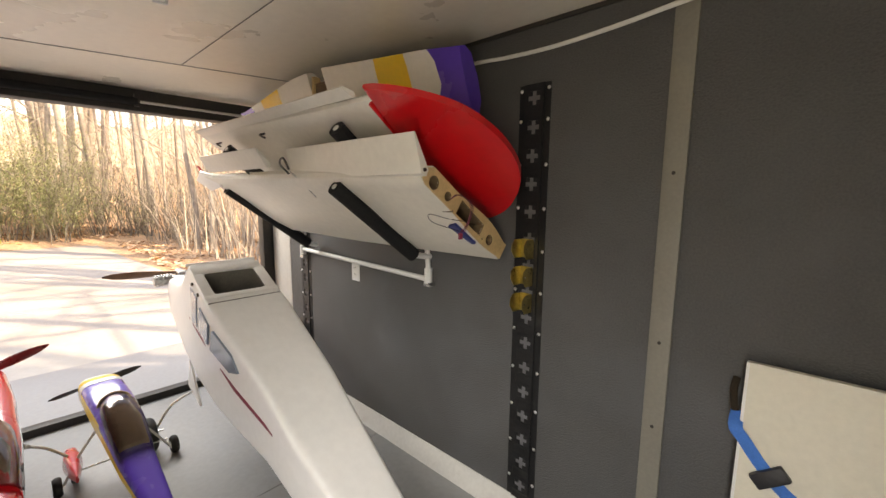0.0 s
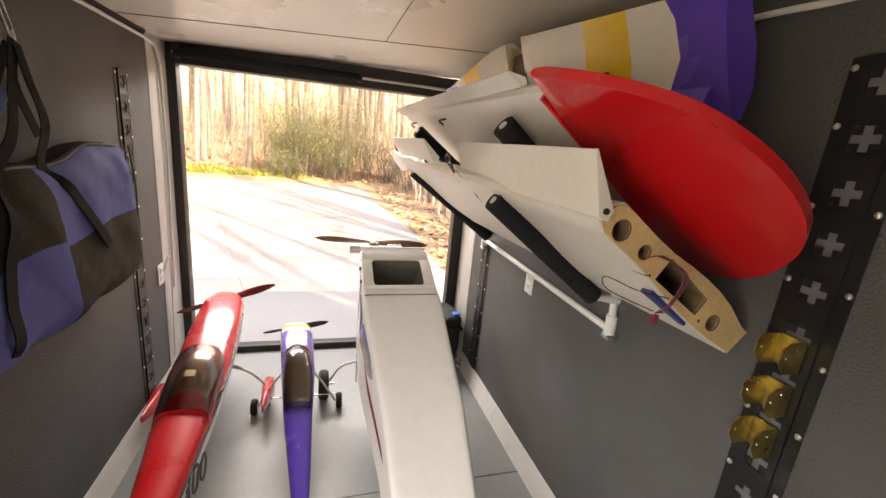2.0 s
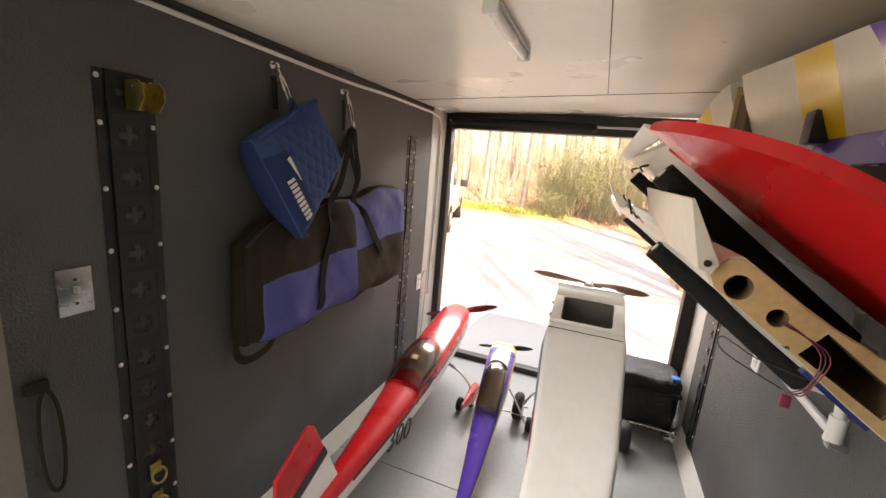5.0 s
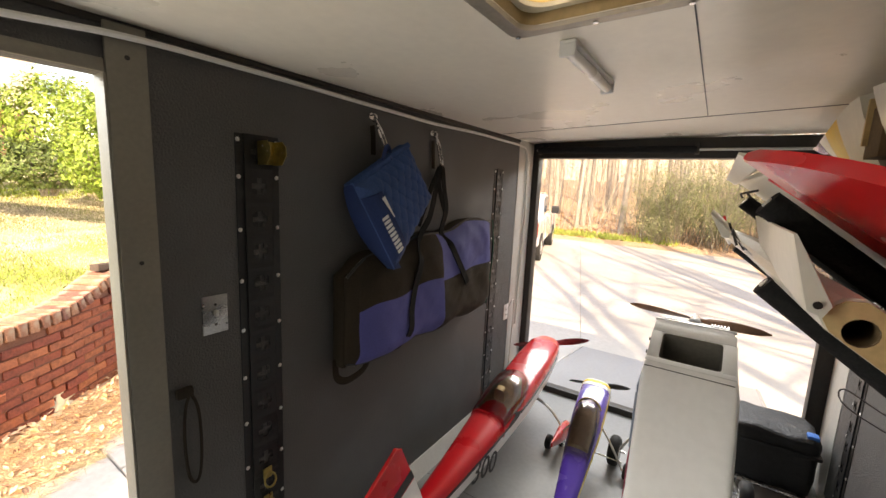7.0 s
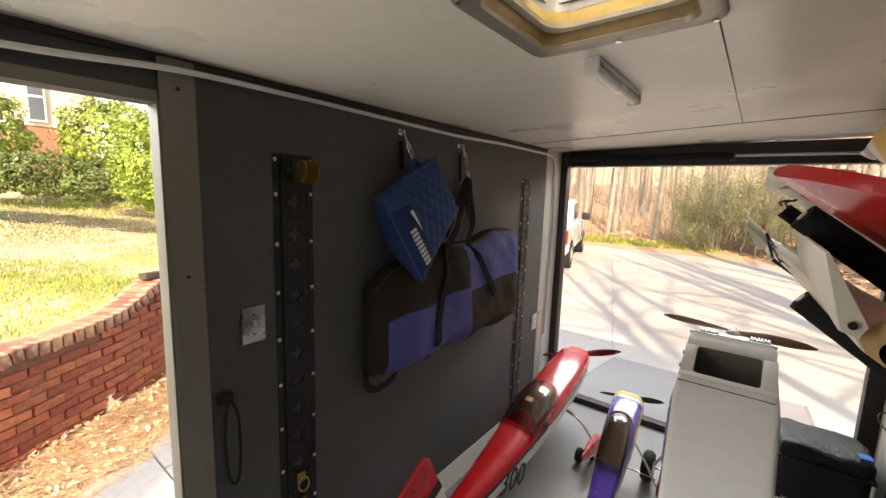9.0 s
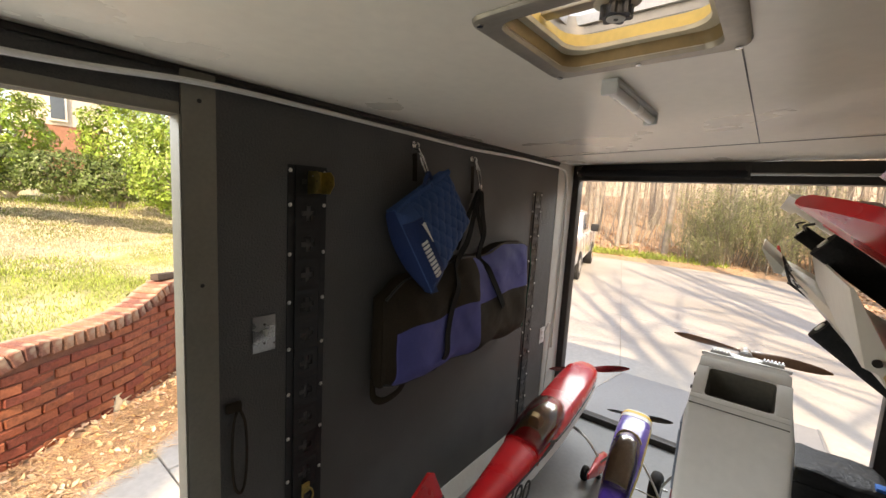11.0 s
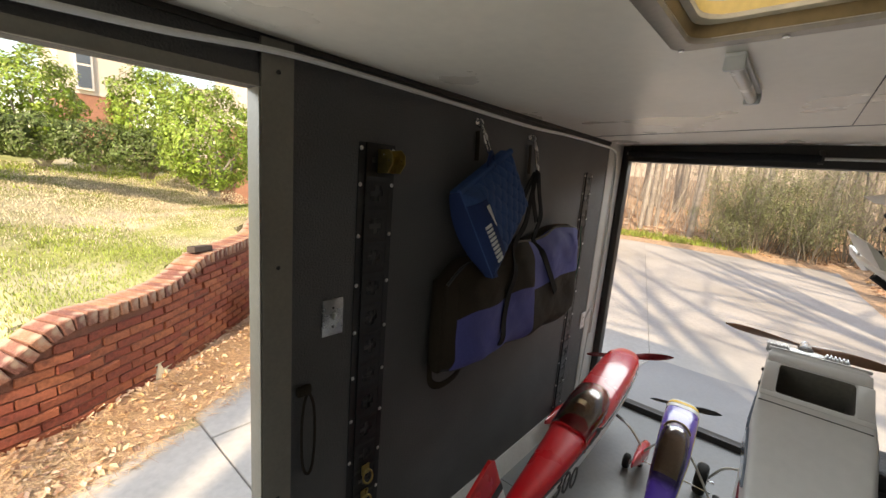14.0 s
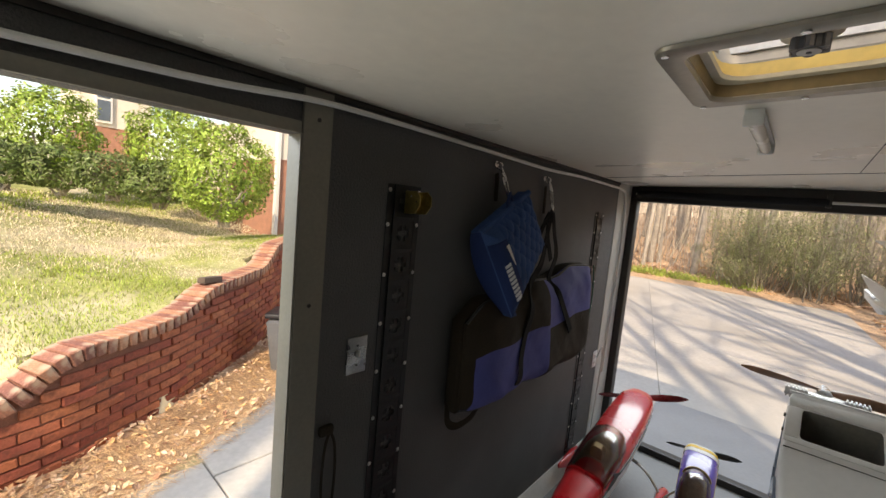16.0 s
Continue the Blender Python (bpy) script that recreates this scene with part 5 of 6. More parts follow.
# landing gear
for s, wy in ((-1, 0.862), (1, 1.47)):
    bm = tube([(0.80, 1.16 + s * 0.13, 0.31), (0.68, 1.16 + s * 0.21, 0.21), (0.605, wy - s * 0.03, 0.075)], 0.0065, 8, 5)
    part("gear_leg", bm, M["pvc"], wp, "white landing gear leg")
    part("axle", rod((0.605, wy - s * 0.06, 0.06), (0.605, wy + s * 0.03, 0.06), 0.006), M["chrome"], wp)
    wheel((0.605, wy, FLOOR + 0.085), 0.085, 0.055, wp)
flank([(0.68, 0.29), (0.96, 0.29), (0.78, 0.46)], "gear_fairing", M["white"], "white triangular gear fairing")
part("tail_wheel", rod((2.66, 1.15, FLOOR + 0.016), (2.66, 1.17, FLOOR + 0.016), 0.016, seg=14), M["rubber"], wp)

# red and white aerobatic model, leaning a little
rp_ = thing("red_model_airplane", "red and white aerobatic model airplane with a smoked canopy", "model airplane", (0.7, 0.31, FLOOR))
def lean(p, deg):
    """Rolls a piece about the red model's long axis."""
    return Matrix.Translation((0, 0.31, 0.28)) @ Matrix.Rotation(radians(deg), 4, "X") @ Matrix.Translation((0, -0.31, -0.28))
RL = lean(None, -3)
RS = [(0.17, 0.283, 0.40, 0.05, 0.05, 0.05, 2.2), (0.20, 0.284, 0.40, 0.085, 0.075, 0.085, 2.6), (0.30, 0.288, 0.395, 0.108, 0.09, 0.11, 3), (0.52, 0.298, 0.365, 0.118, 0.09, 0.125, 3.2),
      (0.84, 0.312, 0.32, 0.116, 0.085, 0.135, 3.2), (1.18, 0.326, 0.275, 0.098, 0.085, 0.12, 3), (1.5, 0.338, 0.235, 0.07, 0.075, 0.095, 3), (1.85, 0.35, 0.20, 0.036, 0.07, 0.07, 3), (2.05, 0.356, 0.18, 0.014, 0.06, 0.05, 3)]
bm = loft(RS, 40, m=RL)
ob = part("fuselage", bm, [M["red"], M["white"], M["blackprint"]], rp_)
inv = RL.inverted()
for p in ob.data.polygons:
    c = inv @ p.center
    low = c.z - np.interp(c.x, [q[0] for q in RS], [q[2] for q in RS])
    p.material_index = 1 if low < 0.012 else 0
# a jagged black flash between red and white, on both flanks
def red_flank(pts, name, mat, lab="", lift=0.004):
    bm = bmesh.new()
    vs = []
    for x, dz in pts:
        for (a, b) in zip(RS, RS[1:]):
            if a[0] <= x <= b[0]:
                t = (x - a[0]) / (b[0] - a[0])
                q = [a[k] + (b[k] - a[k]) * t for k in range(7)]
        h = min(0.98, abs(dz) / (q[4] if dz > 0 else q[5]))
        w = q[3] * (1 - h ** q[6]) ** (1 / q[6])
        vs.append((x, q[1] + w, q[2] + dz))
    a = [bm.verts.new((x, y + lift, z)) for x, y, z in vs]
    b = [bm.verts.new((x, y - 0.004, z)) for x, y, z in vs]
    bm.faces.new(a)
    bm.faces.new(b[::-1])
    for k in range(len(a)):
        bm.faces.new((a[k], b[k], b[(k + 1) % len(a)], a[(k + 1) % len(a)]))
    bmesh.ops.transform(bm, matrix=RL, verts=bm.verts)
    return part(name, bm, mat, rp_, lab, smooth=False)
for x0, x1 in ((0.35, 0.52), (0.52, 0.68), (0.68, 0.84), (0.84, 0.98)):
    red_flank([(x0, 0.020), (x1, 0.020), (x1, 0.006), (x0, 0.006)], "flash", M["blackprint"], "black stripe between red and white")
red_flank([(0.98, 0.020), (1.06, 0.056), (1.05, 0.034), (1.13, 0.026), (1.12, 0.006), (1.03, 0.004)], "flash", M["blackprint"], "jagged black flash")
for x0, x1 in ((1.10, 1.3), (1.3, 1.5), (1.5, 1.72)):
    red_flank([(x0, 0.020), (x1, 0.020), (x1, 0.008), (x0, 0.008)], "flash", M["blackprint"], "black stripe between red and white")
# the number on the flank
cu = bpy.data.curves.new("number", "FONT")
cu.body, cu.size, cu.extrude, cu.shear = "300", 0.135, 0.0012, 0.3
cu.align_x, cu.align_y = "CENTER", "CENTER"
tmp = new("number", cu)
bpy.context.view_layer.update()
nm = bpy.data.meshes.new_from_object(tmp.evaluated_get(bpy.context.evaluated_depsgraph_get()))
bpy.data.objects.remove(tmp)
nm.materials.append(M["blackprint"])
no = new("number", nm)
nm.transform(RL @ Matrix.Translation((1.38, 0.422, 0.207)) @ Matrix.Rotation(radians(-7), 4, "Z") @ Matrix.Rotation(radians(180), 4, "Z") @ Matrix.Rotation(radians(90), 4, "X") @ Matrix.Rotation(-0.13, 4, "Z") @ Matrix.Rotation(radians(-8), 4, "X"))
no.parent, no.matrix_parent_inverse = rp_, rp_.matrix_world.inverted()
tagged(no, "black italic number on the white flank")
# canopy: smoked bubble over a dark cockpit tub
canopy = part("canopy", loft([(0.74, 0.308, 0.40, 0.02, 0.012, 0.01, 2), (0.79, 0.31, 0.385, 0.075, 0.06, 0.02, 2.2), (0.87, 0.314, 0.37, 0.10, 0.105, 0.02, 2.3), (0.98, 0.318, 0.352, 0.105, 0.112, 0.02, 2.3), (1.10, 0.323, 0.338, 0.10, 0.085, 0.02, 2.4), (1.185, 0.326, 0.325, 0.095, 0.05, 0.02, 2.8)], 32, m=RL), M["smoke"], rp_, "glossy smoked canopy bubble")
part("canopy_frame", loft([(1.176, 0.326, 0.284, 0.0995, 0.0875, 0.05, 3), (1.19, 0.326, 0.283, 0.0985, 0.0865, 0.05, 3)], 32, m=RL), M["red"], rp_)
part("cockpit", loft([(0.80, 0.31, 0.392, 0.05, 0.02, 0.02, 3), (0.95, 0.317, 0.368, 0.085, 0.03, 0.02, 3), (1.17, 0.323, 0.335, 0.08, 0.02, 0.02, 3)], 20, m=RL), M["tub"], rp_, "brown cockpit inside")
part("seat", loft([(0.99, 0.318, 0.385, 0.03, 0.03, 0.03, 3), (1.03, 0.319, 0.40, 0.036, 0.05, 0.04, 3), (1.06, 0.32, 0.395, 0.03, 0.045, 0.04, 3)], 16, m=RL), M["ply"], rp_, "tan seat in the cockpit")
part("spinner", loft([(0.085, 0.279, 0.402, 0.006, 0.006, 0.006, 2), (0.10, 0.279, 0.402, 0.022, 0.022, 0.022, 2), (0.135, 0.281, 0.401, 0.042, 0.042, 0.042, 2), (0.165, 0.282, 0.4, 0.05, 0.05, 0.05, 2)], 24), M["white"], rp_, "white spinner")
propeller("propeller", (0.13, 0.279, 0.402), (0.133, 0.0, 0.315), (0.125, 0.558, 0.492), 0.055, M["propred"], rp_, "dark red propeller")
# fin and tail
FM = plane_matrix((1.76, 0.345, 0.25), (1, 0.02, 0), (0, 0.0, 1))
part("fin", slab([(0.0, 0.0), (0.16, 0.33), (0.19, 0.345), (0.34, 0.25), (0.34, -0.05), (0.02, -0.05)], 0.016, FM, bevel=0.005), M["red"], rp_, "red tail fin")
part("fin_band", slab([(0.083, 0.171), (0.104, 0.214), (0.338, 0.10), (0.338, 0.055)], 0.0185, FM), M["blackprint"], rp_, "black band on the fin")
part("fin_band", slab([(0.002, 0.0), (0.080, 0.166), (0.338, 0.052), (0.338, -0.045), (0.03, -0.045)], 0.0185, FM), M["white"], rp_, "white base of the fin")
# gear with red wheel fairings
part("gear_bow", tube([(0.64, 0.06, 0.10), (0.64, 0.14, 0.19), (0.64, 0.24, 0.23), (0.64, 0.38, 0.23), (0.64, 0.48, 0.19), (0.64, 0.565, 0.10)], 0.011, 8, 6, flat=0.5), M["aluminium"], rp_, "dull aluminium gear bow")
for y in (0.055, 0.57):
    part("wheel_fairing", loft([(0.52, y, 0.06, 0.008, 0.01, 0.01, 2), (0.56, y, 0.06, 0.028, 0.045, 0.03, 2.4), (0.63, y, 0.055, 0.034, 0.06, 0.05, 2.6), (0.74, y, 0.07, 0.02, 0.045, 0.03, 2.4), (0.84, y, 0.09, 0.005, 0.02, 0.012, 2)], 20), M["red"], rp_, "red wheel fairing")
    wheel((0.63, y, FLOOR + 0.034), 0.034, 0.024, rp_)
part("tail_skid", rod((1.98, 0.354, 0.15), (2.0, 0.354, FLOOR), 0.006), M["darkmetal"], rp_)

# small purple and yellow model
pp = thing("purple_model_airplane", "small purple and yellow model airplane with a smoked canopy", "model airplane", (0.7, 0.73, FLOOR))
PS = [(0.445, 0.702, 0.33, 0.045, 0.035, 0.035, 2.4), (0.46, 0.703, 0.33, 0.074, 0.05, 0.05, 3), (0.515, 0.71, 0.322, 0.084, 0.06, 0.065, 3.2), (0.66, 0.722, 0.29, 0.084, 0.07, 0.08, 3.4), (0.82, 0.736, 0.255, 0.08, 0.072, 0.085, 3.4),
      (1.03, 0.748, 0.165, 0.064, 0.055, 0.065, 3.2), (1.3, 0.77, 0.085, 0.043, 0.04, 0.045, 3), (1.6, 0.79, 0.02, 0.018, 0.025, 0.025, 3)]
ob = part("fuselage", loft(PS, 32), [M["purple"], M["yellow"], M["cream"]], pp)
for p in ob.data.polygons:
    mid = np.interp(p.center.x, [q[0] for q in PS], [q[2] for q in PS])
    low = p.center.z - mid
    p.material_index = 1 if low < (0.030 if p.center.x < 0.9 else 0.006) else (2 if p.center.x < 0.49 else 0)
part("cowl_band", loft([(0.485, 0.7065, 0.327, 0.081, 0.058, 0.06, 3.1), (0.512, 0.7095, 0.3225, 0.0855, 0.0615, 0.0665, 3.2)], 32), M["yellow"], pp, "yellow band round the cowl")
part("cowl_band", loft([(0.514, 0.71, 0.322, 0.0852, 0.0612, 0.0662, 3.2), (0.545, 0.7125, 0.3155, 0.0852, 0.0635, 0.0692, 3.2)], 32), M["cream"], pp, "cream band round the cowl")
part("canopy", loft([(0.69, 0.725, 0.345, 0.02, 0.01, 0.01, 2), (0.73, 0.728, 0.335, 0.056, 0.045, 0.015, 2.2), (0.80, 0.734, 0.315, 0.068, 0.066, 0.015, 2.3), (0.90, 0.74, 0.275, 0.07, 0.066, 0.015, 2.4), (1.0, 0.746, 0.222, 0.064, 0.045, 0.015, 2.6), (1.03, 0.748, 0.205, 0.06, 0.028, 0.015, 2.8)], 28), M["smoke"], pp, "glossy smoked canopy bubble")
part("cockpit", loft([(0.75, 0.729, 0.335, 0.044, 0.018, 0.02, 3), (0.88, 0.738, 0.302, 0.058, 0.022, 0.02, 3), (1.0, 0.746, 0.236, 0.052, 0.016, 0.02, 3)], 16), M["tub"], pp, "brown cockpit inside")
rim_pts = [(0.735, 0.728 + 0.062 * math.cos(a), 0.322 + 0.062 * math.sin(a)) for a in [math.pi * k / 10 for k in range(11)]]
part("canopy_rim", tube(rim_pts, 0.005, 6, 3), M["tubrim"], pp, "gold-brown canopy rim")
part("prop_hub", rod((0.405, 0.702, 0.33), (0.447, 0.703, 0.33), 0.012, 0.018, seg=12), M["chrome"], pp)
propeller("propeller", (0.418, 0.702, 0.331), (0.413, 0.521, 0.299), (0.424, 0.884, 0.363), 0.036, M["blackplastic"], pp, "dark grey propeller")
for s, y in ((-1, 0.511), (1, 0.945)):
    part("gear_leg", tube([(0.66, 0.725 + s * 0.05, 0.22), (0.68, 0.725 + s * 0.13, 0.12), (0.70, y - s * 0.02, 0.012)], 0.006, 6, 5), M["pvc"], pp, "white wire gear leg")
    wheel((0.70, y, FLOOR + 0.043), 0.043, 0.032, pp)
part("spreader", rod((0.69, 0.55, 0.05), (0.69, 0.92, 0.05), 0.004), M["chrome"], pp)
part("tail_wheel", rod((1.58, 0.782, FLOOR + 0.014), (1.58, 0.796, FLOOR + 0.014), 0.014, seg=12), M["rubber"], pp)


# ---- wall rack with wings ----
CH = Vector((0, 0.822, -0.569))      # chord direction of the stored wings, sloping down to the wall
NN = Vector((0, 0.569, 0.822))       # their upper side
rack = thing("wing_rack", "white pipe wall rack with black foam padded arms", "rack", (1.2, W, 0.9))
part("crossbar", rod((0.50, W - 0.03, 0.918), (1.70, W - 0.03, 0.893), 0.0125, seg=14), M["pvc"], rack, "white pipe crossbar")
for x in (0.52, 1.69):
    part("tee", rod((x, W - 0.03, 0.875), (x, W - 0.03, 0.945), 0.019, seg=14), M["pvc"], rack, "white pipe fitting")
    part("upright", rod((x, W - 0.03, 0.94), (x, W - 0.055, 1.22), 0.0125, seg=12), M["pvc"], rack)
    part("clamp", box((x - 0.02, W - 0.045, 0.86), (x + 0.02, W - 0.001, 0.88), 0.004), M["chrome"], rack)
for x0, p0, p1 in ((1.71, (1.694, 1.303, 1.320), (1.69, 1.69, 1.022)), (0.69, (0.70, 1.285, 1.315), (0.68, 1.735, 0.98)), (0.72, (0.73, 1.275, 1.503), (0.70, 1.74, 1.15)), (1.74, (1.753, 1.272, 1.507), (1.71, 1.74, 1.15))):
    a, b = Vector(p0) - NN * (0.012 if p0[2] < 1.4 else 0.0), Vector(p1) - NN * (0.005 if p0[2] < 1.4 else 0.0)
    arm = part("arm", rod(a + (b - a) * -0.005, b + (b - a) * 0.03, 0.012, seg=10), M["pvc"], rack, "pipe arm")
    part("foam_sleeve", rod(a, b, 0.031, seg=18), M["foam"], arm, "black foam pipe sleeve")
    part("stay", rod(b, (b.x, W - 0.02, b.z - 0.02), 0.014, seg=10), M["pvc"], rack)


def airfoil(chord, thick, n=14, blunt=0.35):
    """Outline of a symmetric section: u along the chord from the blunt trailing side, v across it."""
    up = []
    for k in range(n + 1):
        t = 0.5 - 0.5 * math.cos(math.pi * k / n)
        s = 1 - t
        y = 5 * thick * (0.2969 * math.sqrt(max(s, 0)) - 0.126 * s - 0.3516 * s ** 2 + 0.2843 * s ** 3 - 0.1015 * s ** 4)
        y = max(y, thick * blunt * math.sqrt(max(0, 1 - (1 - min(1, t / 0.06)) ** 2)))
        up.append((t * chord, y * chord if chord else 0))
    return [(u, v * 1.2) for u, v in up] + [(u, -v * 0.72) for u, v in up[-2:0:-1]]


def wing(name, stations, mat, parent):
    """Stations: x, origin of the chord (y, z), chord, thickness share."""
    bm = bmesh.new()
    rings = []
    for x, y, z, c, t in stations:
        rings.append([bm.verts.new(Vector((x, y, z)) + CH * u + NN * v) for u, v in airfoil(c, t)])
    skin(bm, rings)
    return part(name, bm, mat, parent, angle=35)


# lower white wing
ww = thing("white_wing", "white film wing panel with a plywood root rib, racked", "wing", (1.3, 1.55, 1.2))
w1 = wing("panel", [(0.60, 1.20, 1.375, 0.42, 0.10), (0.70, 1.215, 1.365, 0.5, 0.15), (1.3, 1.275, 1.362, 0.53, 0.185), (2.112, 1.333, 1.353, 0.515, 0.20)], M["cream"], ww)
rib = wing("root_rib", [(2.1125, 1.337, 1.350, 0.507, 0.192), (2.1185, 1.337, 1.350, 0.507, 0.192)], M["ply"], ww)
tagged(rib, "light plywood root rib with lightening holes")
def rib_cut(u0, u1, v, r, square=False):
    o = Vector((2.066, 1.337, 1.350))
    if square:
        m = plane_matrix(o + CH * u0, CH, NN)
        return slab([(0, v - r), (u1 - u0, v - r * 0.8), (u1 - u0, v + r * 0.8), (0, v + r)], 0.2, m)
    p = o + CH * u0 + NN * v
    return rod(p - Vector((0.06, 0, 0)), p + Vector((0.1, 0, 0)), r, seg=16)
for args in ((0.05, 0, 0.0, 0.022), (0.126, 0, 0.002, 0.016), (0.190, 0.342, 0.006, 0.027, True), (0.40, 0, 0.0, 0.02), (0.172, 0, -0.024, 0.004), (0.362, 0, -0.018, 0.004)):
    carve(rib, rib_cut(*args), M["hole"])
    carve(w1, rib_cut(*args), M["hole"])
# its aileron, folded up
def wedge(x0, x1, hinge, tip, th, mat, parent, name, lab):
    h, t = Vector((0, *hinge)), Vector((0, *tip))
    d = (t - h).normalized()
    n = Vector((0, -d.z, d.y))
    bm = bmesh.new()
    rings = []
    for x in (x0, x0 + 0.004, x1 - 0.004, x1):
        k = 0.85 if x in (x0, x1) else 1
        X = Vector((x, 0, 0))
        rings.append([bm.verts.new(X + p) for p in (h + n * th * k, h - d * th * 0.8, h - n * th * k, t - n * 0.002, t + n * 0.002)])
    skin(bm, rings)
    return part(name, bm, mat, parent, lab, angle=50)
wedge(1.36, 2.134, (1.325, 1.353), (1.282, 1.463), 0.018, M["cream"], ww, "aileron", "cream aileron folded up on its hinges")
wedge(0.66, 1.345, (1.215, 1.395), (1.165, 1.46), 0.015, M["cream"], ww, "aileron", "cream aileron folded up on its hinges")
part("hinge_pin", rod((2.132, 1.322, 1.358), (2.138, 1.322, 1.358), 0.006, seg=10), M["darkmetal"], ww)
for x in (1.42, 1.05):
    horn = part("control_horn", tube([(x, 1.262, 1.36), (x - 0.02, 1.235, 1.40), (x + 0.03, 1.225, 1.42), (x + 0.045, 1.24, 1.375)], 0.004, 6, 4), M["blackplastic"], ww, "black control horn")
    part("pushrod", rod((x + 0.01, 1.235, 1.395), (x + 0.03, 1.36, 1.27), 0.002, seg=6), M["chrome"], horn)
# pointed tip with a red lamp shape
part("tip_plate", slab([(0, 0), (0.13, -0.05), (0.24, -0.02), (0.26, 0.05), (0.1, 0.07)], 0.012, plane_matrix((0.447, 1.21, 1.35), (1, 0.06, 0.02), (0, 0.5, -0.8)), bevel=0.003), M["white"], ww, "white tip plate")
part("tip_marker", slab([(0, 0), (0.10, 0.028), (0.09, 0.055)], 0.012, plane_matrix((0.457, 1.215, 1.425), (1, 0.1, -0.25), (0, 0.1, -1))), M["red"], ww, "red pointed tip marker")
# wires at the root rib
M["wirered"] = material("red_wire", (0.24, 0.03, 0.06), 0.5, bump=0.0)
M["wireblack"] = material("black_wire", (0.03, 0.02, 0.025), 0.5, bump=0.0)
W0 = Vector((2.120, 1.337, 1.350)) + CH * 0.14
for k, mat in enumerate(("wirered", "wireblack", "wirered")):
    j = 0.006 * k
    part("wire", tube([W0, W0 + Vector((0.05, -0.01 - j, 0.015)), W0 + Vector((0.06, 0.03 + j, -0.02)), W0 + Vector((0.04, 0.035, -0.08 - j)), W0 + Vector((0.03, 0.015 + j, -0.105))], 0.0012, 5, 5), M[mat], ww, "thin servo wire")
part("wire", tube([W0 + Vector((0.04, 0.03, -0.07)), W0 + Vector((0.02, -0.03, -0.06)), W0 + Vector((-0.02, -0.075, -0.045)), W0 + Vector((-0.01, -0.07, -0.07)), W0 + Vector((0.03, 0.01, -0.10))], 0.0012, 5, 5), M["wireblack"], ww, "thin servo wire")
part("plug", box((-0.004, -0.007, -0.012), (0.004, 0.007, 0.008), 0.0015, m=Matrix.Translation(W0 + Vector((0.032, 0.015, -0.115)))), M["wirered"], ww, "small red plug")

# upper white wing
w2 = thing("white_wing", "white film covered wing panel on the rack's upper arms", "wing", (1.2, 1.5, 1.4))
wing("panel", [(0.42, 1.245, 1.605, 0.36, 0.07), (0.55, 1.25, 1.60, 0.44, 0.11), (1.3, 1.265, 1.592, 0.5, 0.13), (2.0, 1.275, 1.585, 0.52, 0.13)], M["cream"], w2)
wedge(0.5, 1.9, (1.242, 1.59), (1.20, 1.606), 0.012, M["cream"], w2, "aileron", "cream aileron strip")
for x in (0.62, 1.15):
    part("control_horn", tube([(x, 1.29, 1.545), (x + 0.015, 1.262, 1.535), (x + 0.05, 1.268, 1.52)], 0.0045, 6, 4), M["blackplastic"], w2, "black control horn")

# red stabiliser lying on top
rs = thing("red_stabilizer", "glossy red leaf-shaped tail surface lying on the stored wings", "tail surface", (2.1, 1.5, 1.45))
edge = smooth_path([(0.005, 0.0, 0), (0.09, 0.042, 0), (0.17, 0.095, 0), (0.243, 0.165, 0), (0.29, 0.257, 0), (0.311, 0.355, 0), (0.304, 0.453, 0), (0.262, 0.55, 0), (0.17, 0.65, 0), (0.06, 0.69, 0), (-0.01, 0.655, 0)], 4)
edge += [Vector((-0.015, 0.5, 0)), Vector((-0.015, 0.25, 0))]
RU, RV = Vector((0.9744, 0.1693, 0.1476)), Vector((-0.0574, 0.823, -0.5652))
RMX = plane_matrix((1.9904, 1.208, 1.5938), RU, RV)
sgn = 1 if (RMX.to_3x3() @ Vector((0, 1, 0))).dot(RV) > 0 else -1
part("surface", slab([(p.x * 1.013 - 0.0215 * p.y, sgn * p.y * 1.032) for p in edge], 0.026, RMX, bevel=0.010, seg=3), M["red"], rs, angle=60)
part("hinge_edge", slab([(-0.022, sgn * 0.06), (-0.013, sgn * 0.06), (-0.024, sgn * 0.6), (-0.034, sgn * 0.6)], 0.018, RMX, bevel=0.003), M["red"], rs)

# purple, yellow and white wing standing behind
pw = thing("purple_wing", "white wing with yellow bands and purple tips, stored against the wall", "wing", (1.2, 1.65, 1.6))
PROF = [(1.500, 1.842), (1.512, 1.80), (1.538, 1.725), (1.566, 1.655), (1.592, 1.602), (1.615, 1.612), (1.628, 1.68), (1.605, 1.76), (1.565, 1.835), (1.53, 1.852)]
def prof_at(x):
    """The section at x: full in the middle, thinner to the ends."""
    k = min(1, (x - 0.25) / 0.75) if x < 1.2 else 1 - max(0, x - 1.85) * 0.25
    k = max(0.12, k)
    cy, cz = 1.56, 1.76
    droop = -0.085 * max(0, x - 1.28)
    shift = 0.05 * max(0, x - 1.28)
    return [(cy + shift + (y - cy) * (0.45 + 0.55 * k), cz + droop + (z - cz) * k) for y, z in PROF]
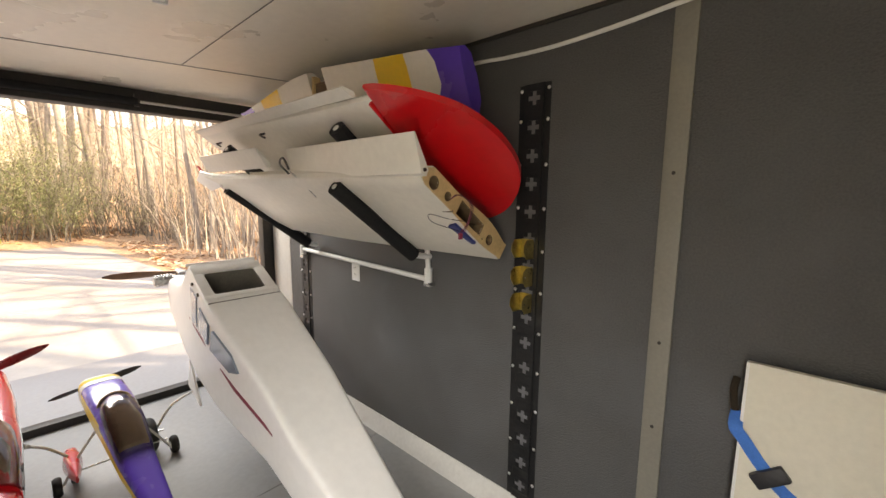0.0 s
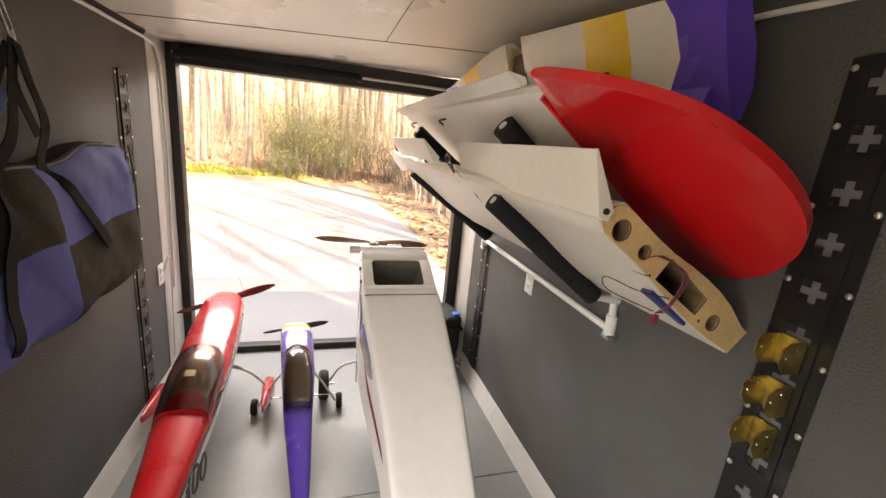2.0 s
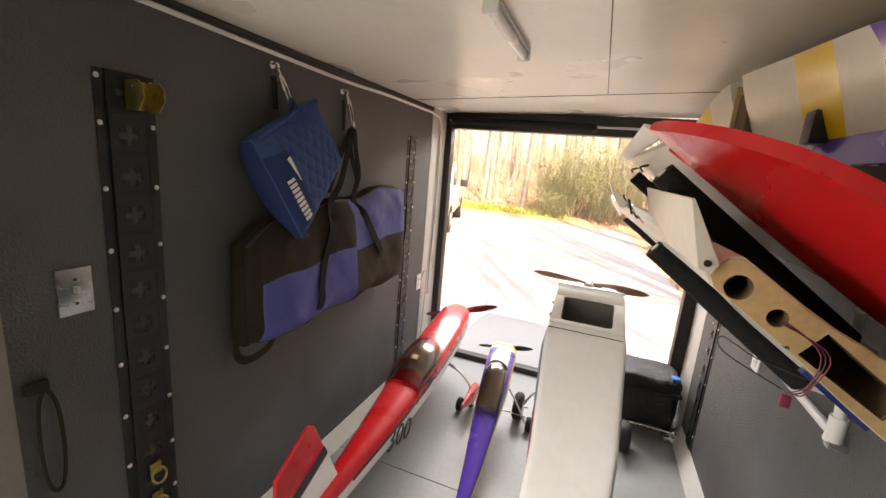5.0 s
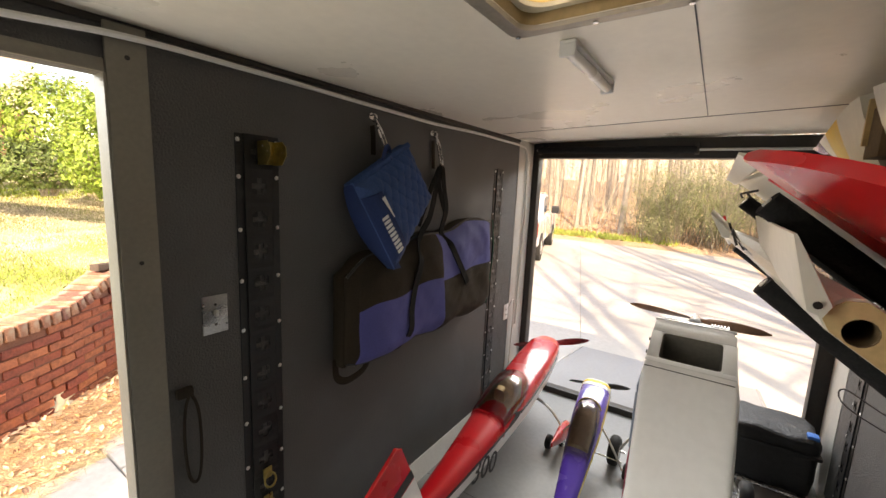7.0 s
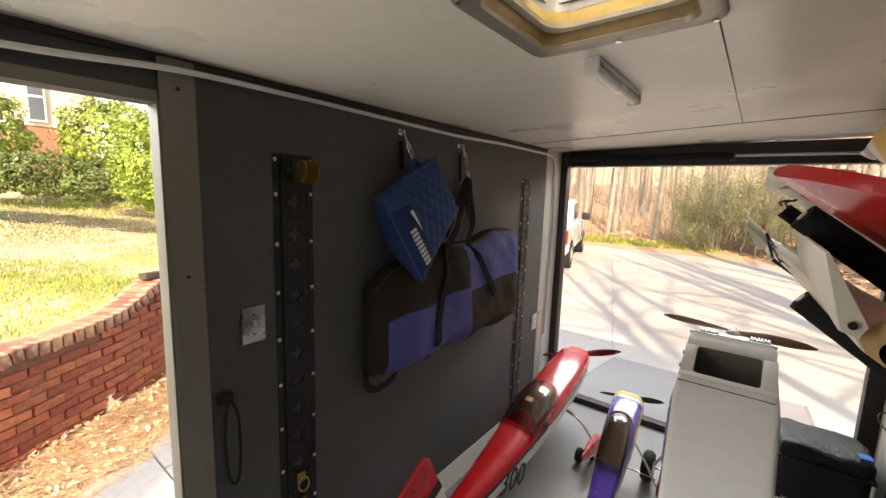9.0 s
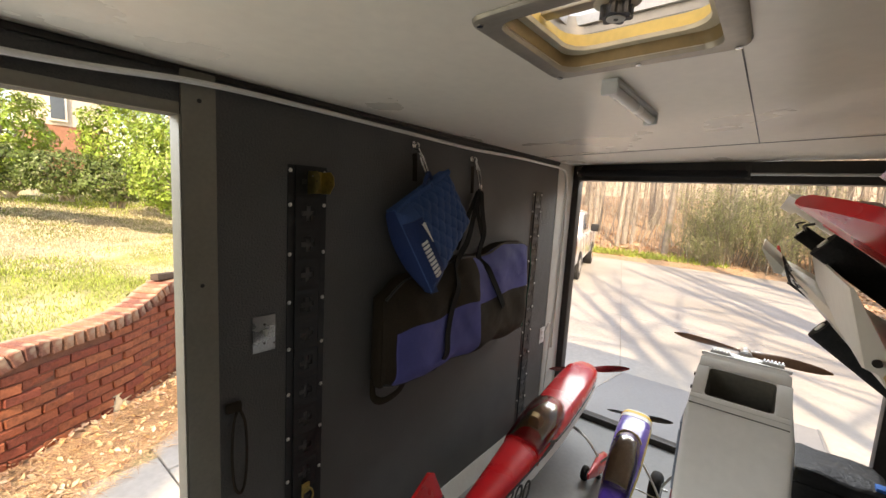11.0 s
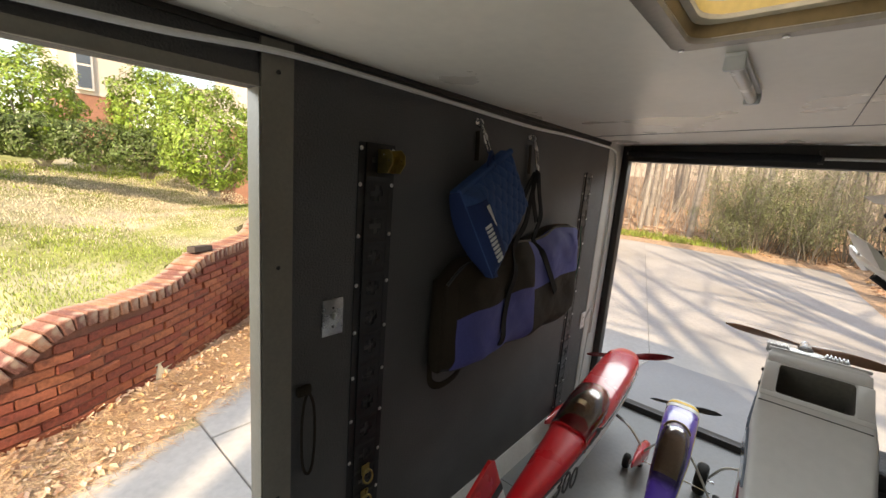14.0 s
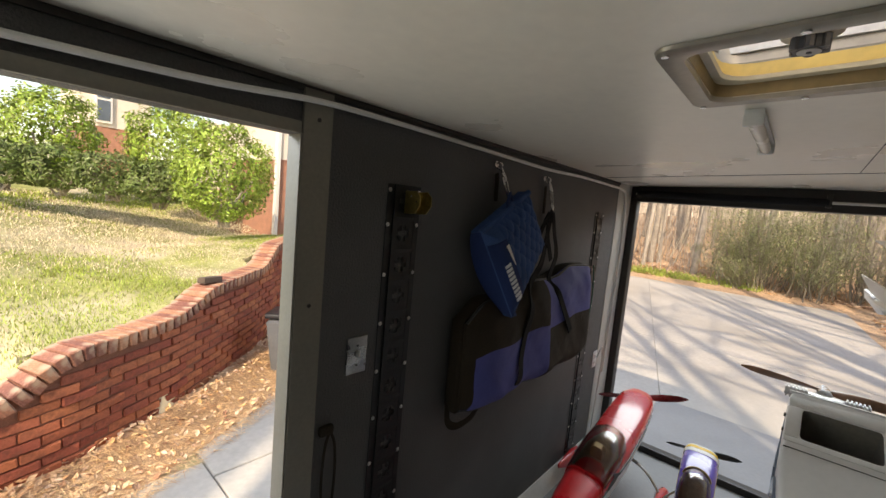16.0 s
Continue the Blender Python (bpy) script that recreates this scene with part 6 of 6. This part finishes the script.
def wing_piece(x0, x1, mat, lab, slant=0.0, slant1=0.0):
    bm = bmesh.new()
    rings = []
    n = 3
    for k in range(n + 1):
        x = x0 + (x1 - x0) * k / n
        s = slant + (slant1 - slant) * k / n
        ring = []
        for j, (y, z) in enumerate(prof_at(x)):
            v = min(1, max(0, (1.84 - PROF[j][1]) / 0.23))
            ring.append(bm.verts.new((x + s * (0.25 - (v - 0.4) ** 2), y, z)))
        rings.append(ring)
    skin(bm, rings)
    return part("skin", bm, mat, pw, lab, angle=50)
for x0, x1, mat, lab, s0, s1 in ((0.27, 0.46, "purple", "purple film tip", 0, 0), (0.46, 0.60, "cream", "cream film", 0, 0), (0.60, 0.83, "yellow", "yellow film band", 0, 0), (0.83, 1.155, "cream", "cream film", 0, 0),
                                 (1.285, 1.64, "cream", "cream film", 0, 0), (1.64, 1.80, "yellow", "yellow film band", 0, 0.08), (1.80, 1.905, "cream", "cream film", 0.08, 0.25), (1.905, 2.07, "purple", "purple film tip", 0.25, 0.0)):
    wing_piece(x0, x1, M[mat], lab, s0, s1)
# solid dark box put in for the shaded gap between the wing halves
part("joiner", box((1.150, 1.535, 1.65), (1.292, 1.60, 1.80), 0.004), M["hole"], pw, "dark block for the shaded open centre joint")
part("joiner_rib", box((1.16, 1.522, 1.69), (1.175, 1.56, 1.83), 0.002), M["ply"], pw, "plywood joint rib")
wedge(1.24, 2.035, (1.605, 1.605), (1.575, 1.548), 0.014, M["purple"], pw, "aileron", "purple aileron strip")
wedge(0.45, 1.15, (1.60, 1.64), (1.567, 1.60), 0.012, M["purple"], pw, "aileron", "purple aileron strip")
part("servo", box((1.685, 1.555, 1.60), (1.735, 1.61, 1.675), 0.006), M["blackplastic"], pw, "black servo and arm")
part("support_block", box((1.4, 1.585, 1.62), (1.5, W - 0.002, 1.69), 0.01), M["foam"], pw, "black foam block on the wall")
part("support_block", box((0.9, 1.585, 1.66), (1.0, W - 0.002, 1.72), 0.01), M["foam"], pw, "black foam block on the wall")

# dark blue stripe on the white wing's underside by the root
sm = bmesh.new()
SN = -NN
sq = [Vector((x, 1.337, 1.350)) + CH * u + NN * v for x, u, v in ((2.054, 0.245, -0.0385), (2.096, 0.230, -0.0375), (2.107, 0.352, -0.0405), (2.087, 0.360, -0.0405))]
sa = [sm.verts.new(p + SN * 0.0045) for p in sq]
sb = [sm.verts.new(p - SN * 0.004) for p in sq]
sm.faces.new(sa)
sm.faces.new(sb[::-1])
for k in range(4):
    sm.faces.new((sa[k], sb[k], sb[(k + 1) % 4], sa[(k + 1) % 4]))
M["stripeblue"] = material("dark_blue_film", (0.02, 0.035, 0.17), 0.35, vary=0.06, bump=0.0)
part("stripe", sm, M["stripeblue"], ww, "dark blue stripe", smooth=False)


# ---- bags, case and board ----
# long two-tone bag on its hook
bag = thing("carry_bag", "black and blue-violet nylon wing bag hanging from a hook", "bag", (1.4, 0.0, 0.75))
def bag_front(u, v):
    """A point of the bag's front: u from the rear end to the far end, v from bottom to top."""
    x = 1.936 - u * 1.11
    zb = 0.792 + 0.02 * u + 0.03 * math.exp(-(u / 0.035) ** 2) + 0.006 * math.sin(u * 21) + 0.02 * math.sin(u * 3.1) * 0.3
    zt = 1.225 + 0.125 * u - 0.075 * math.exp(-(u / 0.07) ** 2) - 0.03 * math.exp(-((1 - u) / 0.03) ** 2) + 0.012 * math.sin(u * 17 + 1)
    z = zb + (zt - zb) * v
    e = min(u, 1 - u, 0.12) / 0.12
    g = min(v, 1 - v, 0.2) / 0.2
    y = 0.082 + (0.044 + 0.032 * (1 - v)) * (1 - (1 - e) ** 2) * (1 - (1 - g) ** 2)
    wr = 0.012 * noise.noise((u * 7, v * 2.2, 1.5)) + 0.006 * noise.noise((u * 15 + v * 4, v * 2.5, 4.5)) + 0.002 * noise.noise((u * 34 - v * 12, v * 10, 8.5)) + 0.007 * math.sin(u * 26 + 3 * v) * math.exp(-((u - 0.55) / 0.18) ** 2)
    return Vector((x, y + wr * min(1, e + 0.2), z))
def bag_piece(name, u0, u1, v0, v1, mat, lab, lift=0.004, nu=44, nv=24):
    bm = bmesh.new()
    f = [[bm.verts.new(bag_front(u0 + (u1 - u0) * i / nu, v0 + (v1 - v0) * j / nv) + Vector((0, lift, 0))) for j in range(nv + 1)] for i in range(nu + 1)]
    b = [[bm.verts.new(bag_front(u0 + (u1 - u0) * i / nu, v0 + (v1 - v0) * j / nv) + Vector((0, -0.012, 0))) for j in range(nv + 1)] for i in range(nu + 1)]
    for i in range(nu):
        for j in range(nv):
            bm.faces.new((f[i][j], f[i + 1][j], f[i + 1][j + 1], f[i][j + 1]))
            bm.faces.new((b[i][j], b[i][j + 1], b[i + 1][j + 1], b[i + 1][j]))
    for i in range(nu):
        bm.faces.new((f[i][0], b[i][0], b[i + 1][0], f[i + 1][0]))
        bm.faces.new((f[i][nv], f[i + 1][nv], b[i + 1][nv], b[i][nv]))
    for j in range(nv):
        bm.faces.new((f[0][j], f[0][j + 1], b[0][j + 1], b[0][j]))
        bm.faces.new((f[nu][j], b[nu][j], b[nu][j + 1], f[nu][j + 1]))
    return part(name, bm, mat, bag, lab, angle=70)
# body behind the front
bm = bmesh.new()
rings = []
for d, k in ((0.066, 1.0), (0.04, 1.02), (0.010, 1.0)):
    ring = []
    for i in range(33):
        p = bag_front(i / 32, 0)
        ring.append(bm.verts.new((1.417 + (p.x - 1.417) * k, d, p.z - 0.012 * (k > 1))))
    for i in range(33):
        p = bag_front(1 - i / 32, 1)
        ring.append(bm.verts.new((1.417 + (p.x - 1.417) * k, d, p.z + 0.008 * (k > 1))))
    rings.append(ring)
skin(bm, rings)
part("body", bm, M["blacknylon"], bag, "black nylon body", angle=60)
bag_piece("end_panel", 0.0, 0.035, 0.0, 1.0, M["blacknylon"], "black nylon end strip", nu=8)
bag_piece("front_panel", 0.035, 0.495, 0.58, 1.0, M["blacknylon"], "black nylon panel")
bag_piece("front_panel", 0.035, 0.495, 0.0, 0.58, M["bagblue"], "blue-violet nylon panel")
bag_piece("front_panel", 0.495, 1.0, 0.55, 1.0, M["bagblue"], "blue-violet nylon panel")
bag_piece("front_panel", 0.495, 1.0, 0.0, 0.55, M["blacknylon"], "black nylon panel")
def on_bag(u, v, lift=0.012):
    return bag_front(u, v) + Vector((0, lift, 0))
def strap_at(u, v):
    """A point of a strap that lies taut over the front."""
    p = bag_front(u, v)
    return Vector((p.x, p.y + 0.012, p.z))
part("piping", tube([on_bag(k / 14, 1.0, 0.002) for k in range(15)], 0.006, 6, 3), M["blackplastic"], bag, "black piping")
part("piping", tube([on_bag(k / 14, 0.0, 0.002) for k in range(15)], 0.006, 6, 3), M["blackplastic"], bag, "black piping")
part("handle", webbing([strap_at(0.250 + 0.125 * (k / 5) ** 1.6, 0.01 + 0.98 * k / 5) for k in range(6)] + [(1.46, 0.105, 1.37), (1.38, 0.075, 1.48), (1.297, 0.045, 1.605)], 0.036), M["webbing"], bag, "black webbing handle")
part("handle", webbing([strap_at(0.68 - 0.14 * k / 5, 0.42 + 0.58 * k / 5) for k in range(6)] + [(1.335, 0.11, 1.40), (1.31, 0.075, 1.51), (1.285, 0.045, 1.605)], 0.036), M["webbing"], bag, "black webbing handle")
part("back_handle", webbing([(1.2, 0.02, 1.36), (1.26, 0.015, 1.5), (1.285, 0.03, 1.60)], 0.032), M["webbing"], bag, "black webbing handle")
part("back_handle", webbing([(1.43, 0.02, 1.32), (1.33, 0.015, 1.5), (1.29, 0.03, 1.60)], 0.032), M["webbing"], bag, "black webbing handle")
part("end_flap", box((1.905, 0.012, 0.80), (1.946, 0.075, 1.10), 0.022, seg=3), M["blacknylon"], bag, "dark padded end")
part("end_loop", tube([(1.942, 0.03, 0.83), (1.948, 0.045, 0.765), (1.915, 0.065, 0.745), (1.85, 0.08, 0.765), (1.82, 0.085, 0.80)], 0.015, 8, 6, flat=0.35), M["blacknylon"], bag, "black carrying loop")
part("zip_pull", tube([(0.822, 0.10, 1.33), (0.812, 0.11, 1.15), (0.818, 0.10, 0.95), (0.825, 0.09, 0.82)], 0.003, 6, 5), material("green_cord", (0.02, 0.11, 0.07), 0.6, bump=0.0), bag, "dark green cord at the bag's end")

# hooks and snap links
def wall_hook(x, z, z2, dx):
    h = thing("wall_hook", "bright metal eye hook with a snap link in the wall", "hook", (x, 0, z), group="hooks on the wall")
    part("eye", tube([(x, 0.0, z + 0.008), (x, 0.02, z + 0.012), (x, 0.032, z), (x, 0.022, z - 0.014), (x, 0.008, z - 0.008)], 0.004, 8, 4), M["chrome"], h)
    part("plate", rod((x, 0.0005, z + 0.006), (x, 0.005, z + 0.006), 0.013, seg=14), M["chrome"], h)
    part("swivel", rod((x, 0.026, z - 0.008), (x + dx * 0.25, 0.034, z - 0.035), 0.006, seg=8), M["chrome"], h)
    a, b = Vector((x + dx * 0.2, 0.034, z - 0.03)), Vector((x + dx, 0.042, z2))
    s = Vector((0.011, 0, 0.004))
    link = part("snap_link", tube([a, a + s + (b - a) * 0.12, b + s - (b - a) * 0.12, b, b - s - (b - a) * 0.12, a - s + (b - a) * 0.12, a], 0.0036, 6, 5), M["chrome"], h, "bright snap link")
    part("hanging_strap", tube([(x + 0.004, 0.012, z - 0.03), (x - 0.004, 0.010, (z + z2) / 2), (x - 0.006, 0.012, z2 - 0.02)], 0.014, 6, 4, flat=0.2), M["blacknylon"], h, "black strap end behind the link")
    return h
wall_hook(1.740, 1.764, 1.642, -0.055)
wall_hook(1.324, 1.752, 1.612, -0.036)

# quilted pouch
pouch = thing("quilted_pouch", "blue quilted cloth pouch with a navy flap hanging from a hook", "bag", (1.72, 0.04, 1.2))
Q = [Vector((1.915, 0.085, 1.500)), Vector((1.606, 0.080, 1.674)), Vector((1.430, 0.086, 1.458)), Vector((1.768, 0.165, 1.180))]   # far top, near top, side, bottom
def pouch_at(u, v):
    """u along the top edge, v down the flap side."""
    p = Q[0].lerp(Q[1], u).lerp(Q[3].lerp(Q[2], u), v)
    e = min(u, 1 - u, v, 1 - v)
    puff = 0.035 * (1 - (1 - min(1, e / 0.2)) ** 2)
    q = 0
    if u > 0.24:
        a, b = (u * 15 + v * 8), (u * 15 - v * 8)
        q = 0.0075 * (abs(math.sin(a * math.pi * 0.5)) ** 0.45 + abs(math.sin(b * math.pi * 0.5)) ** 0.45) - 0.010
    return p + Vector((0.1, 1, 0)) * (puff + q)
bm = bmesh.new()
nu, nv = 120, 100
f = [[bm.verts.new(pouch_at(i / nu, j / nv)) for j in range(nv + 1)] for i in range(nu + 1)]
b = [[bm.verts.new(pouch_at(i / nu, j / nv) * 1 - Vector((0, 2 * (pouch_at(i / nu, j / nv).y - Q[0].lerp(Q[1], i / nu).lerp(Q[3].lerp(Q[2], i / nu), j / nv).y) * 0.5 + 0.045, 0))) for j in range(nv + 1)] for i in range(nu + 1)]
for i in range(nu):
    for j in range(nv):
        bm.faces.new((f[i][j], f[i + 1][j], f[i + 1][j + 1], f[i][j + 1]))
        bm.faces.new((b[i][j], b[i][j + 1], b[i + 1][j + 1], b[i + 1][j]))
for i in range(nu):
    bm.faces.new((f[i][0], b[i][0], b[i + 1][0], f[i + 1][0]))
    bm.faces.new((f[i][nv], f[i + 1][nv], b[i + 1][nv], b[i][nv]))
for j in range(nv):
    bm.faces.new((f[0][j], f[0][j + 1], b[0][j + 1], b[0][j]))
    bm.faces.new((f[nu][j], b[nu][j], b[nu][j + 1], f[nu][j + 1]))
part("body", bm, M["quilt"], pouch, "blue quilted cloth", angle=80)
def pouch_piece(name, pts, mat, lab, lift, sub=8):
    """A cloth piece laid on the pouch, from a quad in its u, v."""
    A, B, C, D = [Vector((u, v, 0)) for u, v in pts]
    bm = bmesh.new()
    g = [[A.lerp(B, i / sub).lerp(D.lerp(C, i / sub), j / sub) for j in range(sub + 1)] for i in range(sub + 1)]
    F = [[bm.verts.new(pouch_at(p.x, p.y) + Vector((0, lift, 0))) for p in r] for r in g]
    G = [[bm.verts.new(pouch_at(p.x, p.y) + Vector((0, lift - 0.005, 0))) for p in r] for r in g]
    for i in range(sub):
        for j in range(sub):
            bm.faces.new((F[i][j], F[i + 1][j], F[i + 1][j + 1], F[i][j + 1]))
            bm.faces.new((G[i][j], G[i][j + 1], G[i + 1][j + 1], G[i + 1][j]))
        bm.faces.new((F[i][0], G[i][0], G[i + 1][0], F[i + 1][0]))
        bm.faces.new((F[i][sub], F[i + 1][sub], G[i + 1][sub], G[i][sub]))
        bm.faces.new((F[0][i], F[0][i + 1], G[0][i + 1], G[0][i]))
        bm.faces.new((F[sub][i], G[sub][i], G[sub][i + 1], F[sub][i + 1]))
    return part(name, bm, mat, pouch, lab, angle=70)
# side gusset, folded in behind the flap
bm = bmesh.new()
rows = []
for j in range(17):
    v = j / 16
    p = pouch_at(0.0, v)
    deep = math.sin(math.pi * min(1, v * 0.9 + 0.1)) ** 0.6
    rows.append([bm.verts.new(q) for q in (p, p + Vector((0.008 * deep, -0.03 * deep - 0.004, -0.006 * deep)), p + Vector((0.002 * deep, -0.075 * deep - 0.008, -0.02 * deep)), p + Vector((-0.03, -0.085 * deep - 0.012, 0.0)), p + Vector((-0.05, -0.006, 0.0)))])
skin(bm, rows)
part("gusset", bm, M["navy"], pouch, "folded blue side of the pouch", angle=70)
pouch_piece("flap", [(0.01, 0.16), (0.235, 0.20), (0.235, 0.99), (0.01, 0.99)], M["navy"], "navy blue flap", 0.006)
pouch_piece("emblem", [(0.19, 0.26), (0.235, 0.26), (0.235, 0.52), (0.23, 0.52)], M["print"], "white wedge emblem", 0.0095, 4)
for k in range(9):   # unreadable white lettering as bars
    v = 0.44 + k * 0.05
    pouch_piece("lettering", [(0.09, v), (0.165, v), (0.165, v + 0.03), (0.09, v + 0.03)], M["print"], "white lettering bar", 0.009, 2)
part("hanging_loop", tube([pouch_at(0.52, 0.02), (1.74, 0.075, 1.62), (1.705, 0.06, 1.655), (1.68, 0.048, 1.648), (1.69, 0.07, 1.62), pouch_at(0.62, 0.02)], 0.012, 8, 6, flat=0.35), M["navy"], pouch, "navy hanging loop")
part("top_binding", tube([pouch_at(k / 12, 0.005) for k in range(13)], 0.012, 8, 3), M["quilt"], pouch, "rolled top binding")

# black storage case by the doorway
M["casewrap"] = material("black_wrinkled_wrap", (0.012, 0.012, 0.014), 0.55, vary=0.3, scale=9, fine=40, bump=0.6)
case = thing("storage_case", "black plastic-wrapped storage case standing by the doorway", "case", (0.22, 1.56, FLOOR))
bm = box((0.065, 1.40, FLOOR + 0.05), (0.375, 1.755, 0.335), 0.045, seg=4)
bmesh.ops.subdivide_edges(bm, edges=bm.edges[:], cuts=3, use_grid_fill=True)
for v in bm.verts:
    v.co += Vector((noise.noise(v.co * 9), noise.noise(v.co * 9 + Vector((5, 0, 0))), noise.noise(v.co * 9 + Vector((0, 5, 0))))) * 0.02
part("body", bm, M["casewrap"], case, angle=60)
part("rim", box((0.06, 1.39, 0.245), (0.385, 1.765, 0.265), 0.008), M["casewrap"], case, "black rim")
part("tie", box((0.29, 1.70, 0.322), (0.345, 1.75, 0.352), 0.012), M["strapblue"], case, "bright blue tie")
part("rail", rod((0.392, 1.36, FLOOR + 0.06), (0.392, 1.77, FLOOR + 0.06), 0.008), M["chrome"], case, "bright metal rail")
for x in (0.10, 0.34):
    for y in (1.43, 1.72):
        part("foot", rod((x, y, FLOOR), (x, y, FLOOR + 0.07), 0.018, seg=12), M["rubber"], case)
part("castor", box((0.37, 1.70, FLOOR), (0.43, 1.765, FLOOR + 0.05), 0.015), M["chrome"], case, "shiny metal castor")

# cream board leaning on the wall with a strap
brd = thing("leaning_board", "cream laminate board leaning on the wall, held by a strap", "board", (3.3, 1.76, FLOOR))
bmx = slab([(0, 0), (1.0, 0), (1.0, 0.90), (0, 0.895)], 0.022, plane_matrix((2.895, 1.715, FLOOR), (1, 0, 0.0), (0, 0.055, 1)), bevel=0.003)
part("panel", bmx, M["board"], brd)
part("edge_band", slab([(-0.004, 0), (0.003, 0), (0.003, 0.894), (-0.004, 0.894)], 0.025, plane_matrix((2.895, 1.715, FLOOR), (1, 0, 0), (0, 0.055, 1))), M["pvc"], brd, "pale edge band")
part("strap", tube([(2.882, 1.77, 0.72), (2.885, 1.73, 0.69), (2.905, 1.735, 0.66), (2.95, 1.738, 0.60), (3.02, 1.735, 0.54), (3.2, 1.73, 0.47), (3.6, 1.73, 0.42)], 0.016, 8, 6, flat=0.22), M["strapblue"], brd, "bright blue strap")
part("buckle", box((-0.02, -0.006, -0.04), (0.02, 0.012, 0.04), 0.005, m=pose(2.965, 1.728, 0.585, 0, 50, 0)), M["blackplastic"], brd, "black strap buckle")
part("strap_end", tube([(2.87, 1.80, 0.80), (2.868, 1.775, 0.77), (2.876, 1.765, 0.72)], 0.009, 6, 4, flat=0.5), M["blacknylon"], brd, "black strap end")


# ---- brick retaining wall, piece by piece ----
bw = thing("retaining_wall", "curved red brick retaining wall with a swooping brick cap", "wall", (2, -2.8, GROUND), kind="structure")
core = bmesh.new()
rings = []
for i, p in enumerate(WALL):
    q = WALL[min(i + 1, len(WALL) - 1)] - WALL[max(i - 1, 0)]
    n = Vector((q.y, -q.x, 0)).normalized()
    if n.y < 0:
        n = -n
    top = p.z - 0.014
    a = Vector((p.x, p.y, 0)) - n * 0.012
    c = Vector((p.x, p.y, 0)) - n * 0.2
    rings.append([core.verts.new(v) for v in ((a.x, a.y, GROUND - 0.1), (a.x, a.y, top), (c.x, c.y, top), (c.x, c.y, GROUND - 0.1))])
skin(core, rings)
part("mortar_core", core, M["mortar"], bw, "brown mortar")

S = [0.0]
for a, b in zip(WALL, WALL[1:]):
    S.append(S[-1] + math.hypot(b.x - a.x, b.y - a.y))
def along(s):
    for i in range(len(S) - 1):
        if s <= S[i + 1] or i == len(S) - 2:
            t = (s - S[i]) / (S[i + 1] - S[i])
            p = WALL[i].lerp(WALL[i + 1], t)
            d = WALL[i + 1] - WALL[i]
            return p, math.atan2(d.y, d.x), d.z / math.hypot(d.x, d.y)
def brick_mesh(l, d, h, seed):
    r = random.Random(seed)
    bm = box((-l / 2, -d / 2, -h / 2), (l / 2, d / 2, h / 2), 0.006, seg=1)
    for v in bm.verts:
        v.co += Vector((r.uniform(-1, 1), r.uniform(-1, 1), r.uniform(-1, 1))) * 0.004
    return mesh_of("brick", bm, M["brick"])
M["capbrick"] = material("weathered_cap_brick", (0.33, 0.15, 0.10), 0.9, vary=0.3, scale=16, fine=80, bump=0.5, stain=(0.42, 0.30, 0.22), stain_at=0.55, random_hue=0.35)
face = [brick_mesh(0.190, 0.05, 0.0575, k) for k in range(5)]
caps = []
for k in range(4):
    me = brick_mesh(0.066, 0.225, 0.095, 20 + k)
    me.materials.clear()
    me.materials.append(M["capbrick"])
    caps.append(me)
rr = random.Random(8)
COURSE = 0.0675
s0, s1 = 1.2, S[-1] - 1.3
for c in range(19):
    z = GROUND + 0.01 + COURSE * (c + 0.5)
    s = s0 + (0.1 if c % 2 else 0)
    while s < s1:
        p, ang, _ = along(s)
        if z + 0.04 < p.z - 0.085:
            k = new("brick", rr.choice(face))
            k.parent, k.matrix_parent_inverse = bw, bw.matrix_world.inverted()
            out = rr.uniform(-0.010, 0.008) + (0.010 if rr.random() < 0.15 else 0)
            n = Vector((math.sin(ang), -math.cos(ang), 0))
            if n.y < 0:
                n = -n
            q = Vector((p.x, p.y, z)) + n * (out - 0.024)
            k.matrix_basis = Matrix.Translation(q) @ Euler((rr.uniform(-0.02, 0.02), rr.uniform(-0.012, 0.012), ang + rr.uniform(-0.02, 0.02))).to_matrix().to_4x4()
        s += 0.20
s = s0
while s < s1 + 0.6:
    p, ang, sl_ = along(s)
    k = new("cap_brick", rr.choice(caps))
    k.parent, k.matrix_parent_inverse = bw, bw.matrix_world.inverted()
    n = Vector((math.sin(ang), -math.cos(ang), 0))
    if n.y < 0:
        n = -n
    q = Vector((p.x, p.y, p.z - 0.05)) - n * 0.088
    k.matrix_basis = Matrix.Translation(q + Vector((0, 0, rr.uniform(-0.003, 0.003)))) @ Euler((0, 0, ang + rr.uniform(-0.02, 0.02))).to_matrix().to_4x4() @ Matrix.Rotation(-math.atan(sl_), 4, "Y") @ Matrix.Rotation(rr.uniform(-0.02, 0.02), 4, "X")
    s += 0.077 * math.cos(math.atan(sl_))
k = thing("loose_brick", "single dark loose brick lying on the wall's cap", "brick", (1.72, -3.12, 0.67))
part("brick", box((-0.1, -0.045, 0), (0.1, 0.045, 0.055), 0.005, m=pose(1.72, -3.13, 0.667, 4, -3, 25)), material("dark_weathered_brick", (0.085, 0.062, 0.05), 0.9, vary=0.25, scale=18, bump=0.4), k)
